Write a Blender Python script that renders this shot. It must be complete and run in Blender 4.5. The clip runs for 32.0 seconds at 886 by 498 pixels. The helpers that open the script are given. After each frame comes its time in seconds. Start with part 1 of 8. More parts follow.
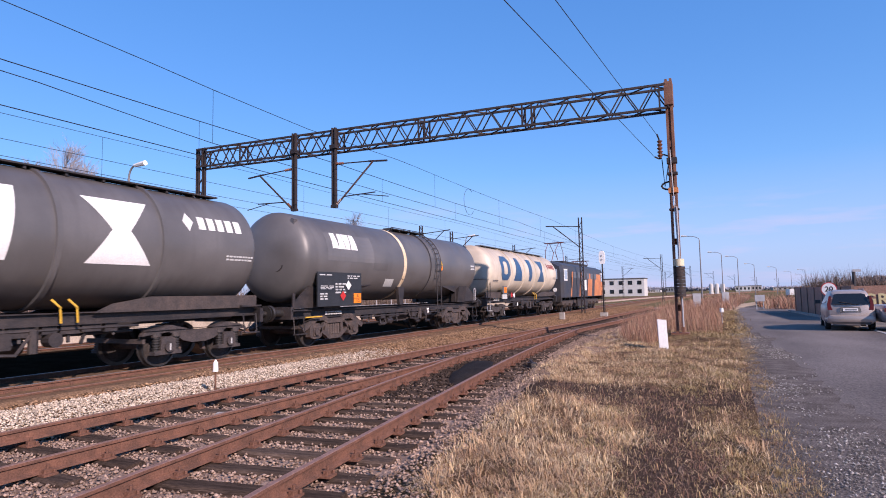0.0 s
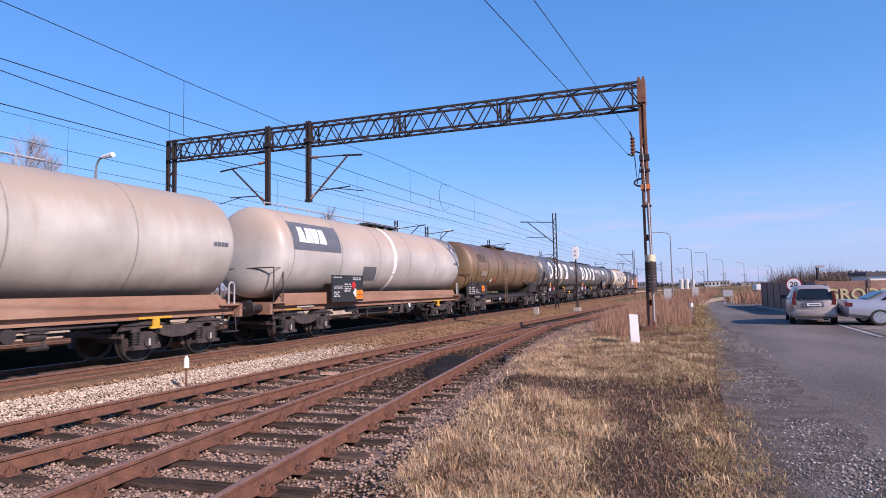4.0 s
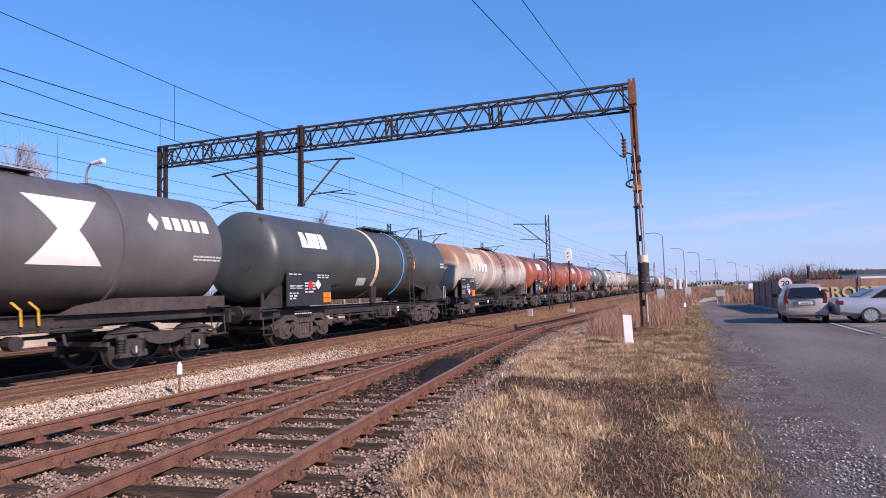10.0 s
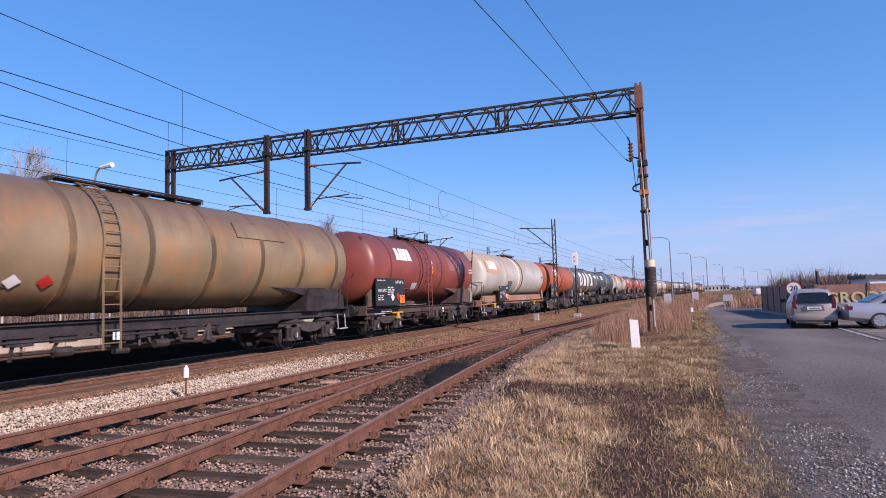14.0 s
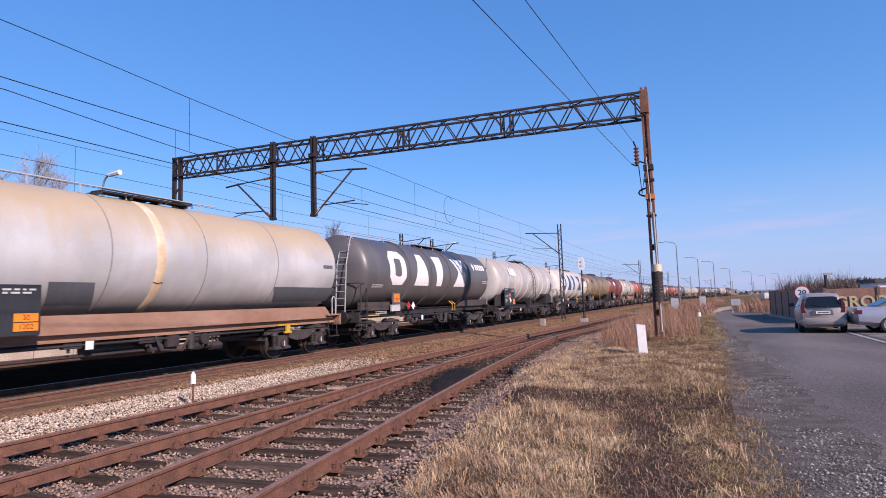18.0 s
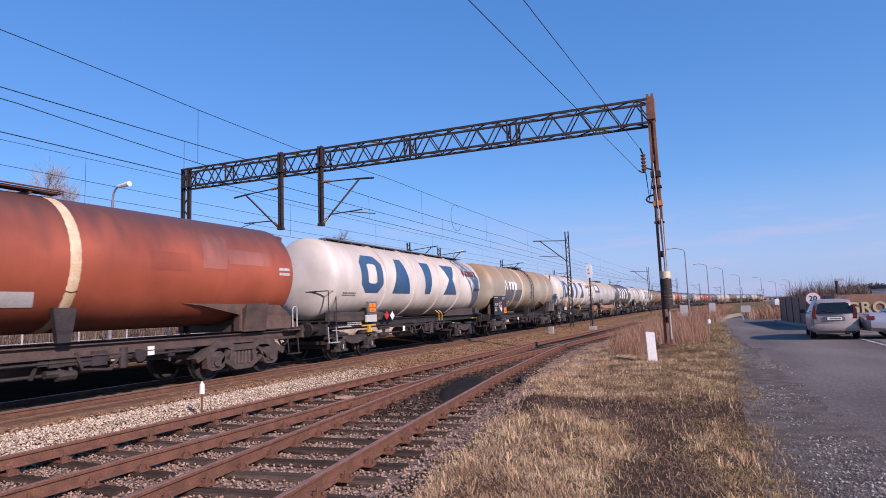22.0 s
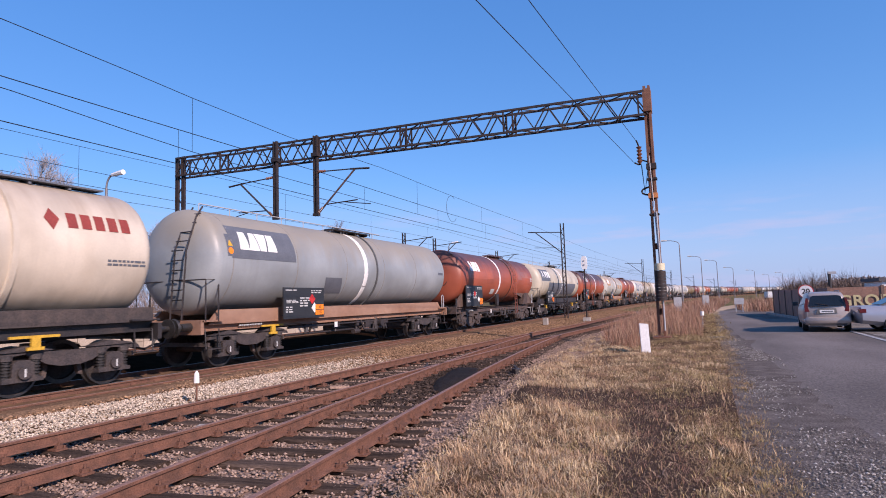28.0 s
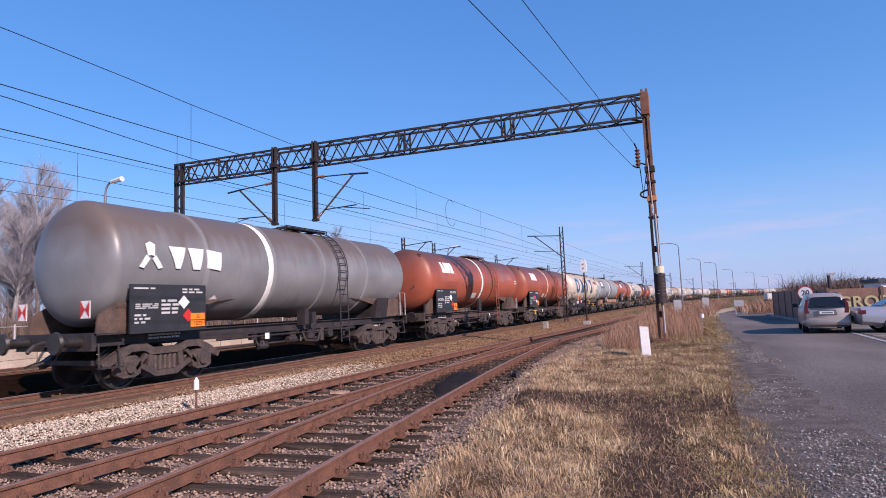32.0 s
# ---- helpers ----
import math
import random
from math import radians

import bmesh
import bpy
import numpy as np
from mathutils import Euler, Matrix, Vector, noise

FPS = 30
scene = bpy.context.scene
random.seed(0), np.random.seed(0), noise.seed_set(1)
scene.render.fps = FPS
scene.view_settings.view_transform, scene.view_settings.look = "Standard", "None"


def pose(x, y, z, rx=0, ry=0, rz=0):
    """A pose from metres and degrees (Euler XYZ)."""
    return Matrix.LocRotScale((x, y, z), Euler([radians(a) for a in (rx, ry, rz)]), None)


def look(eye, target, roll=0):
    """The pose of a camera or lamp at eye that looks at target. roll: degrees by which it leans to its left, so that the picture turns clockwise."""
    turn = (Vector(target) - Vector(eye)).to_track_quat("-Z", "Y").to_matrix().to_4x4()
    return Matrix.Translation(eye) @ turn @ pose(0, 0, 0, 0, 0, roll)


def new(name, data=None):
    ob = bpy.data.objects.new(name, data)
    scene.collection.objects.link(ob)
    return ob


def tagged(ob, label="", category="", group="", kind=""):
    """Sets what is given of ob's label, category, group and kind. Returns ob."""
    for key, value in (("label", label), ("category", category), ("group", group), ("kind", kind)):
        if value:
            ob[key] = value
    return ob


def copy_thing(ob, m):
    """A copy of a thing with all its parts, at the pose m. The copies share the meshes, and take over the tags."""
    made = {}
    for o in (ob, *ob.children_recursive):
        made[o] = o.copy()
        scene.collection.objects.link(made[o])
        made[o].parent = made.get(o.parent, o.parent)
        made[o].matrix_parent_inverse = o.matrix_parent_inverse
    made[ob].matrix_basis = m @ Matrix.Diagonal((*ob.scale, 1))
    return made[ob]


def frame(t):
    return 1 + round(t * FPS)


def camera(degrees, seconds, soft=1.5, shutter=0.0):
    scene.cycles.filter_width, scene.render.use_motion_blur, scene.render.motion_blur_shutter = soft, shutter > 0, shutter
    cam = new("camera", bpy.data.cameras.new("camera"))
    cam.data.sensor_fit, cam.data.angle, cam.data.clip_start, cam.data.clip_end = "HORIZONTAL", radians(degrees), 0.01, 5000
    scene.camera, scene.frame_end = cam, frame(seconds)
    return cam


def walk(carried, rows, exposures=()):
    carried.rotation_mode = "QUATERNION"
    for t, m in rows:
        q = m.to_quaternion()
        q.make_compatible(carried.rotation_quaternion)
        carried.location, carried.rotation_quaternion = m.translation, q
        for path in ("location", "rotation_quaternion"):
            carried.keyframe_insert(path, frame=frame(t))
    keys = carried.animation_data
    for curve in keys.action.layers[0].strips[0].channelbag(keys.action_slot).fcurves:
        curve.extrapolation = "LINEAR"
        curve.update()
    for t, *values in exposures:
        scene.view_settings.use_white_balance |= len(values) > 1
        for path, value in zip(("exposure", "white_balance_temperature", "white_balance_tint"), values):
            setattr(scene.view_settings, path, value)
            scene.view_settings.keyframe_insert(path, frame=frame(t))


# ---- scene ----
# Camera held by hand beside the sidings: it stands on one spot and only turns.
EYE = (0.0, 0.0, 1.65)
TURNS = [
    (0, 94.513, 1.099, 26.082), (0.5, 94.552, 0.921, 25.683), (1, 94.69, 0.783, 25.562), (1.5, 94.575, 1.1, 25.167),
    (2, 94.426, 1.147, 25.193), (2.5, 94.227, 1.142, 24.902), (3, 94.094, 1.084, 24.507), (3.5, 94.024, 1.168, 23.929),
    (5.5, 93.989, 0.993, 23.283), (6, 94.168, 1.387, 23.115), (6.5, 94.06, 1.516, 23.011), (7, 94.054, 1.48, 23.006),
    (7.5, 94.26, 1.501, 22.873), (8, 94.448, 1.62, 22.812), (8.5, 94.407, 1.677, 22.851), (9, 94.305, 1.71, 22.888),
    (9.5, 94.199, 1.886, 22.964), (10, 94.25, 1.747, 23.022), (10.5, 94.306, 1.494, 23.126), (11, 94.411, 1.24, 23.322),
    (11.5, 94.354, 1.394, 23.492), (12, 94.399, 1.443, 23.51), (12.5, 94.549, 1.49, 23.473), (13, 94.635, 1.465, 23.508),
    (13.5, 94.724, 1.569, 23.557), (14, 94.674, 1.602, 23.61), (14.5, 94.63, 1.477, 23.599), (16.5, 95.1, 1.624, 23.739),
    (17, 95.113, 1.646, 23.817), (17.5, 95.078, 1.567, 24.02), (18, 95.228, 1.81, 24.208), (18.5, 95.486, 1.841, 24.312),
    (19, 95.733, 1.974, 24.632), (19.5, 95.645, 1.934, 24.957), (20, 95.554, 1.902, 25.013), (20.5, 95.68, 1.879, 25.048),
    (21, 95.992, 2.006, 25.083), (21.5, 96.146, 2.198, 24.992), (22, 96.082, 2.163, 24.966), (22.5, 96.236, 1.92, 25.007),
    (23, 96.381, 1.727, 25.043), (23.5, 96.334, 1.822, 25.044), (24, 96.198, 1.875, 25.008), (24.5, 96.017, 1.895, 24.915),
    (25, 95.854, 1.859, 24.766), (25.5, 95.791, 1.801, 24.783), (27.5, 95.275, 1.881, 24.93), (28, 95.159, 1.859, 24.474),
    (28.5, 95.008, 1.78, 24.26), (29, 95.059, 1.952, 23.991), (29.5, 95.411, 2.099, 23.994), (30, 95.605, 2.204, 24.009),
    (30.5, 95.647, 2.321, 24.037), (31, 95.72, 2.464, 24.116), (31.5, 95.658, 2.432, 24.392), (32, 95.588, 2.304, 24.448),
]
cam = camera(74.55, 32.0, soft=0.95, shutter=0.06)
walk(cam, [(t, pose(*EYE, rx, ry, rz)) for t, rx, ry, rz in TURNS], exposures=[(0.0, 0.37, 6150, 31), (3.5, 0.37, 6150, 31), (6.0, 0.25, 6150, 31), (7.0, 0.36, 6150, 31), (12.0, 0.37, 6150, 31), (13.0, 0.31, 6150, 31), (14.0, 0.27, 6150, 31), (16.5, 0.33, 6150, 31), (20.0, 0.13, 6150, 31), (24.0, 0.20, 6150, 31), (32.0, 0.25, 6150, 31)])

# ---- daylight ----
SUN_EL, SUN_AZ = 31.0, -27.0     # degrees above the horizon, degrees from +X towards +Y
world = bpy.data.worlds.new("sky")
scene.world = world
world.use_nodes = True
wn = world.node_tree.nodes
sky = wn.new("ShaderNodeTexSky")
sky.sky_type = 'NISHITA'
sky.sun_disc = False
sky.sun_elevation = radians(SUN_EL)
sky.sun_rotation = radians(90 - SUN_AZ)
sky.air_density, sky.dust_density, sky.ozone_density = 1.0, 0.0, 3.0
wn["Background"].inputs["Strength"].default_value = 0.26
hue, soft_sky = wn.new("ShaderNodeHueSaturation"), wn.new("ShaderNodeGamma")
hue.inputs["Saturation"].default_value = 1.75
clear = wn.new("ShaderNodeMix")
clear.data_type, clear.blend_type = 'RGBA', 'MULTIPLY'
clear.inputs["Factor"].default_value, clear.inputs["B"].default_value = 1.0, (0.725, 0.965, 1.14, 1)
soft_sky.inputs["Gamma"].default_value = 0.5
world.node_tree.links.new(sky.outputs["Color"], soft_sky.inputs["Color"])
world.node_tree.links.new(soft_sky.outputs["Color"], hue.inputs["Color"])
world.node_tree.links.new(hue.outputs["Color"], clear.inputs["A"])

def sky_node(kind, **values):
    k = wn.new(kind)
    for key, v in values.items():
        k.inputs[key.replace("_", " ")].default_value = v
    return k


# winter haze near the horizon and a few thin, flat cloud streaks in it
way, split = wn.new("ShaderNodeTexCoord"), wn.new("ShaderNodeSeparateXYZ")
low = sky_node("ShaderNodeMapRange", From_Min=0.20, From_Max=0.0, To_Min=0.0, To_Max=0.85)
flat_way = sky_node("ShaderNodeMapping", Scale=(5.0, 5.0, 34.0), Location=(0.35, 0.1, 0.0))
puffs = sky_node("ShaderNodeTexNoise", Scale=1.0, Detail=5.0, Roughness=0.55)
streak = sky_node("ShaderNodeMapRange", From_Min=0.52, From_Max=0.72, To_Min=0.0, To_Max=0.55)
band = sky_node("ShaderNodeMapRange", From_Min=0.17, From_Max=0.09)
both = wn.new("ShaderNodeMath")
both.operation = 'MULTIPLY'
hazy, cloudy = wn.new("ShaderNodeMix"), wn.new("ShaderNodeMix")
hazy.data_type = cloudy.data_type = 'RGBA'
hazy.inputs["B"].default_value, cloudy.inputs["B"].default_value = (1.20, 1.60, 2.38, 1), (2.0, 1.98, 2.40, 1)
for a, b in ((way.outputs["Generated"], split.inputs[0]), (split.outputs["Z"], low.inputs["Value"]), (way.outputs["Generated"], flat_way.inputs["Vector"]), (flat_way.outputs["Vector"], puffs.inputs["Vector"]),
             (puffs.outputs["Fac"], streak.inputs["Value"]), (split.outputs["Z"], band.inputs["Value"]), (streak.outputs["Result"], both.inputs[0]), (band.outputs["Result"], both.inputs[1]),
             (low.outputs["Result"], hazy.inputs["Factor"]), (clear.outputs["Result"], hazy.inputs["A"]), (both.outputs["Value"], cloudy.inputs["Factor"]), (hazy.outputs["Result"], cloudy.inputs["A"]),
             (cloudy.outputs["Result"], wn["Background"].inputs["Color"])):
    world.node_tree.links.new(a, b)
sun_data = bpy.data.lights.new("sun", 'SUN')
sun_data.energy, sun_data.angle, sun_data.color = 5.0, radians(0.5), (1.0, 0.86, 0.68)
sun = new("sun", sun_data)
ca, sa, ce, se = math.cos(radians(SUN_AZ)), math.sin(radians(SUN_AZ)), math.cos(radians(SUN_EL)), math.sin(radians(SUN_EL))
SUN_DIR = Vector((ca * ce, sa * ce, se))
sun.matrix_world = look(SUN_DIR * 60, (0, 0, 0))

# ---- materials ----
MATS = {}


def mat(name, col, rough=0.75, metal=0.0, var=0.25, scale=3.0, fine=30.0, bump=0.15, col2=None, amount=0.5, island=0.0, objvar=0.0, stretch=(1, 1, 1)):
    """A painted, worn or natural surface: two scales of noise in colour, fine relief."""
    if name in MATS:
        return MATS[name]
    m = bpy.data.materials.new(name)
    m.use_nodes = True
    nt = m.node_tree
    n, l = nt.nodes, nt.links
    b = n["Principled BSDF"]
    tc = n.new("ShaderNodeTexCoord")
    mp = n.new("ShaderNodeMapping")
    mp.inputs["Scale"].default_value = stretch
    l.new(tc.outputs["Object"], mp.inputs["Vector"])
    big, small = n.new("ShaderNodeTexNoise"), n.new("ShaderNodeTexNoise")
    for node, sc, det in ((big, scale, 6.0), (small, fine, 4.0)):
        node.inputs["Scale"].default_value, node.inputs["Detail"].default_value = sc, det
        l.new(mp.outputs["Vector"], node.inputs["Vector"])
    c1 = n.new("ShaderNodeMix")
    c1.data_type = 'RGBA'
    ramp = n.new("ShaderNodeMapRange")
    ramp.inputs["From Min"].default_value, ramp.inputs["From Max"].default_value = amount - 0.14, amount + 0.16
    l.new(big.outputs["Fac"], ramp.inputs["Value"])
    l.new(ramp.outputs["Result"], c1.inputs["Factor"])
    other = col2 or tuple(c * (1 - var) for c in col)
    c1.inputs["A"].default_value, c1.inputs["B"].default_value = (*other, 1), (*col, 1)
    c2 = n.new("ShaderNodeHueSaturation")
    l.new(c1.outputs["Result"], c2.inputs["Color"])
    mr = n.new("ShaderNodeMapRange")
    mr.inputs["From Min"].default_value, mr.inputs["From Max"].default_value = 0.3, 0.7
    mr.inputs["To Min"].default_value, mr.inputs["To Max"].default_value = 1 - var, 1 + var
    l.new(small.outputs["Fac"], mr.inputs["Value"])
    val = mr.outputs["Result"]
    for kind, amt in (("island", island), ("object", objvar)):
        if amt:
            src = n.new("ShaderNodeNewGeometry").outputs["Random Per Island"] if kind == "island" else n.new("ShaderNodeObjectInfo").outputs["Random"]
            r2 = n.new("ShaderNodeMapRange")
            r2.inputs["To Min"].default_value, r2.inputs["To Max"].default_value = 1 - amt, 1 + amt
            l.new(src, r2.inputs["Value"])
            mu = n.new("ShaderNodeMath")
            mu.operation = 'MULTIPLY'
            l.new(val, mu.inputs[0])
            l.new(r2.outputs["Result"], mu.inputs[1])
            val = mu.outputs["Value"]
    l.new(val, c2.inputs["Value"])
    l.new(c2.outputs["Color"], b.inputs["Base Color"])
    b.inputs["Roughness"].default_value, b.inputs["Metallic"].default_value = rough, metal
    if rough >= 0.85:
        b.inputs["Specular IOR Level"].default_value = 0.0 if rough >= 0.9 else 0.1
    if bump:
        bp = n.new("ShaderNodeBump")
        bp.inputs["Strength"].default_value, bp.inputs["Distance"].default_value = bump, 0.02
        l.new(small.outputs["Fac"], bp.inputs["Height"])
        l.new(bp.outputs["Normal"], b.inputs["Normal"])
    MATS[name] = m
    return m


def tank_paint(name, col, soot=(0.07, 0.05, 0.04), soot_amt=0.7, low=3.45, rust=0.0, rust_col=(0.24, 0.10, 0.04), rough=0.42, high=4.1, runs=(), floor=2.0, floor_amt=0.5):
    """Tank paint: road film settled on the upper shell, vertical run marks, some rust."""
    if name in MATS:
        return MATS[name]
    m = bpy.data.materials.new(name)
    m.use_nodes = True
    nt = m.node_tree
    n, l = nt.nodes, nt.links
    b = n["Principled BSDF"]
    tc = n.new("ShaderNodeTexCoord")
    oi = n.new("ShaderNodeObjectInfo")
    ad = n.new("ShaderNodeVectorMath")
    ad.operation = 'ADD'
    l.new(tc.outputs["Object"], ad.inputs[0])
    l.new(oi.outputs["Random"], ad.inputs[1])

    def noise_node(scale, stretch, detail=5.0):
        mp = n.new("ShaderNodeMapping")
        mp.inputs["Scale"].default_value = stretch
        l.new(ad.outputs["Vector"], mp.inputs["Vector"])
        x = n.new("ShaderNodeTexNoise")
        x.inputs["Scale"].default_value, x.inputs["Detail"].default_value = scale, detail
        l.new(mp.outputs["Vector"], x.inputs["Vector"])
        return x.outputs["Fac"]

    def ranged(src, a, c, lo=0.0, hi=1.0):
        x = n.new("ShaderNodeMapRange")
        for k, v in zip(("From Min", "From Max", "To Min", "To Max"), (a, c, lo, hi)):
            x.inputs[k].default_value = v
        l.new(src, x.inputs["Value"])
        return x.outputs["Result"]

    def math_node(op, x, y):
        k = n.new("ShaderNodeMath")
        k.operation = op
        for i, s in enumerate((x, y)):
            if isinstance(s, float):
                k.inputs[i].default_value = s
            else:
                l.new(s, k.inputs[i])
        return k.outputs["Value"]

    def mixed(fac, a, c):
        x = n.new("ShaderNodeMix")
        x.data_type = 'RGBA'
        for key, s in (("Factor", fac), ("A", a), ("B", c)):
            if isinstance(s, tuple):
                x.inputs[key].default_value = (*s, 1)
            else:
                l.new(s, x.inputs[key])
        return x.outputs["Result"]

    sep = n.new("ShaderNodeSeparateXYZ")
    l.new(tc.outputs["Object"], sep.inputs[0])
    cloud = noise_node(0.8, (1, 1, 1))
    streak = noise_node(1.6, (0.6, 2.4, 0.45))
    grain = noise_node(22.0, (1, 1, 1), 3.0)
    base = mixed(ranged(cloud, 0.35, 0.65), tuple(c * 0.82 for c in col), tuple(min(1, c * 1.12) for c in col))
    base = mixed(ranged(streak, 0.55, 0.78, 0.0, 0.35), base, tuple(c * 0.55 + s * 0.25 for c, s in zip(col, soot)))
    if rust:
        base = mixed(math_node('MULTIPLY', ranged(noise_node(1.3, (1, 1.2, 0.7)), 0.5, 0.66), float(rust)), base, rust_col)
    height = math_node('ADD', sep.outputs["Z"], math_node('MULTIPLY', math_node('SUBTRACT', streak, 0.5), 0.9))
    base = mixed(ranged(height, low, high, 0.0, soot_amt), base, soot)
    for y0, w0 in runs:
        edge = math_node('ADD', math_node('SUBTRACT', sep.outputs["Y"], float(y0)), math_node('MULTIPLY', math_node('SUBTRACT', cloud, 0.5), 0.8))
        near = ranged(math_node('ABSOLUTE', edge, 0.0), w0, w0 * 0.3)
        near = math_node('MULTIPLY', near, math_node('MULTIPLY', ranged(height, 1.9, 3.3, 0.3, 0.95), ranged(streak, 0.35, 0.55, 0.5, 1.0)))
        base = mixed(near, base, (0.40, 0.19, 0.075))
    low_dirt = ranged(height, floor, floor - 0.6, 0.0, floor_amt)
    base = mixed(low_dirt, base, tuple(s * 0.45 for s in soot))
    base = mixed(ranged(grain, 0.35, 0.7, 0.0, 0.12), base, tuple(c * 0.6 for c in col))
    l.new(base, b.inputs["Base Color"])
    l.new(ranged(cloud, 0.3, 0.7, rough - 0.06, rough + 0.14), b.inputs["Roughness"])
    bp = n.new("ShaderNodeBump")
    bp.inputs["Strength"].default_value, bp.inputs["Distance"].default_value = 0.12, 0.01
    l.new(noise_node(1.1, (1, 1, 1)), bp.inputs["Height"])
    l.new(bp.outputs["Normal"], b.inputs["Normal"])
    MATS[name] = m
    return m


BLACK = mat("black_frame_paint", (0.024, 0.021, 0.0215), 0.6, var=0.35, col2=(0.05, 0.038, 0.034), amount=0.42, scale=2.5)
BOGIE = mat("dirty_bogie_steel", (0.045, 0.037, 0.035), 0.7, var=0.4, col2=(0.085, 0.060, 0.050), scale=4)
BOGIE_DARK = mat("black_bogie_steel", (0.034, 0.029, 0.029), 0.65, var=0.4, col2=(0.065, 0.050, 0.045), scale=4)
WHEEL = mat("wheel_steel", (0.06, 0.05, 0.047), 0.65, 0.3, var=0.35)
TREAD = mat("worn_tread", (0.13, 0.125, 0.12), 0.4, 0.9, var=0.2)
RUSTY = mat("rusty_rail", (0.185, 0.090, 0.060), 0.85, var=0.3, col2=(0.12, 0.064, 0.046), scale=6, fine=60)
RAILTOP = mat("worn_rail_head", (0.30, 0.27, 0.25), 0.55, 0.5, var=0.15, stretch=(8, 0.3, 8))
RUSTHEAD = mat("rust_brown_head", (0.30, 0.165, 0.118), 0.6, 0.2, var=0.25, scale=5)
SLEEPER = mat("creosoted_timber", (0.05, 0.036, 0.029), 0.9, var=0.45, scale=3, fine=25, bump=0.5, col2=(0.10, 0.07, 0.054), objvar=0.3, stretch=(0.5, 6, 4))
CONC = mat("concrete", (0.42, 0.39, 0.35), 0.9, var=0.2, scale=2, fine=40, bump=0.2, col2=(0.30, 0.27, 0.24))
STEEL = mat("dark_structure_steel", (0.019, 0.017, 0.019), 0.7, 0.1, var=0.3, col2=(0.04, 0.024, 0.02), scale=5)
RUSTMAST = mat("rust_painted_steel", (0.13, 0.055, 0.034), 0.8, var=0.35, col2=(0.21, 0.095, 0.055), scale=3)
WHITE = mat("white_paint", (0.78, 0.77, 0.74), 0.55, var=0.08, scale=5, bump=0.05)
CREAM = mat("cream_stripe", (0.72, 0.60, 0.42), 0.6, var=0.12, scale=3, col2=(0.62, 0.44, 0.26))
YELLOW = mat("yellow_paint", (0.62, 0.36, 0.03), 0.55, var=0.2, scale=8)
ORANGE = mat("orange_plate", (0.90, 0.24, 0.01), 0.5, var=0.08)
REDP = mat("red_paint", (0.55, 0.03, 0.025), 0.5, var=0.15)
BLUE = mat("blue_letter_paint", (0.02, 0.085, 0.20), 0.5, var=0.25, scale=1.5, col2=(0.05, 0.10, 0.17))
GREYP = mat("grey_panel_paint", (0.12, 0.13, 0.15), 0.55, var=0.15)
RUSTPANEL = mat("rusted_orange_panel", (0.50, 0.30, 0.16), 0.7, var=0.2, scale=2, col2=(0.34, 0.2, 0.12))
PALEGREY = mat("pale_grey_metal", (0.40, 0.40, 0.41), 0.5, var=0.15)
SKIRT = mat("rust_dusted_skirt", (0.26, 0.138, 0.085), 0.7, var=0.10, scale=0.8, fine=7, bump=0.05, col2=(0.33, 0.20, 0.135), stretch=(1, 0.5, 1))
WIRE = mat("wire_copper_dark", (0.03, 0.028, 0.03), 0.5, 0.5, var=0.1, bump=0)
GREYBAR = mat("stencil_grey", (0.5, 0.5, 0.48), 0.6, var=0.1)
HOSEBLUE = mat("blue_hose", (0.12, 0.42, 0.75), 0.5, var=0.1)


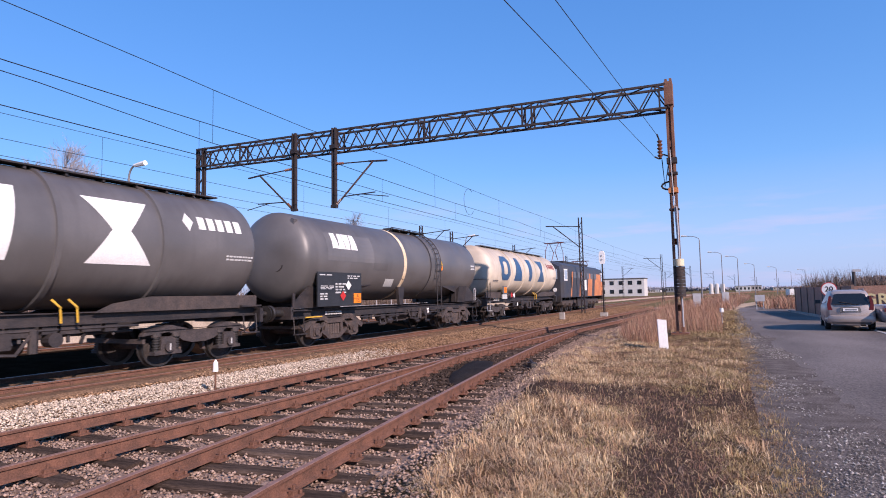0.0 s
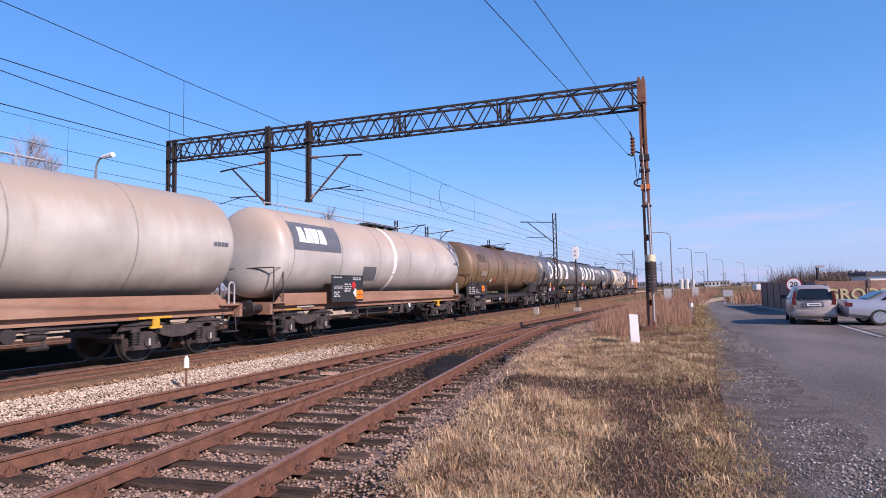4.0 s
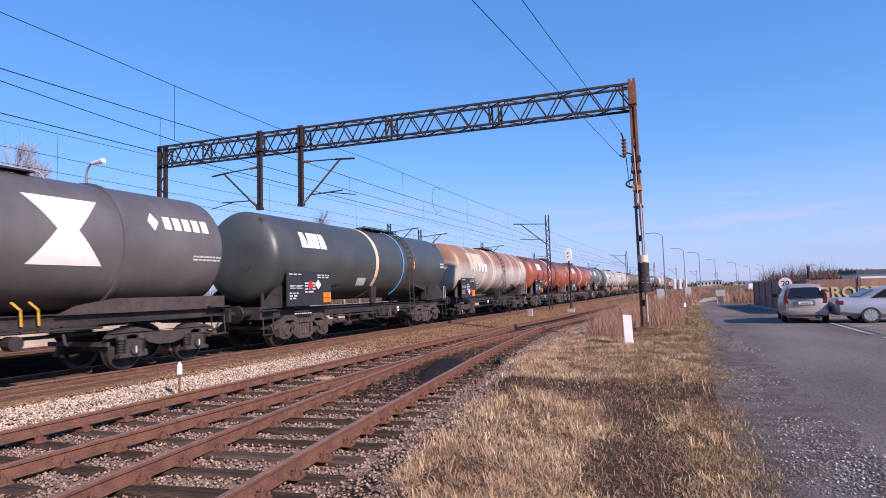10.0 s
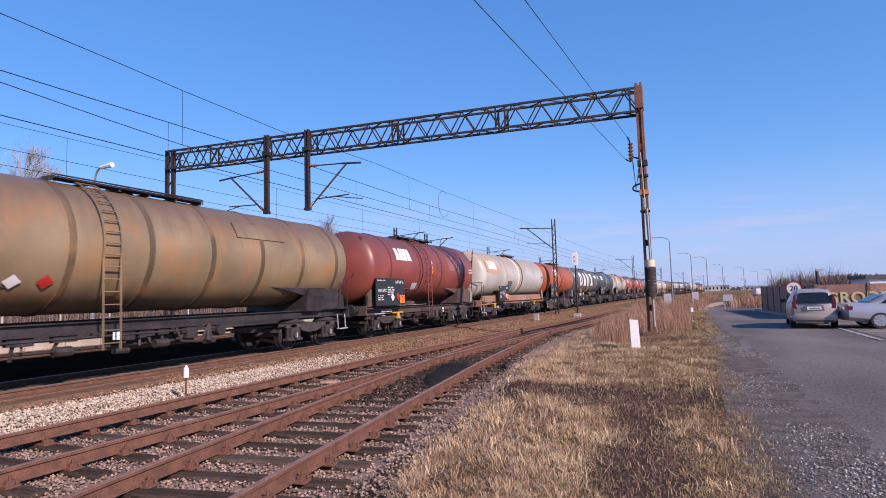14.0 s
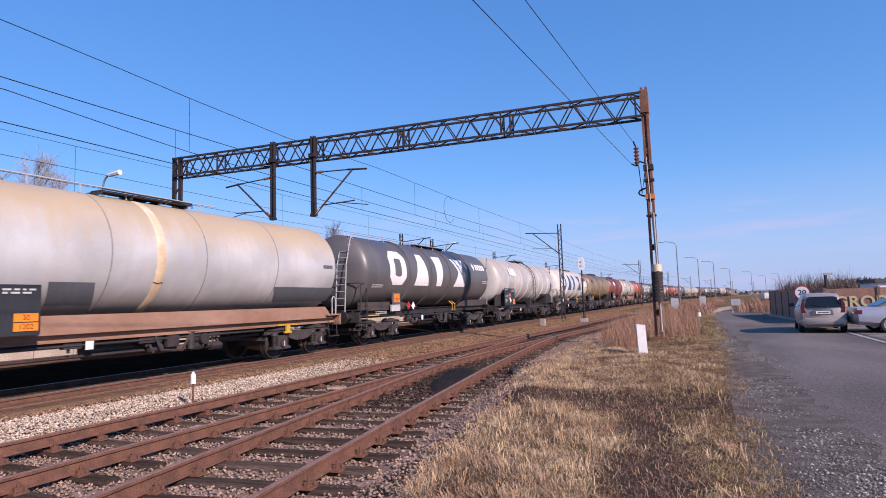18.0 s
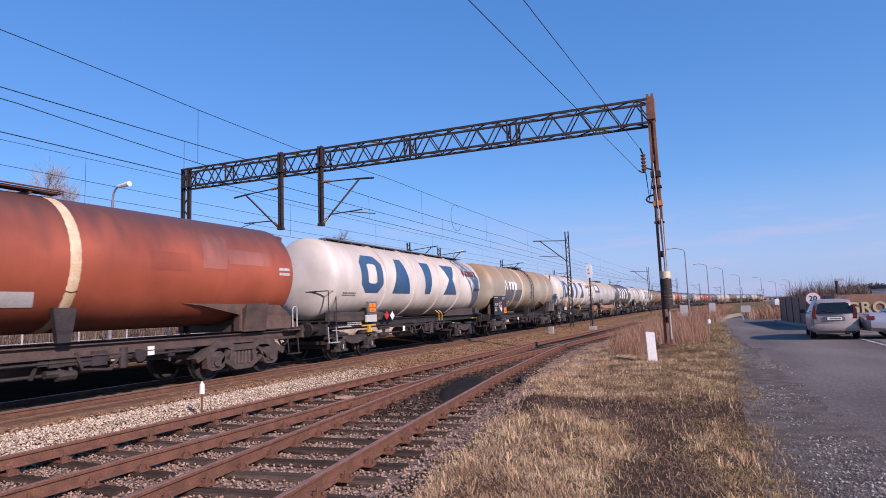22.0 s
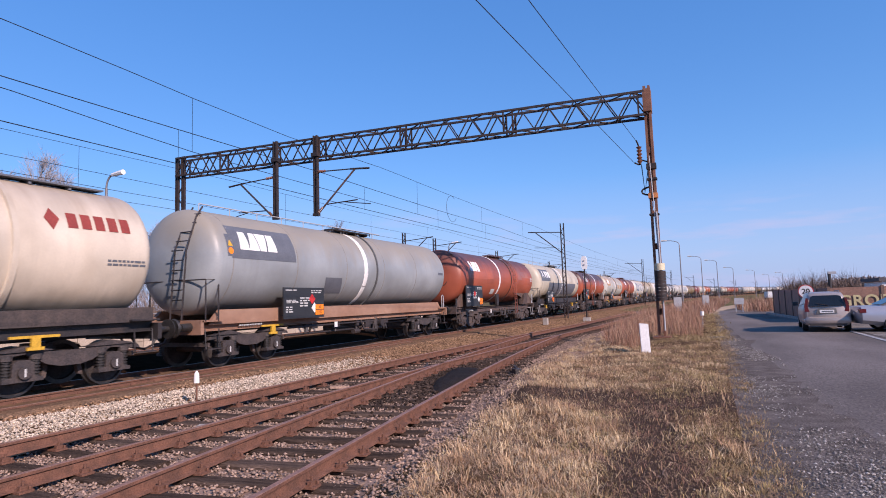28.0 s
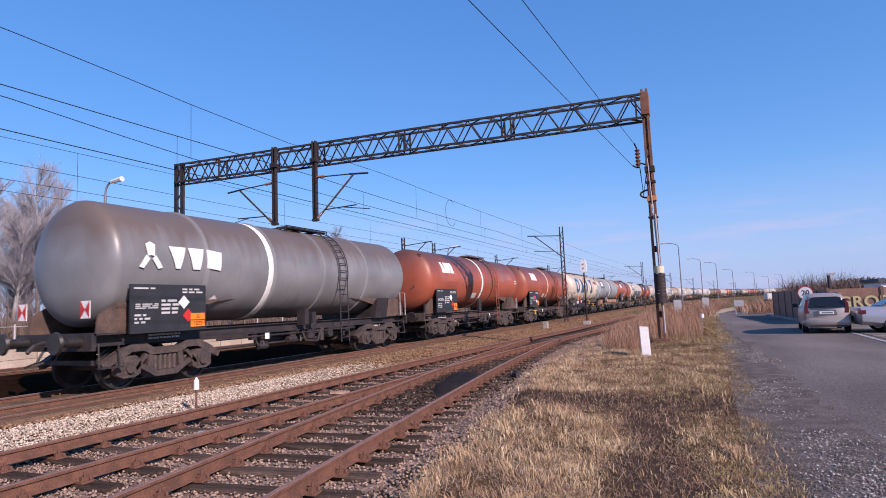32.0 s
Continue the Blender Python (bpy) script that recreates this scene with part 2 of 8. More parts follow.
# ---- mesh building ----
class Geo:
    """Collects vertices and faces of one mesh."""

    def __init__(self):
        self.v, self.f = [], []

    def add(self, verts, faces):
        k = len(self.v)
        self.v.extend(verts)
        self.f.extend([tuple(i + k for i in f) for f in faces])
        return self

    def box(self, c, s, m=None):
        x, y, z = (d / 2 for d in s)
        vs = [Vector((sx * x, sy * y, sz * z)) for sx in (-1, 1) for sy in (-1, 1) for sz in (-1, 1)]
        vs = [(m @ p if m else p) + Vector(c) for p in vs]
        return self.add([tuple(p) for p in vs], [(0, 1, 3, 2), (4, 6, 7, 5), (0, 4, 5, 1), (2, 3, 7, 6), (0, 2, 6, 4), (1, 5, 7, 3)])

    def cyl(self, a, b, r, n=8, r2=None, caps=True):
        a, b = Vector(a), Vector(b)
        d = (b - a).normalized()
        u = d.orthogonal().normalized()
        w = d.cross(u)
        r2 = r if r2 is None else r2
        vs = []
        for p, rr in ((a, r), (b, r2)):
            for i in range(n):
                t = 2 * math.pi * i / n
                vs.append(tuple(p + (u * math.cos(t) + w * math.sin(t)) * rr))
        fs = [(i, (i + 1) % n, n + (i + 1) % n, n + i) for i in range(n)]
        if caps:
            fs += [tuple(range(n))[::-1], tuple(range(n, 2 * n))]
        return self.add(vs, fs)

    def tube(self, pts, r, n=6):
        """One bent pipe through the points."""
        pts = [Vector(p) for p in pts]
        k, last = len(self.v), None
        for i, p in enumerate(pts):
            d = (pts[min(i + 1, len(pts) - 1)] - pts[max(i - 1, 0)]).normalized()
            u = d.orthogonal() if last is None else last - d * last.dot(d)
            u.normalize()
            last, w = u, d.cross(u)
            for j in range(n):
                t = 2 * math.pi * j / n
                self.v.append(tuple(p + (u * math.cos(t) + w * math.sin(t)) * r))
        for i in range(len(pts) - 1):
            self.f += [(k + i * n + j, k + i * n + (j + 1) % n, k + (i + 1) * n + (j + 1) % n, k + (i + 1) * n + j) for j in range(n)]
        self.f += [tuple(range(k, k + n))[::-1], tuple(range(k + (len(pts) - 1) * n, k + len(pts) * n))]
        return self

    def bar(self, a, b, w, h):
        """A square bar from a to b."""
        a, b = Vector(a), Vector(b)
        q = (b - a).to_track_quat('Z', 'Y').to_matrix()
        return self.box((a + b) / 2, (w, h, (b - a).length), q)

    def prism(self, poly, x0, x1, axis='x'):
        """A polygon given as pairs, drawn out between x0 and x1."""
        put = {'x': lambda x, p: (x, p[0], p[1]), 'y': lambda x, p: (p[0], x, p[1]), 'z': lambda x, p: (p[0], p[1], x)}[axis]
        n = len(poly)
        vs = [put(x0, p) for p in poly] + [put(x1, p) for p in poly]
        return self.add(vs, [tuple(range(n)), tuple(range(n, 2 * n))[::-1]] + [(i, n + i, n + (i + 1) % n, (i + 1) % n) for i in range(n)])

    def lathe(self, prof, zc=0.0, n=40, a0=0.0, a1=360.0, x0=0.0):
        """Turns (y, r) pairs about the lengthwise axis at height zc."""
        full = a1 - a0 >= 359.9
        m = n if full else n + 1
        vs, fs = [], []
        for y, r in prof:
            for i in range(m):
                t = radians(a0 + (a1 - a0) * i / n)
                vs.append((x0 + r * math.cos(t), y, zc + r * math.sin(t)))
        for j in range(len(prof) - 1):
            for i in range(n):
                k = (i + 1) % m
                fs.append((j * m + i, (j + 1) * m + i, (j + 1) * m + k, j * m + k))
        return self.add(vs, fs)

    def mesh(self, name, mats, smooth=False, fix=True):
        me = bpy.data.meshes.new(name)
        me.from_pydata(self.v, [], self.f)
        for m in (mats if isinstance(mats, (list, tuple)) else [mats]):
            me.materials.append(m)
        if fix:
            bm = bmesh.new()
            bm.from_mesh(me)
            bmesh.ops.recalc_face_normals(bm, faces=bm.faces)
            bm.to_mesh(me)
            bm.free()
        if smooth:
            me.shade_smooth()
            me.set_sharp_from_angle(angle=radians(38))
        return me


def part(name, geo, material, parent=None, label="", smooth=False, at=None):
    """Links a mesh as one object under a thing or a part."""
    me = geo if isinstance(geo, bpy.types.Mesh) else geo.mesh(name, material, smooth)
    ob = new(name, me)
    if parent:
        ob.parent = parent
    if at is not None:
        ob.matrix_basis = at
    if label:
        ob["label"] = label
    return ob


def thing(name, label, category, m=None, group="", kind=""):
    ob = new(name)
    ob.empty_display_size = 0.3
    if m is not None:
        ob.matrix_basis = m
    return tagged(ob, label, category, group, kind)


def raw_mesh(name, verts, faces, material, smooth=False):
    """A mesh from arrays: verts (n, 3), faces (m, k)."""
    me = bpy.data.meshes.new(name)
    verts, faces = np.asarray(verts, dtype=np.float32), np.asarray(faces, dtype=np.int32)
    k = faces.shape[1]
    me.vertices.add(len(verts))
    me.vertices.foreach_set("co", verts.ravel())
    me.loops.add(faces.size)
    me.loops.foreach_set("vertex_index", faces.ravel())
    me.polygons.add(len(faces))
    me.polygons.foreach_set("loop_start", np.arange(0, faces.size, k, dtype=np.int32))
    me.update(calc_edges=True)
    me.materials.append(material)
    if smooth:
        me.shade_smooth()
    return me


# ---- the line of the main track ----
AXIS_X, BEND_Y, BEND_R = -12.7, 100.0, 1155.0
RAIL_Z = 0.12


def track_at(s, off=0.0):
    """Place and heading (degrees, clockwise) on the main track's axis, s metres along it."""
    if s <= BEND_Y:
        return AXIS_X + off, s, 0.0
    a = (s - BEND_Y) / BEND_R
    r = BEND_R - off
    return AXIS_X + BEND_R - r * math.cos(a), BEND_Y + r * math.sin(a), math.degrees(a)


# ---- ground ----
EARTH = mat("dry_earth_grass", (0.16, 0.10, 0.055), 0.95, var=0.4, scale=1.6, fine=45, bump=0.8, col2=(0.075, 0.048, 0.030))
CINDER = mat("cinder_bed", (0.31, 0.215, 0.165), 0.95, var=0.4, scale=2.0, fine=40, bump=0.8, col2=(0.18, 0.125, 0.10))
FIELD = mat("far_field", (0.17, 0.125, 0.07), 0.95, var=0.3, scale=0.06, fine=1.5, bump=0.0, col2=(0.11, 0.10, 0.05))
ASPHALT = mat("old_asphalt", (0.192, 0.164, 0.147), 0.88, var=0.26, scale=0.5, fine=34, bump=0.4, col2=(0.118, 0.100, 0.090), stretch=(1.0, 0.3, 1))
GRAVEL = mat("grey_gravel", (0.22, 0.198, 0.18), 0.9, var=0.3, scale=3, fine=50, island=0.45)
STONE_W = mat("pale_ballast_stone", (0.54, 0.44, 0.34), 0.9, var=0.15, scale=3, fine=40, island=0.5)
STONE_O = mat("rust_dusted_ballast", (0.30, 0.185, 0.105), 0.9, var=0.3, scale=1.4, fine=40, island=0.5, col2=(0.20, 0.125, 0.08))
STONE_G = mat("grey_brown_ballast", (0.31, 0.22, 0.17), 0.9, var=0.2, scale=3, fine=40, island=0.5)


def shade_strip_and_rut(m, dark):
    """A ragged strip of painted shade across the verge, and a bare dark rut."""
    n, l = m.node_tree.nodes, m.node_tree.links
    tc, sp, nz = n.new("ShaderNodeTexCoord"), n.new("ShaderNodeSeparateXYZ"), n.new("ShaderNodeTexNoise")
    nz.inputs["Scale"].default_value, nz.inputs["Detail"].default_value = 1.6, 5.0
    l.new(tc.outputs["Object"], sp.inputs[0])
    l.new(tc.outputs["Object"], nz.inputs["Vector"])

    def calc(op, a, b):
        k = n.new("ShaderNodeMath")
        k.operation = op
        for i, s in enumerate((a, b)):
            if isinstance(s, float):
                k.inputs[i].default_value = s
            else:
                l.new(s, k.inputs[i])
        return k.outputs["Value"]

    wob = calc('MULTIPLY', calc('SUBTRACT', nz.outputs["Fac"], 0.5), 1.6)
    # strip across the verge: shade of something out of view, painted dark
    cross = calc('ABSOLUTE', calc('ADD', calc('SUBTRACT', sp.outputs["Y"], 9.9), wob), 0.0)
    rut = calc('ABSOLUTE', calc('ADD', calc('ADD', sp.outputs["X"], -0.02), calc('ADD', calc('MULTIPLY', sp.outputs["Y"], 0.10), calc('MULTIPLY', wob, 0.4))), 0.0)
    ahead = calc('MAXIMUM', calc('SUBTRACT', sp.outputs["Y"], 9.0), 0.0)
    off = calc('MINIMUM', cross, calc('ADD', calc('MULTIPLY', rut, 2.2), ahead))
    mr, mx = n.new("ShaderNodeMapRange"), n.new("ShaderNodeMix")
    mr.inputs["From Min"].default_value, mr.inputs["From Max"].default_value = 1.35, 0.6
    mx.data_type = 'RGBA'
    mx.inputs["B"].default_value = (*dark, 1)
    old = n["Principled BSDF"].inputs["Base Color"].links[0].from_socket
    l.new(off, mr.inputs["Value"])
    l.new(mr.outputs["Result"], mx.inputs["Factor"])
    l.new(old, mx.inputs["A"])
    l.new(mx.outputs["Result"], n["Principled BSDF"].inputs["Base Color"])


shade_strip_and_rut(EARTH, (0.062, 0.042, 0.032))


def road_left(y):
    """The ragged left edge of the asphalt."""
    return float(np.interp(y, (-12, 5.5, 8.3, 14.5, 20, 27.9, 35, 47.8, 58), (1.3, 1.35, 1.4, 1.2, 1.0, 0.7, 0.5, 0.2, -0.4))) + 0.07 * math.sin(y * 0.9) + 0.04 * math.sin(y * 2.3 + 1) + 0.02 * math.sin(y * 5.9)


def verge_left(y):
    """Where the grass of the verge gives way to the siding's stones."""
    return float(np.interp(y, (2, 4.4, 6.0, 8.3, 10.4, 15.3, 22, 34), (-2.1, -2.35, -2.75, -2.95, -3.35, -4.0, -4.2, -4.4)))


def ground_z(x, y):
    grass = 0.03 * math.sin(x * 1.9 + y * 0.7) + 0.02 * math.sin(y * 2.3 - x)
    k = min(1.0, max(0.0, (x - verge_left(y) + 0.75) / 0.85))
    k = k * k * (3 - 2 * k)
    z = -0.235 * (1 - k) + grass * k
    if x < -16:
        z = -0.2 + min(1.0, (-16 - x) / 4) * 0.25
    if x > 0.2:
        z = z * max(0.0, 1 - (x - 0.2) / 0.3) + 0.004 * math.sin(x * 9 + y * 5)
    if x > 2.0:
        z = -0.03
    far = min(1.0, max(0.0, (y - 60) / 60))
    return z * (1 - far) + far * -0.22


def make_ground():
    xs = [-2500, -1200, -500, -200, -120, -80, -50] + list(np.arange(-36, -16, 2.0)) + list(np.arange(-16, -5, 1.0)) + list(np.arange(-5, 1.7, 0.25)) + [2.5, 4, 6, 9, 14, 22, 36, 60, 110, 220, 500, 1200, 2500]
    ys = [-900, -300, -100, -40, -15, -6] + list(np.arange(-3, 14, 0.5)) + list(np.arange(14, 60, 2.0)) + [65, 72, 82, 95, 115, 150, 200, 280, 400, 600, 1000, 1800, 3500]
    g = Geo()
    g.v = [(x, y, ground_z(x, y)) for y in ys for x in xs]
    w = len(xs)
    g.f = [(j * w + i, j * w + i + 1, (j + 1) * w + i + 1, (j + 1) * w + i) for j in range(len(ys) - 1) for i in range(w - 1)]
    # the last material is near-black: the train's shade put into the ground colour
    me = g.mesh("ground", [EARTH, CINDER, FIELD, mat("gritty_shoulder", (0.165, 0.142, 0.129), 0.95, var=0.5, scale=2.6, fine=46, bump=1.0, col2=(0.095, 0.082, 0.075)), mat("train_shade_ground", (0.022, 0.012, 0.007), 0.95, var=0.4, scale=2, fine=30, bump=0.8)])
    for p in me.polygons:
        c = p.center
        if c.y > 70 or abs(c.x) > 40 or c.y < -20:
            p.material_index = 2
        elif 0.35 < c.x < 2.5:
            p.material_index = 3
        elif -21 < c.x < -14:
            # strip under and behind the train, darkened as its shade
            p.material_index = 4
        elif -16.5 < c.x < -3.2:
            p.material_index = 1
    me.shade_smooth()
    return tagged(new("ground", me), "dry winter grass and cinder ground beside the railway", "ground", kind="structure")


make_ground()


def make_road():
    g = Geo()
    ys = list(np.arange(-12, 20, 0.125)) + list(np.arange(20, 58.1, 0.5))
    cols = (0.0, 0.6, 1.5, 3, 6, 12, 30)
    for y in ys:
        e = road_left(y)
        for k, c in enumerate(cols):
            z = (-0.004, 0.016, 0.032, 0.045, 0.045, 0.045, 0.045)[k] + (0.008 * math.sin(y * 1.3 + c) if k else 0)
            g.v.append((e + c, y, z))
        g.v.append((e - 0.02, y, -0.06))
    w = len(cols) + 1
    for j in range(len(ys) - 1):
        for i in range(len(cols) - 1):
            g.f.append((j * w + i, j * w + i + 1, (j + 1) * w + i + 1, (j + 1) * w + i))
        g.f.append((j * w + w - 1, j * w, (j + 1) * w, (j + 1) * w + w - 1))
    road = tagged(part("road", g, ASPHALT, smooth=True), "worn grey asphalt service road with a crumbling edge", "road", kind="structure")
    m = Geo()
    for y0, y1 in ((13.0, 19.5), (20.5, 28.8), (31, 40)):
        m.box((4.85 - (y0 + y1) / 2 * 0.004, (y0 + y1) / 2, 0.056), (0.14, y1 - y0, 0.006))
    part("edge_marking", m, mat("faded_road_white", (0.45, 0.44, 0.42), 0.8, var=0.35, scale=6, col2=(0.16, 0.16, 0.16)), road, "faded white edge line")
    lot = Geo()
    lot.box((14.5, 21, 0.05), (19.0, 21.0, 0.012))
    part("parking_surface", lot, mat("stony_parking", (0.24, 0.215, 0.19), 0.95, var=0.45, scale=1.3, fine=16, bump=0.6, col2=(0.13, 0.115, 0.10)), road, "grey crushed-stone parking strip")


make_road()


# ---- rails and sleepers ----
PROF = [(-0.07, -0.16), (0.07, -0.16), (0.07, -0.145), (0.012, -0.125), (0.012, -0.045), (0.036, -0.035), (0.036, -0.004), (0.028, 0.0), (-0.028, 0.0), (-0.036, -0.004), (-0.036, -0.035), (-0.012, -0.045), (-0.012, -0.125), (-0.07, -0.145)]


def rail_mesh(path, z, head):
    """A rail along (x, y) places; its top faces take the second material."""
    g = Geo()
    n = len(PROF)
    for i, (x, y) in enumerate(path):
        a, b = path[max(i - 1, 0)], path[min(i + 1, len(path) - 1)]
        d = Vector((b[0] - a[0], b[1] - a[1])).normalized()
        for px, pz in PROF:
            g.v.append((x + px * d.y, y - px * d.x, z + pz))
    for i in range(len(path) - 1):
        for k in range(n):
            g.f.append((i * n + k, i * n + (k + 1) % n, (i + 1) * n + (k + 1) % n, (i + 1) * n + k))
    g.f += [tuple(range(n))[::-1], tuple(range((len(path) - 1) * n, len(path) * n))]
    me = g.mesh("rail", [RUSTY, head])
    for p in me.polygons:
        if p.normal.z > 0.8 and p.center.z > z - 0.01:
            p.material_index = 1
    return me


def sleeper_mesh(length, wide=0.25, high=0.16, concrete=False):
    g = Geo()
    x, y = length / 2, wide / 2
    poly = [(-y, -high), (y, -high), (y, -0.025), (y - 0.025, 0), (-y + 0.025, 0), (-y, -0.025)]
    g.prism(poly, -x, x, 'x')
    return g.mesh("sleeper", CONC if concrete else SLEEPER)


CHAIR = Geo()
CHAIR.box((0, 0, 0.012), (0.34, 0.15, 0.024))
for sx in (-1, 1):
    CHAIR.box((sx * 0.10, 0, 0.045), (0.05, 0.09, 0.05))
    CHAIR.cyl((sx * 0.105, 0.0, 0.04), (sx * 0.105, 0.0, 0.115), 0.017, 6)
    CHAIR.cyl((sx * 0.145, 0.05, 0.02), (sx * 0.145, 0.05, 0.06), 0.018, 6)
CHAIR_ME = CHAIR.mesh("rail_chair", RUSTY)


def left_line(y):
    return -7.45 + (0.9 * max(0.0, (y - 13) / 21.0) ** 1.5 if y < 34 else 0.9 + 0.016 * (y - 34) * 1.0)


def right_line(y):
    """Axis of the siding that runs into the other one at the turnout."""
    y0 = 27.0
    if y >= y0:
        return left_line(y)
    return left_line(y) + 2.95 * ((y0 - y) / 23.0) ** 1.1 if y > 4 else left_line(y) + 2.95 + (4 - y) * 0.18


def make_track(name, label, line, y0, y1, z, head, step, gauge=1.507, concrete=False, sl_len=2.6, cant=0.0):
    tr = thing(name, label, "railway track", kind="structure")
    ys = list(np.arange(y0, y1 + 0.01, 1.0 if y1 < 120 else 4.0))
    for sx in (-0.5, 0.5):
        part("rail", rail_mesh([(line(y) + sx * gauge, y) for y in ys], z + (cant if sx < 0 else 0.0), head), None, tr)
    sm = sleeper_mesh(sl_len, concrete=concrete)
    y, k = max(y0, -14) + 0.3, 0
    while y < min(y1, 62):
        a = math.degrees(math.atan2(line(y + 0.5) - line(y - 0.5), 1.0))
        s = part("sleeper", sm, None, tr)
        s.matrix_basis = pose(line(y) + random.uniform(-0.05, 0.05), y, z - 0.18 + random.uniform(-0.012, 0.006), 0, 0, -a + random.uniform(-1.2, 1.2))
        if y < 26:
            for sx in (-0.5, 0.5):
                c = part("rail_chair", CHAIR_ME, None, tr)
                c.matrix_basis = pose(line(y) + sx * gauge, y, z - 0.178, 0, 0, -a)
        y += step
    return tr


make_track("siding_track_1", "rusty siding rails on dark timber sleepers", left_line, -9, 62, 0.0, RUSTHEAD, 0.66, cant=0.055)
make_track("siding_track_2", "rusty siding rails on timber sleepers joining a turnout", right_line, -9, 27.0, 0.0, RUSTHEAD, 0.62, sl_len=2.5)
make_track("main_track", "main line rails with worn heads under the train", lambda s: track_at(s)[0] if s <= BEND_Y else AXIS_X + (s - BEND_Y) ** 2 / (2 * BEND_R), -560, 600, RAIL_Z, RAILTOP, 0.6)
make_track("far_track", "second main line rails behind the train", lambda s: -21.3 + max(0, s - BEND_Y) ** 2 / (2 * BEND_R), -60, 500, RAIL_Z, RAILTOP, 0.65)


def bed(name, label, off, w, z, y0, y1, material, drop=0.3):
    """A raised ballast bed following the main line."""
    g = Geo()
    ys = list(np.arange(y0, 100, 2.0)) + list(np.arange(100, y1 + 1, 20.0))
    for y in ys:
        x = off + max(0, y - BEND_Y) ** 2 / (2 * BEND_R)
        for dx, dz in ((-w - 0.5, -drop), (-w, 0), (0, 0.02), (w, 0), (w + 0.5, -drop)):
            g.v.append((x + dx, y, z + dz))
    for j in range(len(ys) - 1):
        for i in range(4):
            g.f.append((j * 5 + i, j * 5 + i + 1, (j + 1) * 5 + i + 1, (j + 1) * 5 + i))
    return tagged(part(name, g, material), label, "ballast bed", kind="structure")


BEDMAT = mat("rusty_ballast_bed", (0.21, 0.125, 0.075), 0.95, var=0.35, scale=3, fine=26, bump=1.0, col2=(0.12, 0.08, 0.055))
bed("ballast_bed_1", "rust-brown crushed stone bed of the main line", AXIS_X, 1.75, 0.0, -560, 600, BEDMAT)
bed("ballast_bed_2", "pale crushed stone bed of the second line", -21.3, 1.7, 0.0, -60, 500, mat("pale_bed_stone", (0.42, 0.33, 0.25), 0.95, var=0.3, scale=3, fine=26, bump=0.8, col2=(0.32, 0.24, 0.18)))

# old rail lying along the shoulder
SPARE = thing("spare_rail", "rust-brown old rail lying on blocks beside the main line", "rail")
part("rail", rail_mesh([(-11.28 - 0.0016 * max(0, y) ** 1.6, y) for y in np.arange(-8, 23, 1.0)], 0.045, RUSTHEAD), None, SPARE)
for y in np.arange(-7, 22, 0.95):
    b = Geo()
    b.box((0, 0, 0), (0.30, 0.22, 0.09))
    part("packing_block", b, SLEEPER, SPARE, at=pose(-11.25 - 0.0016 * max(0, y) ** 1.6 + random.uniform(0, 0.12), y + random.uniform(-0.2, 0.2), -0.155, 0, 0, random.uniform(-20, 20)))


def stones(name, label, material, n, place, size):
    """Scattered broken stones in one mesh: squashed, turned octahedra."""
    rng = np.random.default_rng(len(name) * 7 + n)
    c = np.array([place(rng) for _ in range(n)])
    s = rng.uniform(size[0], size[1], (n, 3)) * np.array([1, 1, 0.7])
    base = np.array([[1, 0, 0], [-1, 0, 0], [0, 1, 0], [0, -1, 0], [0, 0, 1], [0, 0, -1]], dtype=float)
    base = base[None] + rng.uniform(-0.32, 0.32, (n, 6, 3))
    ang = rng.uniform(0, 6.28, n)
    v = base * s[:, None, :]
    ca_, sa_ = np.cos(ang)[:, None], np.sin(ang)[:, None]
    v = np.stack([v[..., 0] * ca_ - v[..., 1] * sa_, v[..., 0] * sa_ + v[..., 1] * ca_, v[..., 2]], -1) + c[:, None, :]
    f = np.array([[0, 2, 4], [2, 1, 4], [1, 3, 4], [3, 0, 4], [2, 0, 5], [1, 2, 5], [3, 1, 5], [0, 3, 5]])
    faces = (f[None] + 6 * np.arange(n)[:, None, None]).reshape(-1, 3)
    return tagged(new(name, raw_mesh(name, v.reshape(-1, 3), faces, material)), label, "ballast stones", kind="stuff")


def shoulder(rng):
    y = 1.5 + (9 + 6 * rng.random()) * rng.random() ** 1.2
    u = rng.random()
    return (-8.55 - 1.75 * u, y, -0.19 + 0.13 * min(1, u * 1.5) + rng.uniform(0, 0.05))


def shoulder_far(rng):
    y = 9.5 + 62 * rng.random() ** 1.6
    u = rng.random()
    return (-8.4 - 2.9 * u + max(0, y - 34) * 0.012, y, -0.2 + 0.16 * u + rng.uniform(0, 0.05))


def cribs(rng):
    y = 1.2 + 30 * rng.random() ** 1.6
    lo = min(-8.9, left_line(y) - 1.35)
    hi = verge_left(y) + 0.15 * rng.random()
    x = lo + (hi - lo) * rng.random()
    return (x, y, ground_z(x, y) + rng.uniform(0.0, 0.035))


def verge(rng):
    """Loose chippings in drifts on the crumbled road edge."""
    while True:
        y = 2.6 + 24 * rng.random() ** 1.5
        x = road_left(y) + rng.normal(-0.28, 0.36)
        drift = math.sin(y * 1.15 + 0.6) + math.sin(x * 3.1 + y * 0.6) + 0.6 * math.sin(y * 3.7 - x * 2.0)
        if x < road_left(y) + 0.22 and drift > rng.uniform(-0.5, 2.2):
            return (x, y, (0.006 if x < road_left(y) + 0.1 else 0.026) + rng.uniform(-0.006, 0.004))


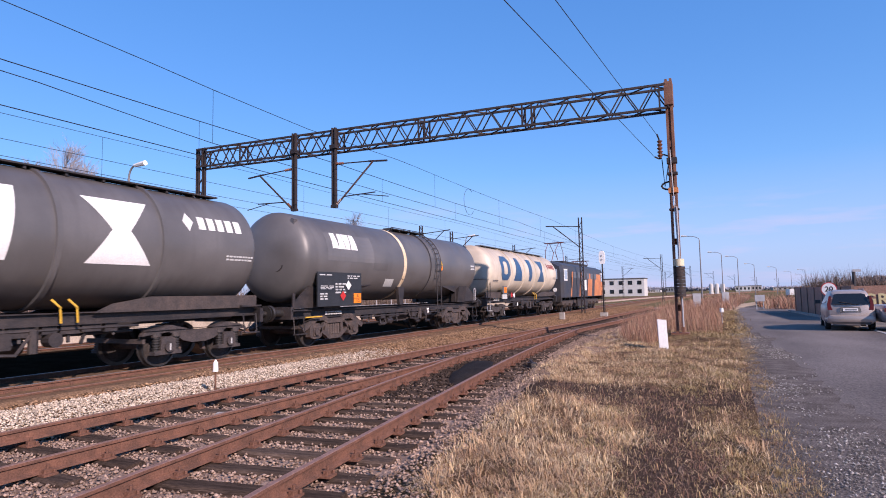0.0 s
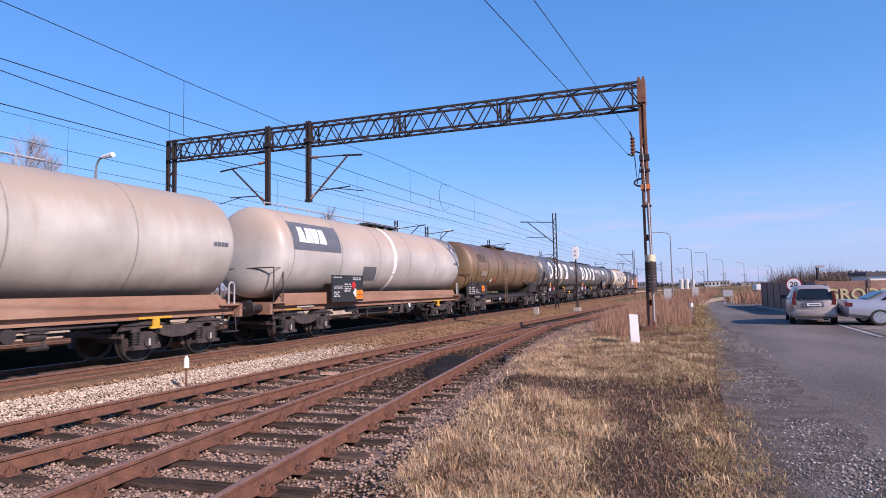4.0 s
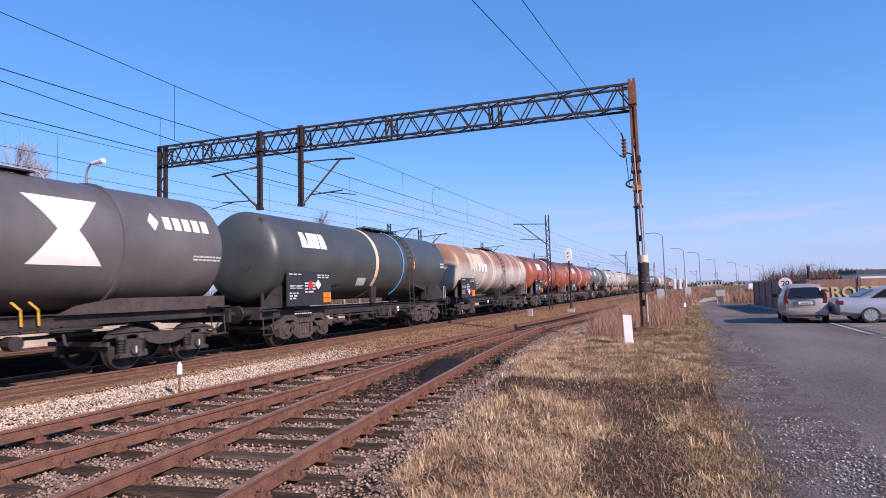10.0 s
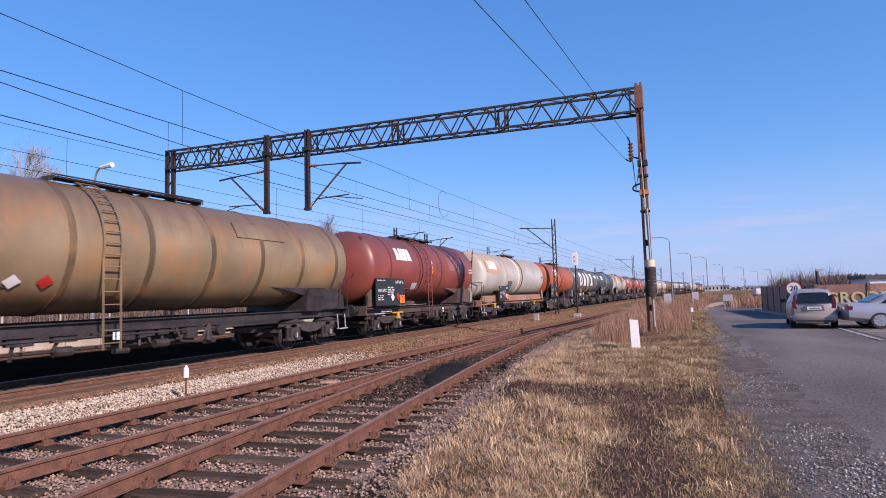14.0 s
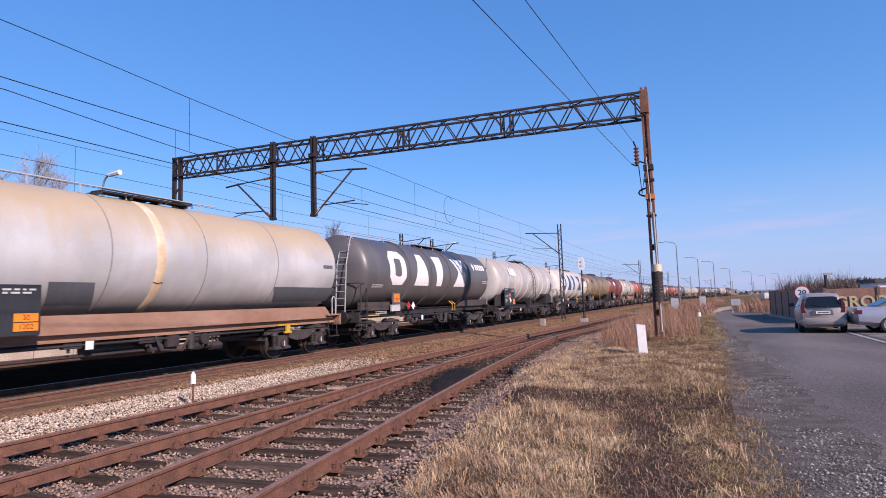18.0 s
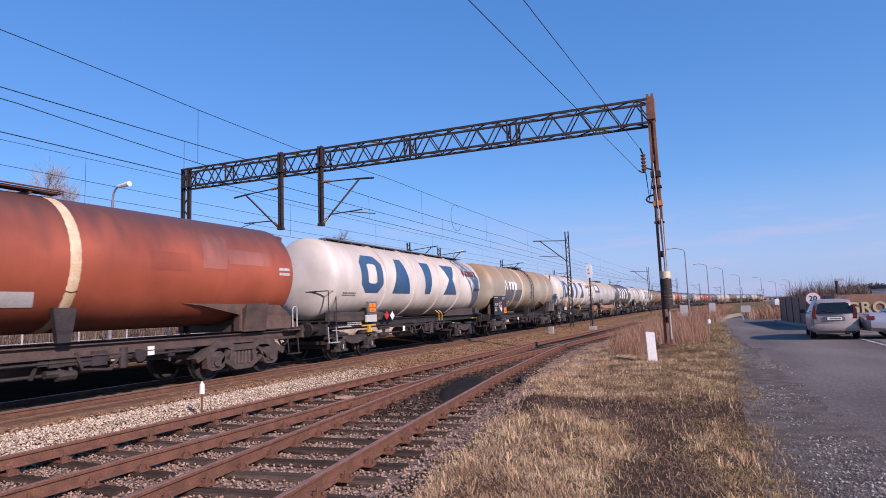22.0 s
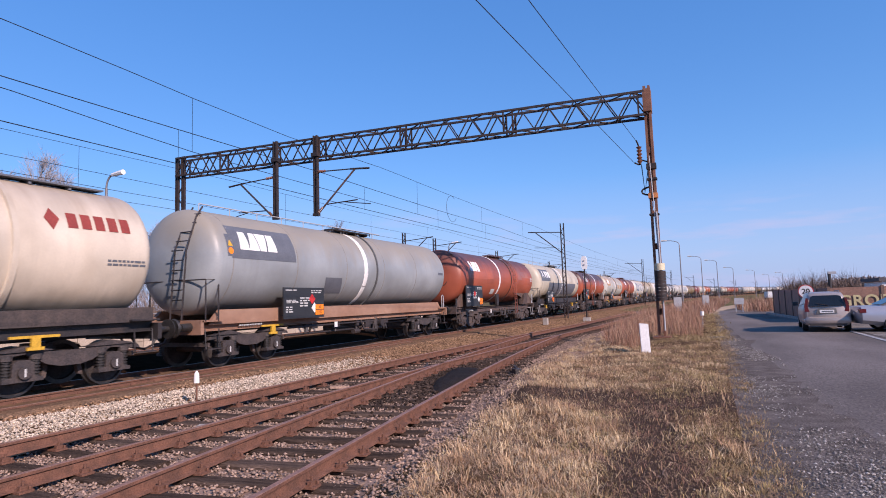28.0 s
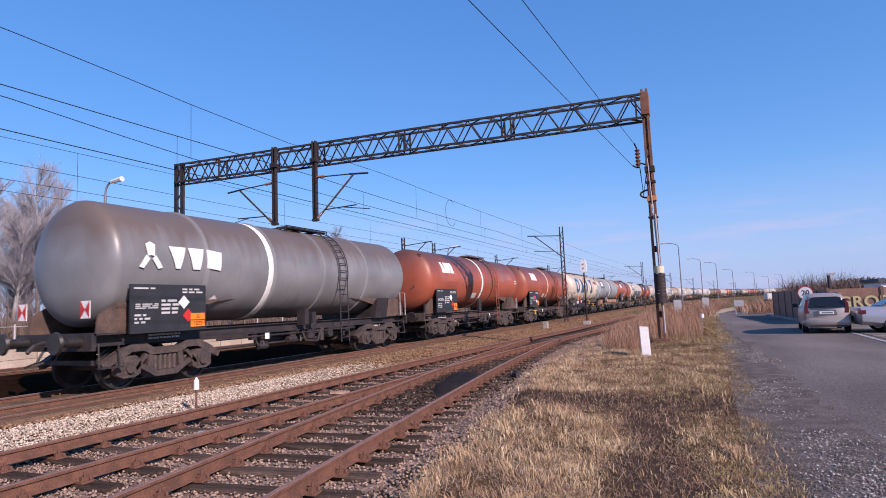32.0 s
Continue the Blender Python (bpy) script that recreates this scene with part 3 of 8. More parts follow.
g = Geo()
for y in np.arange(-10, 46, 2.0):
    g.v += [(-8.5, y, -0.20), (-9.4, y, -0.135), (-10.3, y, -0.10), (-10.75, y, -0.13)]
g.f = [(j * 4 + i, j * 4 + i + 1, (j + 1) * 4 + i + 1, (j + 1) * 4 + i) for j in range(len(g.v) // 4 - 1) for i in range(3)]
tagged(part("ballast_shoulder", g, mat("rusty_stone_dust", (0.32, 0.205, 0.12), 0.95, var=0.35, scale=3, fine=30, bump=1.0, col2=(0.23, 0.135, 0.075)), smooth=True), "pale crushed-stone shoulder between the tracks", "ballast bed", kind="structure")
stones("pale_ballast", "pale new ballast stones on the track shoulder", STONE_W, 19000, shoulder, (0.014, 0.031))
stones("brown_ballast", "rust-brown stones between the sleepers' ends", STONE_O, 8000, lambda rng: (rng.uniform(-11.7, -10.1), 1.5 + 40 * rng.random() ** 1.6, -0.09 + rng.uniform(0, 0.05)), (0.02, 0.045))
stones("rusty_ballast", "rust-dusted ballast stones along the main line", STONE_O, 20000, shoulder_far, (0.022, 0.045))
stones("siding_ballast", "grey-brown stones between the siding sleepers", STONE_G, 46000, cribs, (0.014, 0.032))
stones("back_ballast", "grey-brown stones along the sidings", STONE_G, 9000, lambda rng: (rng.uniform(-9.5, -2.6), rng.uniform(-10, 1.6), -0.215 + rng.uniform(0, 0.03)), (0.014, 0.032))
stones("verge_gravel", "loose grey gravel along the road edge", GRAVEL, 5200, verge, (0.004, 0.014))
stones("verge_pebbles", "larger pale stones in drifts on the crumbled road edge", mat("pale_gravel", (0.36, 0.335, 0.31), 0.9, var=0.25, island=0.45), 1500, verge, (0.006, 0.022))
stones("road_chippings", "scattered chippings on the road margin", GRAVEL, 900, lambda rng: (1.3 + abs(rng.normal(0, 0.7)), 2.6 + 9 * rng.random() ** 1.4, 0.043 + rng.uniform(-0.004, 0.006)), (0.003, 0.013))


# ---- overhead line portal ----
def lattice_post(g, base, top_z, w, d):
    """Two channels with zigzag bars."""
    x, y, z = base
    for s in (-1, 1):
        g.box((x + s * w / 2, y, (z + top_z) / 2), (0.07, d, top_z - z))
    k, zz = 0, z + 0.2
    while zz + w * 1.5 < top_z:
        g.bar((x - w / 2 * (-1) ** k, y, zz), (x + w / 2 * (-1) ** k, y, zz + w * 1.5), 0.05, 0.04)
        zz += w * 1.5
        k += 1


PORTAL = thing("catenary_portal", "dark steel lattice portal spanning the tracks for the overhead line", "catenary portal")
P_R, P_L = Vector((-1.69, 23.72, 9.2)), Vector((-25.0, 21.9, 9.2))
P_DIR = (P_L - P_R).normalized()
P_LEN = (P_L - P_R).length
P_SIDE = Vector((P_DIR.y, -P_DIR.x, 0))
if P_SIDE.y > 0:
    P_SIDE = -P_SIDE


def on_portal(d, side, z):
    p = P_R + P_DIR * d + P_SIDE * side
    return (p.x, p.y, z)


Z_TOP, Z_LOW, HALF = 9.57, 8.64, 0.30
for z in (Z_TOP, Z_LOW):
    for s in (-HALF, HALF):
        g = Geo()
        g.bar(on_portal(0.1, s, z), on_portal(P_LEN, s, z), 0.085, 0.085)
        part("chord", g, STEEL, PORTAL)
for s in (-HALF, HALF):
    n = 42
    for i in range(n):
        a, b = P_LEN * i / n, P_LEN * (i + 1) / n
        g = Geo()
        z0, z1 = (Z_LOW, Z_TOP) if i % 2 == 0 else (Z_TOP, Z_LOW)
        g.bar(on_portal(a, s, z0), on_portal(b, s, z1), 0.045, 0.045)
        part("diagonal", g, STEEL, PORTAL)
for z in (Z_TOP, Z_LOW):
    n = 32
    for i in range(n):
        a, b = P_LEN * i / n, P_LEN * (i + 1) / n
        s = HALF if i % 2 else -HALF
        g = Geo()
        g.bar(on_portal(a, s, z), on_portal(b, -s, z), 0.04, 0.04)
        part("lacing", g, STEEL, PORTAL)
for d in (0.35, 5.35, 5.75, 10.2, 10.5, 14.7, 17.3, 20.5, 23.0):
    g = Geo()
    for s in (-HALF, HALF):
        g.bar(on_portal(d, s, Z_LOW), on_portal(d, s, Z_TOP), 0.06, 0.06)
    g.bar(on_portal(d, HALF, Z_LOW), on_portal(d, -HALF, Z_TOP), 0.05, 0.05)
    part("joint_frame", g, STEEL, PORTAL)
g = Geo()
for s in (-1, 1):
    g.prism([(-1.69 + s * 0.10 - 0.045, 0), (-1.69 + s * 0.10 + 0.045, 0), (-1.69 + s * 0.085 + 0.045, 9.8), (-1.69 + s * 0.085 - 0.045, 9.8)], 23.5, 23.72, 'y')
g.box((-1.69, 23.61, 7.4), (0.15, 0.05, 4.3))
for i in range(7):
    g.box((-1.69, 23.53 if i % 2 else 23.69, 1.0 + i * 1.25), (0.24, 0.012, 0.24))
part("mast", g, RUSTMAST, PORTAL, "rust-brown riveted steel mast")
g = Geo()
g.box((-1.69, 23.62, 9.2), (0.30, 0.5, 0.9))
part("mast_head", g, RUSTMAST, PORTAL)
g = Geo()
g.box((-1.69, 23.6, 0.03), (0.62, 0.62, 0.1))
part("mast_footing", g, RUSTMAST, PORTAL)
g = Geo()
for s in (0, 1):
    lattice_post(g, (-25.0 + s * 0.44, 21.75, -0.2), 9.66, 0.14, 0.12)
for i in range(15):
    z = 0.2 + i * 0.62
    g.bar((-25.0, 21.75, z + (0.5 if i % 2 else 0)), (-24.56, 21.75, z + (0 if i % 2 else 0.5)), 0.05, 0.05)
part("far_mast", g, STEEL, PORTAL)
for x in (-18.75, -16.5):
    d = (P_R.x - x) / -P_DIR.x
    px, py, _ = on_portal(d, 0.36, 0)
    g = Geo()
    lattice_post(g, (px, py, 5.88), 9.68, 0.16, 0.16)
    g.box((px, py, 5.9), (0.30, 0.2, 0.12))
    g.box((px, py, 8.75), (0.36, 0.3, 0.18))
    part("drop_post", g, STEEL, PORTAL)
INSUL = mat("brown_insulator", (0.20, 0.08, 0.045), 0.3, var=0.2)


def insulator(g, a, b, n=5, r=0.075):
    a, b = Vector(a), Vector(b)
    way = (b - a).normalized()
    side = way.orthogonal().normalized()
    over = way.cross(side)
    k, m = len(g.v), 8
    rims = [(0.0, r * 0.4)] + [p for i in range(n) for p in (((i + 0.2) / n, r), ((i + 0.8) / n, r * 0.45))] + [(1.0, r * 0.4)]
    for t, rr_ in rims:
        g.v += [tuple(a.lerp(b, t) + (side * math.cos(j * 0.7854) + over * math.sin(j * 0.7854)) * rr_) for j in range(m)]
    g.f += [(k + i * m + j, k + i * m + (j + 1) % m, k + (i + 1) * m + (j + 1) % m, k + (i + 1) * m + j) for i in range(len(rims) - 1) for j in range(m)]
    g.f += [tuple(range(k, k + m))[::-1], tuple(range(k + (len(rims) - 1) * m, k + len(rims) * m))]


for x0, s, zl in ((-18.75, -1, 5.98), (-16.5, 1, 5.95)):
    yp = on_portal((P_R.x - x0) / -P_DIR.x, 0.36, 0)[1]
    g = Geo()
    g.cyl((x0, yp, 7.93), (x0 + s * 2.15, yp, 7.83), 0.03)
    g.cyl((x0 + s * 1.95, yp, 7.84), (x0 + s * 2.95, yp, 7.76), 0.045)
    part("top_tie", g, STEEL, PORTAL)
    g = Geo()
    g.cyl((x0 + s * 0.15, yp, zl), (x0 + s * 2.2, yp, 7.82), 0.045)
    part("bracket_tube", g, mat("weathered_tube", (0.16, 0.10, 0.09), 0.6, 0.3, var=0.3) if s > 0 else STEEL, PORTAL)
    g = Geo()
    g.cyl((x0 + s * 0.55, yp, 6.33), (x0 + s * 2.3, yp, 6.38), 0.028)
    g.cyl((x0 + s * 1.5, yp, 6.36), (x0 + s * 3.0, yp, 6.12), 0.02)
    part("steady_arm", g, STEEL, PORTAL)
    g = Geo()
    insulator(g, (x0 + s * 0.1, yp, 7.93), (x0 + s * 0.6, yp, 7.905))
    part("insulator", g, INSUL, PORTAL, "brown ceramic insulator")
    g = Geo()
    insulator(g, (x0 + s * 0.12, yp, zl), (x0 + s * 0.42, yp, zl + 0.28))
    part("insulator", g, INSUL, PORTAL, "brown ceramic insulator")
# tension gear on the mast
for i in range(9):
    part("tension_weight", Geo().cyl((-1.62, 23.42, 1.42 + i * 0.125), (-1.62, 23.42, 1.535 + i * 0.125), 0.21, 14), STEEL, PORTAL, smooth=True)
g = Geo()
g.cyl((-1.62, 23.42, 2.56), (-1.62, 23.42, 2.82), 0.19, 14)
part("weight_cap", g, mat("dull_yellow_white", (0.62, 0.55, 0.38), 0.7, var=0.25), PORTAL, "pale painted top weight", smooth=True)
g = Geo()
g.cyl((-1.60, 23.40, 2.8), (-1.74, 23.45, 7.0), 0.02)
g.cyl((-1.56, 23.40, 0.3), (-1.60, 23.40, 4.8), 0.03)
part("guide_rod", g, PALEGREY, PORTAL)
for z, h, m in ((5.45, 0.28, mat("orange_band", (0.55, 0.20, 0.06), 0.6)), (4.72, 0.08, STEEL), (6.6, 0.3, STEEL), (6.1, 0.12, STEEL)):
    g = Geo()
    g.box((-1.69, 23.6, z), (0.34 if m is not STEEL else 0.36, 0.30, h * 0.7))
    part("mast_collar", g, m, PORTAL)
g = Geo()
insulator(g, (-2.1, 23.6, 7.45), (-2.1, 23.6, 6.75), 5, 0.11)
part("strain_insulator", g, INSUL, PORTAL, "orange-brown strain insulator")
g = Geo()
g.bar((-1.7, 23.6, 6.75), (-2.15, 23.6, 6.95), 0.05, 0.05)
g.tube([(-2.14, 23.65, 7.42), (-2.12, 23.65, 7.5), (-2.17, 23.4, 7.65)], 0.03)
g.tube([(-2.05, 23.65, 6.75), (-2.15, 23.65, 6.74), (-2.26, 23.3, 6.75)], 0.03)
g.tube([(-2.05, 23.65, 6.7), (-1.98, 23.6, 5.6), (-1.8, 23.6, 6.6)], 0.02)
pts = [(-1.75 - 0.35 * math.sin(a) , 23.6, 5.65 + 0.16 * math.cos(a)) for a in np.linspace(0.2, 2.9, 7)]
g.tube(pts, 0.035)
part("strain_gear", g, STEEL, PORTAL)


def wire(label, pts, r=0.011, name="overhead_wire"):
    g = Geo()
    g.tube(pts, r, 5)
    return tagged(part(name, g, WIRE), label, "wire")


def sagged(x, zs, y0, y1, sag, n=14):
    return [(x, y0 + (y1 - y0) * i / n, zs - sag * 4 * (i / n) * (1 - i / n)) for i in range(n + 1)]


NEAR_WIRE = [(-35, 8.5, 7.0), (7.1, 7.80, 6.34), (9.7, 7.73, 6.19), (11.8, 7.65, 6.09), (16.0, 7.56, 6.06), (22.2, 7.72, 6.05)]
SUPPORTS = [(-35, 22.2), (22.2, 47.8), (47.8, 105), (105, 160), (160, 215)]
for x, zm, zc, rr in ((-13.0, 7.74, 6.05, 0.010), (-16.1, 7.84, 6.6, 0.014), (-21.3, 8.0, 6.1, 0.009)):
    pm, pc, drops = [], [], []
    for a, b in SUPPORTS:
        sag = 0.10 if a < 40 else 0.3
        seg = [(x + max(0, p[1] - BEND_Y) ** 2 / (2 * BEND_R), p[1], p[2]) for p in sagged(x, zm, a, b, sag)]
        pm += seg if not pm else seg[1:]
        cs = [(p[0], p[1], zc) for p in seg]
        if x == -13.0 and a < 0:
            seg, cs = [(x, y, m) for y, m, c in NEAR_WIRE], [(x, y, c) for y, m, c in NEAR_WIRE]
            pm, pc = list(seg), list(cs)
            for y, m, c in NEAR_WIRE[3:4]:
                drops.append(((x, y, m), (x, y, c)))
            continue
        pc += cs if not pc else cs[1:]
        for i in range(2, 14, 5):
            drops.append((seg[i], cs[i]))
    w = tagged(thing("catenary", "dark copper overhead contact line with droppers", "overhead line"), group="catenary lines")
    part("messenger_wire", Geo().tube(pm, rr, 5), WIRE, w)
    part("contact_wire", Geo().tube(pc, rr, 5), WIRE, w)
    for p, q in drops:
        part("dropper", Geo().cyl(p, q, 0.006, 4), WIRE, w)
wire("anchored siding wire running to the mast", [(-2.26, 23.3, 6.73), (-3.25, 9.27, 6.75), (-4.9, -14, 6.8)], 0.009)
wire("anchored siding wire running to the mast", [(-2.17, 23.4, 7.63), (-2.84, 11.2, 7.55), (-4.2, -14, 7.5)], 0.009)
for x, z in ((-26.5, 8.6), (-26.9, 7.98)):
    wire("thin feeder wire on the far side of the line", [(x, -40, z), (x, 30, z - 0.25), (x, 100, z), (x + 8, 230, z)], 0.012)
pts = [(-13.0, 30.2 + 0.75 * math.cos(a), 6.9 + 0.75 * math.sin(a)) for a in np.linspace(1.0, 5.6, 14)]
wire("looped jumper wire hanging between the overhead wires", pts, 0.010, "jumper_wire")


def line_mast(x, y, side, h=7.8, reach=2.2):
    """A slender lattice mast with one bracket arm."""
    m = tagged(thing("catenary_mast", "slim dark steel mast with a bracket arm for the overhead line", "mast", pose(x, y, -0.15)), group="catenary masts")
    g = Geo()
    lattice_post(g, (0, 0, 0), h + 0.15, 0.26, 0.14)
    part("post", g, STEEL, m)
    g = Geo()
    g.cyl((0, 0, h - 0.6), (side * reach, 0, h - 0.45), 0.035)
    g.cyl((side * 0.1, 0, h - 2.3), (side * (reach + 0.1), 0, h - 0.45), 0.04)
    g.cyl((side * reach, 0, h - 0.45), (side * (reach + 0.7), 0, h - 0.4), 0.045)
    part("bracket_arm", g, STEEL, m)
    g = Geo()
    g.cyl((side * 0.6, 0, h - 1.85), (side * (reach + 0.2), 0, h - 1.75), 0.022)
    part("steady_arm", g, STEEL, m)
    return m


line_mast(-10.7, 47.8, -1)
for s, off in ((105, 2.7), (160, 2.7), (215, 2.7), (270, 2.7), (330, 2.7), (390, 2.7)):
    x, y, a = track_at(s, off)
    line_mast(x, y, -1)
for x, y in ((-24.6, 46), (-24.4, 52), (-24.5, 71), (-24.5, 98), (-23.5, 150), (-19, 210)):
    line_mast(x, y, 1, 7.9)


# ---- the train ----
R_TANK, Z_TANK = 1.42, 2.77


def make_bogie_meshes():
    d = {}
    g = Geo()
    g.lathe([(-0.06, 0.0001), (-0.055, 0.2), (-0.02, 0.24), (-0.02, 0.40), (-0.065, 0.42), (-0.065, 0.46), (0.045, 0.455), (0.05, 0.49), (0.075, 0.49), (0.075, 0.40), (0.02, 0.38), (0.02, 0.2), (0.05, 0.0001)], 0, 28)
    g.v = [(-y, x, z) for x, y, z in g.v]
    me = g.mesh("wheel", [WHEEL, TREAD], True)
    for p in me.polygons:
        c = p.center
        if math.hypot(c.y, c.z) > 0.43 and abs(p.normal.x) > 0.6:
            p.material_index = 1
    d["wheel"] = me
    # three-piece casting and pressed-beam side frames
    cast = [(-1.62, 0.40), (-1.62, 0.62), (-1.3, 0.80), (-0.95, 0.97), (-0.55, 0.97), (-0.35, 0.84), (0.35, 0.84), (0.55, 0.97), (0.95, 0.97), (1.3, 0.80), (1.62, 0.62), (1.62, 0.40), (1.3, 0.26), (0.75, 0.26), (0.5, 0.42), (0.32, 0.2), (-0.32, 0.2), (-0.5, 0.42), (-0.75, 0.26), (-1.3, 0.26)]
    beam = [(-1.55, 0.74), (-1.5, 0.82), (-0.85, 0.93), (-0.35, 0.82), (0.35, 0.82), (0.85, 0.93), (1.5, 0.82), (1.55, 0.74), (0.85, 0.80), (0.45, 0.58), (0.2, 0.52), (-0.2, 0.52), (-0.45, 0.58), (-0.85, 0.80)]
    for key, poly in (("cast_frame", cast), ("beam_frame", beam)):
        g = Geo()
        if key == "cast_frame":
            g.prism([(-1.62, 0.60), (-1.3, 0.80), (-0.95, 0.97), (-0.55, 0.97), (-0.35, 0.86), (0.35, 0.86), (0.55, 0.97), (0.95, 0.97), (1.3, 0.80), (1.62, 0.60), (1.55, 0.48), (1.2, 0.64), (0.9, 0.80), (0.6, 0.80), (0.4, 0.70), (-0.4, 0.70), (-0.6, 0.80), (-0.9, 0.80), (-1.2, 0.64), (-1.55, 0.48)], -0.09, 0.09)
            g.prism([(-0.8, 0.48), (-0.45, 0.30), (-0.3, 0.20), (0.3, 0.20), (0.45, 0.30), (0.8, 0.48), (0.8, 0.60), (0.42, 0.42), (0.25, 0.33), (-0.25, 0.33), (-0.42, 0.42), (-0.8, 0.60)], -0.08, 0.08)
            for s in (-1, 1):
                g.prism([(s * 0.72, 0.32), (s * 0.86, 0.25), (s * 1.14, 0.25), (s * 1.28, 0.32), (s * 1.3, 0.62), (s * 1.16, 0.72), (s * 0.84, 0.72), (s * 0.7, 0.62)], -0.06, 0.12)
                g.prism([(s * 0.36, 0.34), (s * 0.5, 0.34), (s * 0.46, 0.82), (s * 0.32, 0.82)], -0.07, 0.07)
        else:
            g.prism(poly, -0.06, 0.06)
            g.prism([(y * 0.98, z + 0.03) for y, z in poly[1:7]], -0.10, 0.10)
        if key == "cast_frame":
            for y in (-0.55, 0.55):
                g.bar((0.07, y, 0.72), (0.07, y * 1.5, 0.42), 0.1, 0.08)
            for i in range(-2, 3):
                g.cyl((0, i * 0.13, 0.34), (0, i * 0.13, 0.68), 0.055, 8)
        d[key] = g.mesh("side_frame", BOGIE if key == "cast_frame" else BOGIE_DARK)
    g = Geo()
    g.box((0, 0, 0.46), (0.24, 0.30, 0.26))
    g.cyl((0.10, 0, 0.46), (0.17, 0, 0.46), 0.11, 12)
    for i in (-0.05, 0.05):
        g.box((0.135, i * 0.0, 0.46 + i), (0.012, 0.03, 0.03))
    d["axle_box"] = g.mesh("axle_box", BOGIE)
    g = Geo()
    g.prism([(-0.36, 0.30), (0.36, 0.30), (0.36, 0.37), (0.20, 0.40), (0.19, 0.64), (0.10, 0.70), (-0.10, 0.70), (-0.19, 0.64), (-0.20, 0.40), (-0.36, 0.37)], -0.10, 0.10)
    g.cyl((0.08, 0, 0.47), (0.16, 0, 0.47), 0.12, 14)
    for sy in (-0.26, 0.26):
        g.cyl((0, sy, 0.70), (0, sy, 0.80), 0.11, 10)
    d["sprung_box"] = g.mesh("axle_box", BOGIE_DARK)
    d["tick"] = Geo().box((0.166, 0, 0.47), (0.008, 0.035, 0.15)).mesh("paint_tick", GREYBAR)
    g = Geo()
    prof = [(0.32, 0.0005), (0.32, 0.10), (0.345, 0.10), (0.35, 0.06)]
    for k in range(6):
        z = 0.36 + k * 0.058
        prof += [(z, 0.062), (z + 0.008, 0.086), (z + 0.032, 0.086), (z + 0.042, 0.062)]
    prof += [(0.715, 0.05), (0.715, 0.0005)]
    g.lathe(prof, 0, 12)
    g.v = [(x, z, y) for x, y, z in g.v]
    d["spring"] = g.mesh("spring", mat("grey_spring_steel", (0.055, 0.05, 0.048), 0.55, 0.4, var=0.3))
    g = Geo()
    g.box((0, 0, 0.68), (1.8, 0.46, 0.26))
    g.cyl((0, 0, 0.78), (0, 0, 0.95), 0.32, 14)
    d["bolster"] = g.mesh("bogie", BOGIE)
    d["end_beam"] = Geo().box((0, 0, 0.62), (1.96, 0.07, 0.1)).mesh("end_beam", BOGIE)
    d["shoe"] = Geo().prism([(-0.05, 0.30), (0.04, 0.28), (0.0, 0.47), (0.04, 0.66), (-0.05, 0.64), (-0.09, 0.47)], -0.05, 0.05).mesh("brake_shoe", BOGIE)
    return d


BM = make_bogie_meshes()


def add_bogie(w, y, style):
    cast = style == "cast"
    b = part("bogie", BM["bolster"], None, w, at=pose(0, y, 0))
    reach = 1.0 if cast else 0.91
    for sy in (-1, 1):
        part("axle", AXLE, None, b, at=pose(0, sy * reach, 0.47))
        part("end_beam", BM["end_beam"], None, b, at=pose(0, sy * (reach + 0.53), 0))
        part("brake_shoe", BM["shoe"], None, b, at=pose(0.76, sy * (reach - 0.53), 0, 0, 0, 180 if sy < 0 else 0))
    for sx in (-1, 1):
        turn = 180 if sx < 0 else 0
        part("side_frame", BM["cast_frame" if cast else "beam_frame"], None, b, at=pose(sx * 1.0, 0, 0))
        for sy in (-1, 1):
            part("wheel", BM["wheel"], None, b, at=pose(sx * 0.745, sy * reach, 0.47, 0, 0, turn))
            part("axle_box", BM["axle_box" if cast else "sprung_box"], None, b, at=pose(sx * 1.02, sy * reach, 0, 0, 0, turn))
            if not cast:
                part("paint_tick", BM["tick"], None, b, at=pose(sx * 1.02, sy * reach, 0, 0, 0, turn))
                for k in (-0.26, 0.26):
                    part("spring", BM["spring"], None, b, at=pose(sx * 1.02, sy * reach + k, 0.01))
    return b


AXLE = Geo().cyl((-0.72, 0, 0), (0.72, 0, 0), 0.08, 10).mesh("axle", BOGIE)
g = Geo()
g.cyl((0, 0, 0), (0, 0.34, 0), 0.115, 12, 0.10)
g.cyl((0, 0.30, 0), (0, 0.52, 0), 0.075, 12)
g.cyl((0, 0.52, 0), (0, 0.575, 0), 0.235, 18, 0.215)
BUFFER = g.mesh("buffer", mat("greasy_buffer_steel", (0.06, 0.055, 0.052), 0.4, 0.5, var=0.3), True)
g = Geo()
g.tube([(0, 0, 0), (0, 0.25, 0.03), (0, 0.42, -0.02), (0, 0.55, -0.16)], 0.045)
g.tube([(-0.2, 0.05, -0.05), (-0.22, 0.25, -0.35), (-0.12, 0.5, -0.42)], 0.028)
g.tube([(0.2, 0.05, -0.05), (0.22, 0.22, -0.38), (0.14, 0.5, -0.45)], 0.028)
COUPLER = g.mesh("coupling", BLACK)


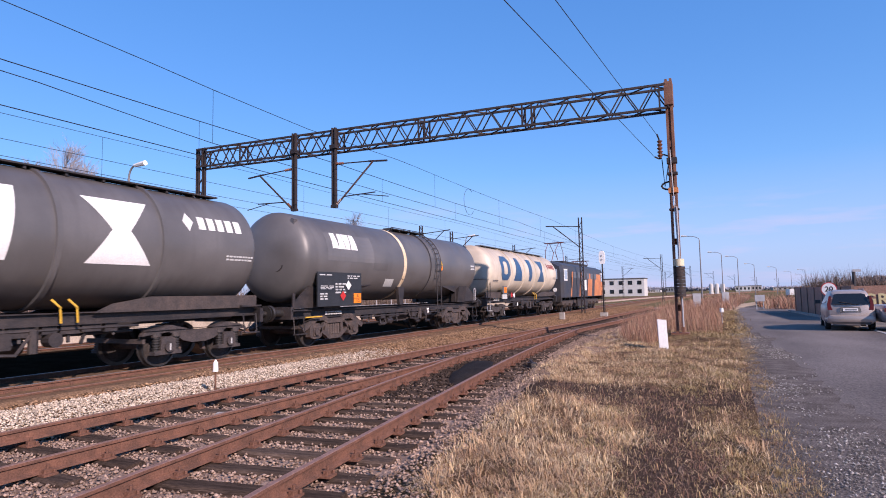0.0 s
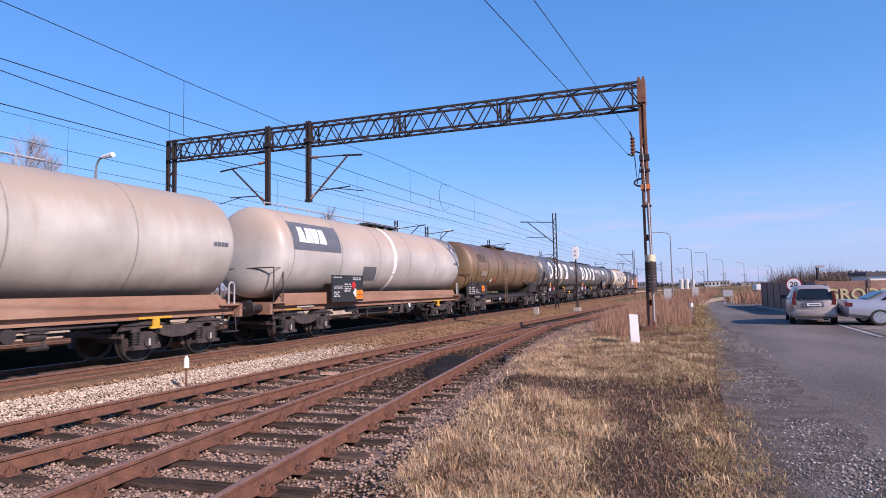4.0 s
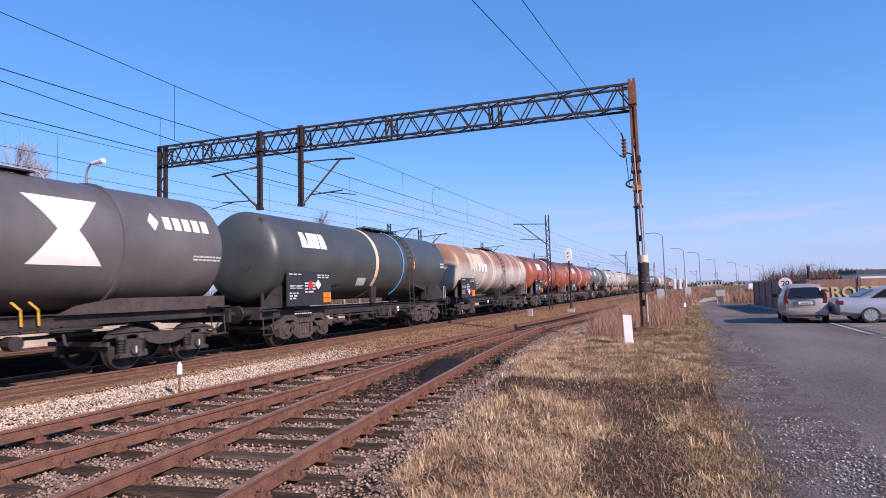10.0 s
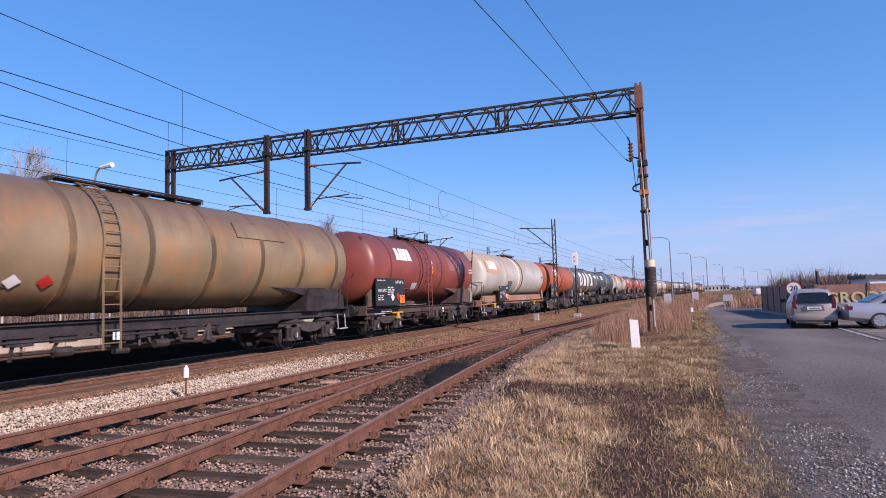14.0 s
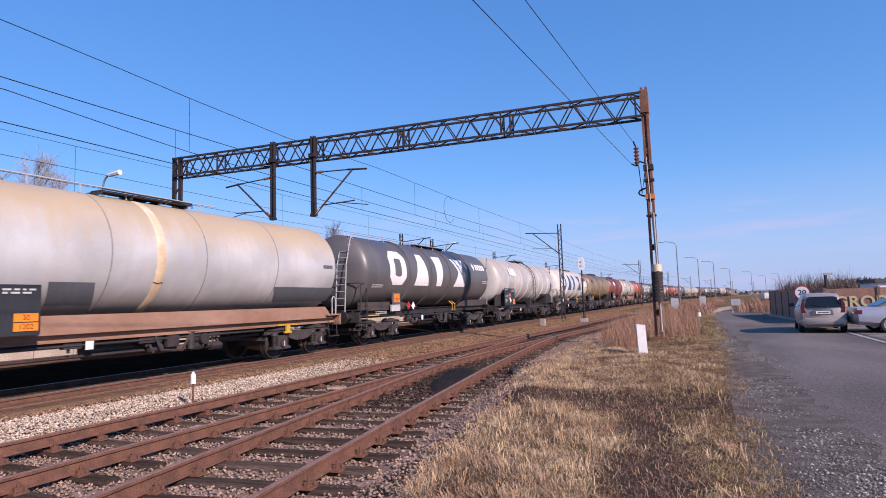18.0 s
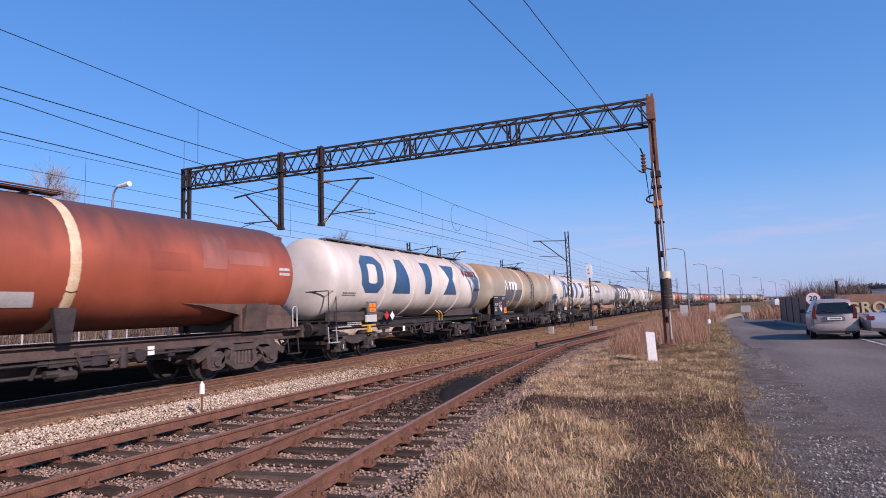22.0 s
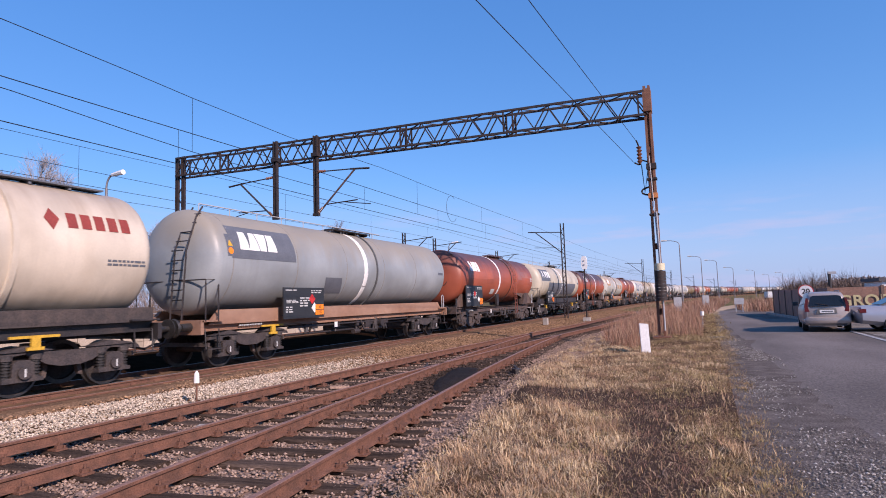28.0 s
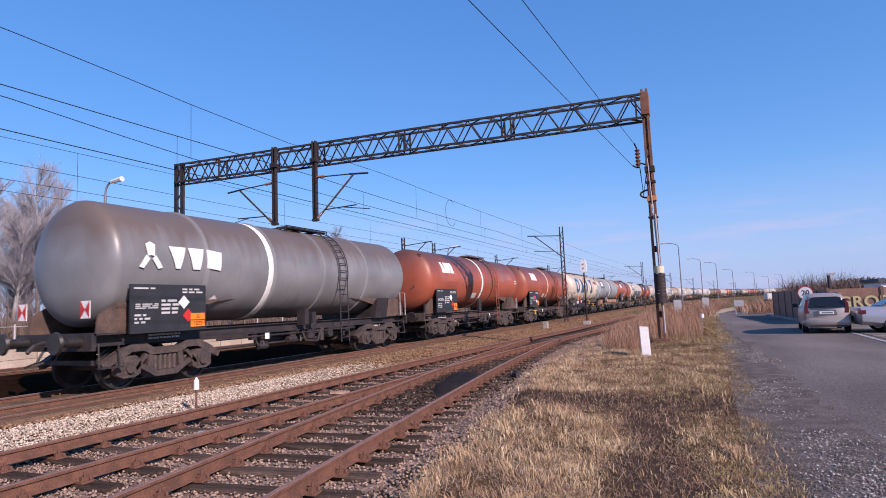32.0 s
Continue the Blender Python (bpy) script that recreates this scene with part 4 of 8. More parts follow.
def curved(quads, y0, arc0, width, height, r, seg=7):
    """Flat shapes in unit squares laid on the shell: u along the wagon, v up the arc from arc0 degrees."""
    g = Geo()
    deg = math.degrees(height / r)
    for q in quads:
        (a, b, c, d) = q
        across = 1 if a[1] == b[1] and c[1] == d[1] else 4
        k = len(g.v)
        for i in range(seg + 1):
            t = i / seg
            for j in range(across + 1):
                s = j / across
                u = (a[0] + (b[0] - a[0]) * s) * (1 - t) + (d[0] + (c[0] - d[0]) * s) * t
                v = (a[1] + (b[1] - a[1]) * s) * (1 - t) + (d[1] + (c[1] - d[1]) * s) * t
                an = radians(arc0 + deg * v)
                g.v.append((r * math.cos(an), y0 + u * width, Z_TANK + r * math.sin(an)))
        m = across + 1
        for i in range(seg):
            for j in range(across):
                g.f.append((k + m * i + j, k + m * i + j + 1, k + m * (i + 1) + j + 1, k + m * (i + 1) + j))
    seen, same = {}, []
    for i, p in enumerate(g.v):
        same.append(seen.setdefault((round(p[0], 4), round(p[1], 4), round(p[2], 4)), i))
    g.f = [q for q in (tuple(dict.fromkeys(same[i] for i in f)) for f in g.f) if len(q) > 2]
    return g


def rect(u0, v0, u1, v1):
    return ((u0, v0), (u1, v0), (u1, v1), (u0, v1))


# emblem shapes: plain rings, wedges, pillars and lozenges
OCTAGON = [((0.0, 0.22), (0.30, 0.28), (0.30, 0.72), (0.0, 0.78)), ((0.70, 0.28), (1.0, 0.22), (1.0, 0.78), (0.70, 0.72)), ((0.0, 0.22), (0.22, 0.0), (0.40, 0.24), (0.30, 0.28)), ((0.22, 0.0), (0.78, 0.0), (0.60, 0.24), (0.40, 0.24)), ((0.78, 0.0), (1.0, 0.22), (0.70, 0.28), (0.60, 0.24)), ((0.0, 0.78), (0.30, 0.72), (0.40, 0.76), (0.22, 1.0)), ((0.40, 0.76), (0.60, 0.76), (0.78, 1.0), (0.22, 1.0)), ((0.60, 0.76), (0.70, 0.72), (1.0, 0.78), (0.78, 1.0))]
WEDGE = [((0.05, 0.0), (0.95, 0.0), (0.66, 1.0), (0.34, 1.0))]
PILLAR = [((0.26, 0.0), (0.70, 0.0), (0.86, 1.0), (0.14, 1.0))]
HOURGLASS = [((0.0, 0.0), (1.0, 0.0), (0.64, 0.5), (0.36, 0.5)), ((0.36, 0.5), (0.64, 0.5), (1.0, 1.0), (0.0, 1.0))]


def placed(shape, u, w):
    return [tuple((u + p[0] * w, p[1]) for p in q) for q in shape]


SLANTS = [[((0.02, 0.0), (0.26, 0.0), (0.22, 1.0), (0.06, 1.0))], [((0.26, 0.0), (0.52, 0.0), (0.46, 1.0), (0.33, 1.0))], [((0.54, 0.0), (0.70, 0.0), (0.76, 1.0), (0.48, 1.0))], [((0.74, 0.0), (1.0, 0.0), (0.96, 1.0), (0.79, 1.0))]]
TREFOIL = [((0.36, 0.45), (0.5, 0.5), (0.5, 1.0), (0.3, 0.9)), ((0.64, 0.45), (0.5, 0.5), (0.5, 1.0), (0.7, 0.9)), ((0.0, 0.05), (0.2, 0.0), (0.46, 0.36), (0.3, 0.5)), ((1.0, 0.05), (0.8, 0.0), (0.54, 0.36), (0.7, 0.5))]
BLOCKS = [[((0.0, 1.0), (0.11, 0.0), (0.19, 0.0), (0.30, 1.0))], [((0.34, 1.0), (0.42, 0.0), (0.56, 0.0), (0.64, 1.0))], [((0.69, 0.1), (0.97, 0.0), (1.0, 0.9), (0.70, 1.0))]]


def emblem(w, pieces, y0, arc0, width, height, r, material, label):
    """Plain blocks in a row, one part each."""
    for q in pieces:
        part("emblem_block", curved(q, y0, arc0, width, height, r), material, w, label)


def bars(rng, cols, rows, u0, v0, u1, v1):
    """Unreadable stencilled data as rows of short bars."""
    out = []
    for r in range(rows):
        u = u0
        v = v1 - (r + 1) * (v1 - v0) / rows
        h = (v1 - v0) / rows * 0.55
        while u < u1 - 0.04:
            w = rng.uniform(0.05, 0.16) * cols
            out.append(rect(u, v, min(u + w, u1), v + h))
            u += w + 0.025
    return out


def flat(quads, x, y0, z0, width, height):
    g = Geo()
    for q in quads:
        k = len(g.v)
        g.v += [(x, y0 + p[0] * width, z0 + p[1] * height) for p in q]
        g.f.append((k, k + 1, k + 2, k + 3))
    return g


def diamond(x, y, z, r):
    return Geo().prism([(y - r, z), (y, z - r), (y + r, z), (y, z + r)], x, x + 0.006)


def plate_text(text, parent, x, y, z, size):
    cu = bpy.data.curves.new("digits", 'FONT')
    cu.body, cu.size, cu.align_x, cu.align_y = text, size, 'CENTER', 'CENTER'
    tmp = bpy.data.objects.new("digits", cu)
    me = bpy.data.meshes.new_from_object(tmp)
    bpy.data.objects.remove(tmp)
    me.materials.append(BLACK)
    part("digits", me, None, parent, at=Matrix.Translation((x, y, z)) @ Matrix(((0, 0, 1, 0), (1, 0, 0, 0), (0, 1, 0, 0), (0, 0, 0, 1))))


def orange_plate(w, x, y, z):
    p = part("orange_plate", Geo().box((x, y, z), (0.012, 0.42, 0.32)), ORANGE, w, "orange hazard number plate")
    part("plate_line", Geo().box((x + 0.008, y, z), (0.005, 0.42, 0.018)), BLACK, p)
    plate_text("30", p, x + 0.008, y, z + 0.08, 0.13)
    plate_text("1202", p, x + 0.008, y, z - 0.085, 0.13)


def placard(w, y, rng, wide=2.36, z0=1.21, z1=2.29, x=1.40):
    p = part("data_panel", Geo().box((x, y, (z0 + z1) / 2), (0.04, wide, z1 - z0)), mat("panel_black", (0.028, 0.03, 0.033), 0.5, var=0.2), w, "black data panel with stencilled bars")
    q = bars(rng, 1.0, 3, 0.06, 0.5, 0.34, 0.62) + bars(rng, 0.8, 4, 0.38, 0.38, 0.62, 0.72) + bars(rng, 0.6, 2, 0.66, 0.82, 0.96, 0.95) + bars(rng, 1.2, 1, 0.04, 0.9, 0.3, 0.96) + bars(rng, 0.6, 3, 0.05, 0.2, 0.24, 0.42)
    part("stencil", flat(q, x + 0.024, y - wide / 2, z0, wide, z1 - z0), GREYBAR, p)
    a, b = rng.sample([(0.55, 0.3), (0.74, 0.33), (0.68, 0.62), (0.5, 0.6)], 2)
    part("white_label", diamond(x + 0.024, y + (a[0] - 0.5) * wide, z0 + a[1] * (z1 - z0), 0.16), WHITE, p, "white diamond hazard label")
    part("red_label", diamond(x + 0.026, y + (b[0] - 0.5) * wide, z0 + b[1] * (z1 - z0), 0.16), REDP, p, "red diamond hazard label")
    orange_plate(w, x + 0.035, y + wide / 2 - 0.26, z0 + 0.24)
    for s in (-0.7, 0.7):
        part("panel_bracket", Geo().box((x - 0.14, y + s, z0 + 0.1), (0.26, 0.05, 0.05)), BLACK, w)


def ladder(w, y, z0, r, material, wide=0.40):
    """A ladder that follows the shell upwards from the frame."""
    pts = []
    steps = 9
    for i in range(steps + 1):
        an = radians(-12 + 84 * i / steps)
        pts.append(((r + 0.09) * math.cos(an), Z_TANK + (r + 0.09) * math.sin(an)))
    pts = [(r + 0.09, z0)] + pts
    g = Geo()
    for s in (-wide / 2, wide / 2):
        g.tube([(x, y + s, z) for x, z in pts], 0.022, 5)
    for (x, z), (x2, z2) in zip(pts, pts[1:]):
        n = max(1, round(math.hypot(x2 - x, z2 - z) / 0.28))
        for k in range(n):
            t = (k + 0.5) / n
            g.cyl((x + (x2 - x) * t, y - wide / 2, z + (z2 - z) * t), (x + (x2 - x) * t, y + wide / 2, z + (z2 - z) * t), 0.016, 5)
    part("ladder", g, material, w)


def end_ladder(w, y, sgn, material):
    g = Geo()
    for s in (0.35, 0.75):
        g.tube([(s, y + sgn * 0.25, 1.25), (s, y + sgn * 0.12, 3.0), (s * 0.9, y - sgn * 0.25, 3.9), (s * 0.85, y - sgn * 0.5, 4.22)], 0.024, 5)
    for i in range(11):
        t = i / 10
        z = 1.5 + 2.5 * t
        yy = y + sgn * (0.22 if z < 3 else 0.22 - (z - 3) * 0.55)
        g.cyl((0.35, yy, z), (0.75, yy, z), 0.016, 5)
    part("end_ladder", g, material, w)


def end_rail(w, y, sgn, material, tall=1.0):
    g = Geo()
    for x in (-1.25, 1.25):
        g.tube([(x, y, 1.2), (x, y, 1.2 + tall), (x, y + sgn * 0.42, 1.2 + tall), (x, y + sgn * 0.42, 1.2)], 0.02, 5)
    g.tube([(1.25, y, 1.2 + tall), (-1.25, y, 1.2 + tall)], 0.018, 5)
    part("handrail", g, material, w)


def tank(w, half, paint, r=R_TANK, knuckle=0.46, name="tank"):
    prof = []
    n = 10
    for i in range(n + 1):
        t = math.pi / 2 * i / n
        prof.append((-half + knuckle * (1 - math.cos(t)), max(0.0005, r * math.sin(t) ** 0.8)))
    prof += [(y, r) for y in np.linspace(-half + knuckle, half - knuckle, 14)[1:-1]]
    prof += [(-y, rr) for y, rr in prof[:n + 1]][::-1]
    g = Geo()
    g.lathe(prof, Z_TANK, 56)
    return part(name, g, paint, w, smooth=True)


def ring(w, y, wide, rise, material, name="rib", r=R_TANK, label=""):
    g = Geo()
    h = wide / 2
    g.lathe([(y - h, r - 0.004), (y - h * 0.8, r + rise), (y + h * 0.8, r + rise), (y + h, r - 0.004)], Z_TANK, 48)
    return part(name, g, material, w, label, smooth=True)


def walkway(w, y0, y1, material, rails=True, rise=-0.05):
    g = Geo()
    z = Z_TANK + R_TANK + rise
    for s in (-0.42, 0.42):
        g.box((s, (y0 + y1) / 2, z + 0.08), (0.34, y1 - y0, 0.035))
    for y in np.arange(y0, y1 + 0.01, 0.8):
        g.box((0, y, z + 0.03), (1.1, 0.05, 0.07))
    if rails:
        g.tube([(0.62, y0, z), (0.62, y0, z + 0.12), (0.62, y1, z + 0.12), (0.62, y1, z)], 0.018, 5)
    part("walkway", g, material, w, "roof walkway grating")
    g = Geo()
    g.cyl((0, (y0 + y1) / 2, z - 0.05), (0, (y0 + y1) / 2, z + 0.17), 0.30, 14)
    part("manhole_lid", g, material, w)


def underframe(w, d, half, kind, rng, frame, saddle=None):
    """Solebars, headstocks, buffers, couplings, saddles and pipework. half: to the headstock."""
    for sx in (-1, 1):
        g = Geo()
        g.prism([(sx * x, z) for x, z in ((0.905, 0.94), (1.065, 0.94), (1.065, 0.96), (0.995, 0.965), (0.995, 1.16), (1.075, 1.165), (1.075, 1.188), (0.905, 1.188))], -half, half, 'y')
        part("solebar", g, frame, w)
    part("centre_sill", Geo().box((0, 0, 0.98), (0.5, 2 * half - 0.2, 0.26)), BLACK, w)
    for sy in (-1, 1):
        part("headstock", Geo().box((0, sy * half, 1.05), (2.5, 0.10, 0.36)), frame, w)
        part("end_deck", Geo().box((0, sy * (half - 0.35), 1.2), (2.5, 0.7, 0.04)), frame, w)
        for sx in (-1, 1):
            part("buffer", BUFFER, None, w, at=pose(sx * 0.875, sy * half, 1.06, 0, 0, 0 if sy > 0 else 180))
        part("coupling", COUPLER, None, w, at=pose(0, sy * half, 1.03, 0, 0, 0 if sy > 0 else 180))
        # step and white grip below the headstock
        g = Geo()
        g.tube([(1.18, sy * (half - 0.15), 1.0), (1.22, sy * (half - 0.15), 0.5), (1.22, sy * (half - 0.6), 0.5), (1.18, sy * (half - 0.6), 1.0)], 0.018, 5)
        g.box((1.24, sy * (half - 0.38), 0.5), (0.14, 0.5, 0.03))
        part("shunter_step", g, PALEGREY if rng.random() < 0.25 else BLACK, w)
        if rng.random() < (0.5 if kind == "skirt" else 0.2):
            g = Geo()
            g.tube([(1.22, sy * (half - 0.65), 0.98), (1.24, sy * (half - 1.4), 0.98)], 0.025, 5)
            part("grip_bar", g, PALEGREY if rng.random() < 0.5 else YELLOW, w)
        if rng.random() < (0.9 if kind == "skirt" else 0.12):
            g = Geo()
            g.box((1.16, sy * (d / 2 - 0.75), 0.98), (0.05, 0.9, 0.05))
            g.box((1.18, sy * (d / 2 - 0.75), 0.86), (0.06, 0.16, 0.22))
            g.box((1.18, sy * (d / 2 - 0.75), 0.76), (0.06, 0.30, 0.06))
            part("jacking_hook", g, YELLOW, w, "yellow lifting bracket")
    if kind == "skirt":
        for sx in (-1, 1):
            g = Geo()
            g.prism([(-half + 0.3, 1.10), (half - 0.3, 1.10), (half - 0.7, 1.48), (-half + 0.7, 1.48)], sx * 1.02, sx * 1.14)
            part("skirt", g, frame, w, "rust-stained side skirt")
    else:
        for sy in (-1, 1):
            for sx in (-1, 1):
                g = Geo()
                p = d / 2
                if kind == "deck":
                    g.prism([(sy * (half - 0.1), 1.16), (sy * (p - 2.7), 1.16), (sy * (p - 2.3), 1.34), (sy * (p - 1.4), 1.48), (sy * (half - 0.1), 1.48)], sx * 1.10, sx * 1.15)
                    part("deck_plate", g, saddle or frame, w)
                    continue
                g.prism([(sy * (half - 0.12), 1.18), (sy * (p - 0.2), 1.18), (sy * (p - 0.2), 1.60), (sy * (p - 1.5), 1.86), (sy * (p - 2.1), 1.92), (sy * (p + 1.35), 1.86), (sy * (p + 1.75), 1.6), (sy * (half - 0.12), 1.24)], sx * 1.10, sx * 1.15)
                part("saddle_plate", g, saddle or frame, w)
                part("saddle_web", Geo().box((sx * 1.04, sy * (p - 0.2), 1.38), (0.2, 0.05, 0.42)), frame, w)
            if kind == "deck":
                part("bolster_block", Geo().box((0, sy * (d / 2), 1.3), (1.9, 1.2, 0.3)), frame, w)
                continue
            g = Geo()
            g.prism([(-1.2, 1.15), (1.2, 1.15), (1.32, 1.9), (0.9, 1.52), (0.0, 1.34), (-0.9, 1.52), (-1.32, 1.9)], sy * (half - 1.55), sy * (half - 2.4), 'y')
            part("saddle", g, frame, w)
    part("air_reservoir", Geo().cyl((0.55, -1.2, 0.72), (0.55, 0.4, 0.72), 0.2, 12), BLACK, w, smooth=True)
    part("brake_cylinder", Geo().cyl((0.1, 0.2, 0.66), (0.1, 1.5, 0.66), 0.17, 12), BLACK, w, smooth=True)
    g = Geo()
    g.tube([(1.0, -d / 2 + 1.6, 0.86), (1.0, d / 2 - 1.6, 0.86)], 0.03, 6)
    g.tube([(0.8, -d / 2 + 1.7, 0.62), (0.8, 0.3, 0.62), (0.8, 0.9, 0.74), (0.8, d / 2 - 1.6, 0.74)], 0.035, 6)
    for k in range(10):
        y = rng.uniform(-d / 2 + 1.9, d / 2 - 1.9)
        g.box((0.95, y, 0.86), (0.12, rng.uniform(0.1, 0.5), rng.uniform(0.08, 0.26)))
        z = rng.uniform(0.5, 0.72)
        g.bar((0.9, y, 1.0), (0.95, y + rng.uniform(-0.25, 0.25), z), 0.05, 0.05)
        if k % 3 == 0:
            g.cyl((0.92, y - 0.18, z), (0.92, y + 0.18, z), rng.uniform(0.05, 0.11), 8)
    part("brake_rigging", g, BLACK, w)
    part("valve_box", Geo().box((0.98, 0.7, 0.8), (0.10, 0.34, 0.3)), BLACK, w)
    part("outlet_valve", Geo().cyl((1.0, 1.25, 0.55), (1.0, 1.25, 0.98), 0.09, 10), BLACK, w)
    part("outlet_flange", Geo().cyl((0.85, 1.6, 0.78), (1.12, 1.6, 0.78), 0.14, 12), BLACK, w)
    part("outlet_pipe", Geo().tube([(1.02, 0.2, 0.95), (1.1, 0.3, 0.6), (1.1, 0.9, 0.55), (1.02, 1.2, 0.9)], 0.035, 6), BLACK, w)
    part("brake_sign", Geo().box((1.05, 1.9 if rng.random() < 0.5 else -1.4, 0.86), (0.012, 0.17, 0.2)), WHITE, w)
    q = bars(rng, 0.9, 2, 0, 0, 1, 1)
    part("frame_stencil", flat(q, 1.082, -d / 2 - 0.5, 1.02, 0.9, 0.14), GREYBAR, w)


PAINTS = {
    "dark": dict(col=(0.118, 0.112, 0.110), soot=(0.06, 0.047, 0.04), soot_amt=0.55, rough=0.38),
    "green": dict(col=(0.060, 0.068, 0.066), soot=(0.055, 0.05, 0.042), soot_amt=0.4, rough=0.38),
    "red": dict(col=(0.35, 0.088, 0.045), soot=(0.095, 0.045, 0.035), soot_amt=0.95, low=2.95, high=3.9, rough=0.45),
    "redsoot": dict(col=(0.36, 0.082, 0.038), soot=(0.07, 0.042, 0.037), soot_amt=0.97, low=2.75, high=3.45, rough=0.42),
    "redbrown": dict(col=(0.25, 0.062, 0.045), soot=(0.10, 0.045, 0.037), soot_amt=0.8, low=3.0, rough=0.45),
    "orange": dict(col=(0.40, 0.105, 0.035), soot=(0.15, 0.055, 0.03), soot_amt=0.7, low=3.2, rough=0.5),
    "brown": dict(col=(0.20, 0.137, 0.076), soot=(0.11, 0.066, 0.042), soot_amt=0.85, low=3.0, high=3.8, rough=0.40, rust=0.5, rust_col=(0.20, 0.095, 0.045)),
    "brown2": dict(col=(0.255, 0.19, 0.108), soot=(0.12, 0.075, 0.048), soot_amt=0.8, low=3.0, high=3.8, rough=0.42, rust=0.6, rust_col=(0.36, 0.175, 0.065)),
    "grey": dict(col=(0.47, 0.46, 0.43), soot=(0.42, 0.32, 0.23), soot_amt=0.85, low=2.7, high=3.5, rough=0.42, rust=0.06),
    "creamgrey": dict(col=(0.47, 0.455, 0.405), soot=(0.36, 0.28, 0.20), soot_amt=0.85, low=2.9, high=3.6, rough=0.42, rust=0.08, runs=((0.45, 0.55), (-2.6, 0.25))),
    "bluegrey": dict(col=(0.275, 0.298, 0.305), soot=(0.28, 0.24, 0.18), soot_amt=0.85, low=2.9, high=3.7, rough=0.45),
    "yellowcream": dict(col=(0.48, 0.485, 0.475), soot=(0.46, 0.34, 0.19), soot_amt=0.9, low=2.85, high=3.7, rough=0.42, rust=0.1, rust_col=(0.42, 0.32, 0.2)),
    "white": dict(col=(0.66, 0.62, 0.56), soot=(0.46, 0.38, 0.29), soot_amt=0.7, low=3.1, high=4.0, rough=0.42),
    "cream": dict(col=(0.60, 0.52, 0.41), soot=(0.30, 0.22, 0.15), soot_amt=0.7, low=3.3, rough=0.45, rust=0.15, rust_col=(0.45, 0.33, 0.2)),
    "beige": dict(col=(0.45, 0.425, 0.385), soot=(0.25, 0.125, 0.062), soot_amt=0.95, low=2.72, high=3.25, rough=0.45, rust=0.32, rust_col=(0.38, 0.22, 0.12), floor=2.15, floor_amt=0.6),
    "palebeige": dict(col=(0.36, 0.325, 0.255), soot=(0.30, 0.19, 0.095), soot_amt=0.85, low=2.9, high=3.6, rough=0.5, rust=0.35, rust_col=(0.30, 0.18, 0.095), floor=2.3, floor_amt=0.6),
    "sandbeige": dict(col=(0.49, 0.435, 0.335), soot=(0.44, 0.375, 0.28), soot_amt=0.8, low=2.9, high=3.7, rough=0.45, rust=0.08),
    "midgrey": dict(col=(0.205, 0.21, 0.213), soot=(0.115, 0.082, 0.062), soot_amt=0.9, low=2.9, high=3.6, rough=0.42),
    "palegrey": dict(col=(0.47, 0.445, 0.41), soot=(0.38, 0.325, 0.26), soot_amt=0.75, low=2.9, high=3.7, rough=0.40),
}
COLOUR_WORDS = {"dark": "charcoal grey", "green": "dark green-grey", "red": "rust-red", "redsoot": "soot-topped rust-red", "redbrown": "dull red-brown", "orange": "faded orange-red", "brown": "dirty brown", "brown2": "rusty tan-brown", "grey": "light grey", "creamgrey": "pale grey", "bluegrey": "blue-grey", "yellowcream": "cream-stained grey", "white": "white", "cream": "dirty cream", "beige": "rust-stained beige", "palebeige": "pale beige", "sandbeige": "sandy beige", "midgrey": "mid-grey", "palegrey": "silver-grey"}


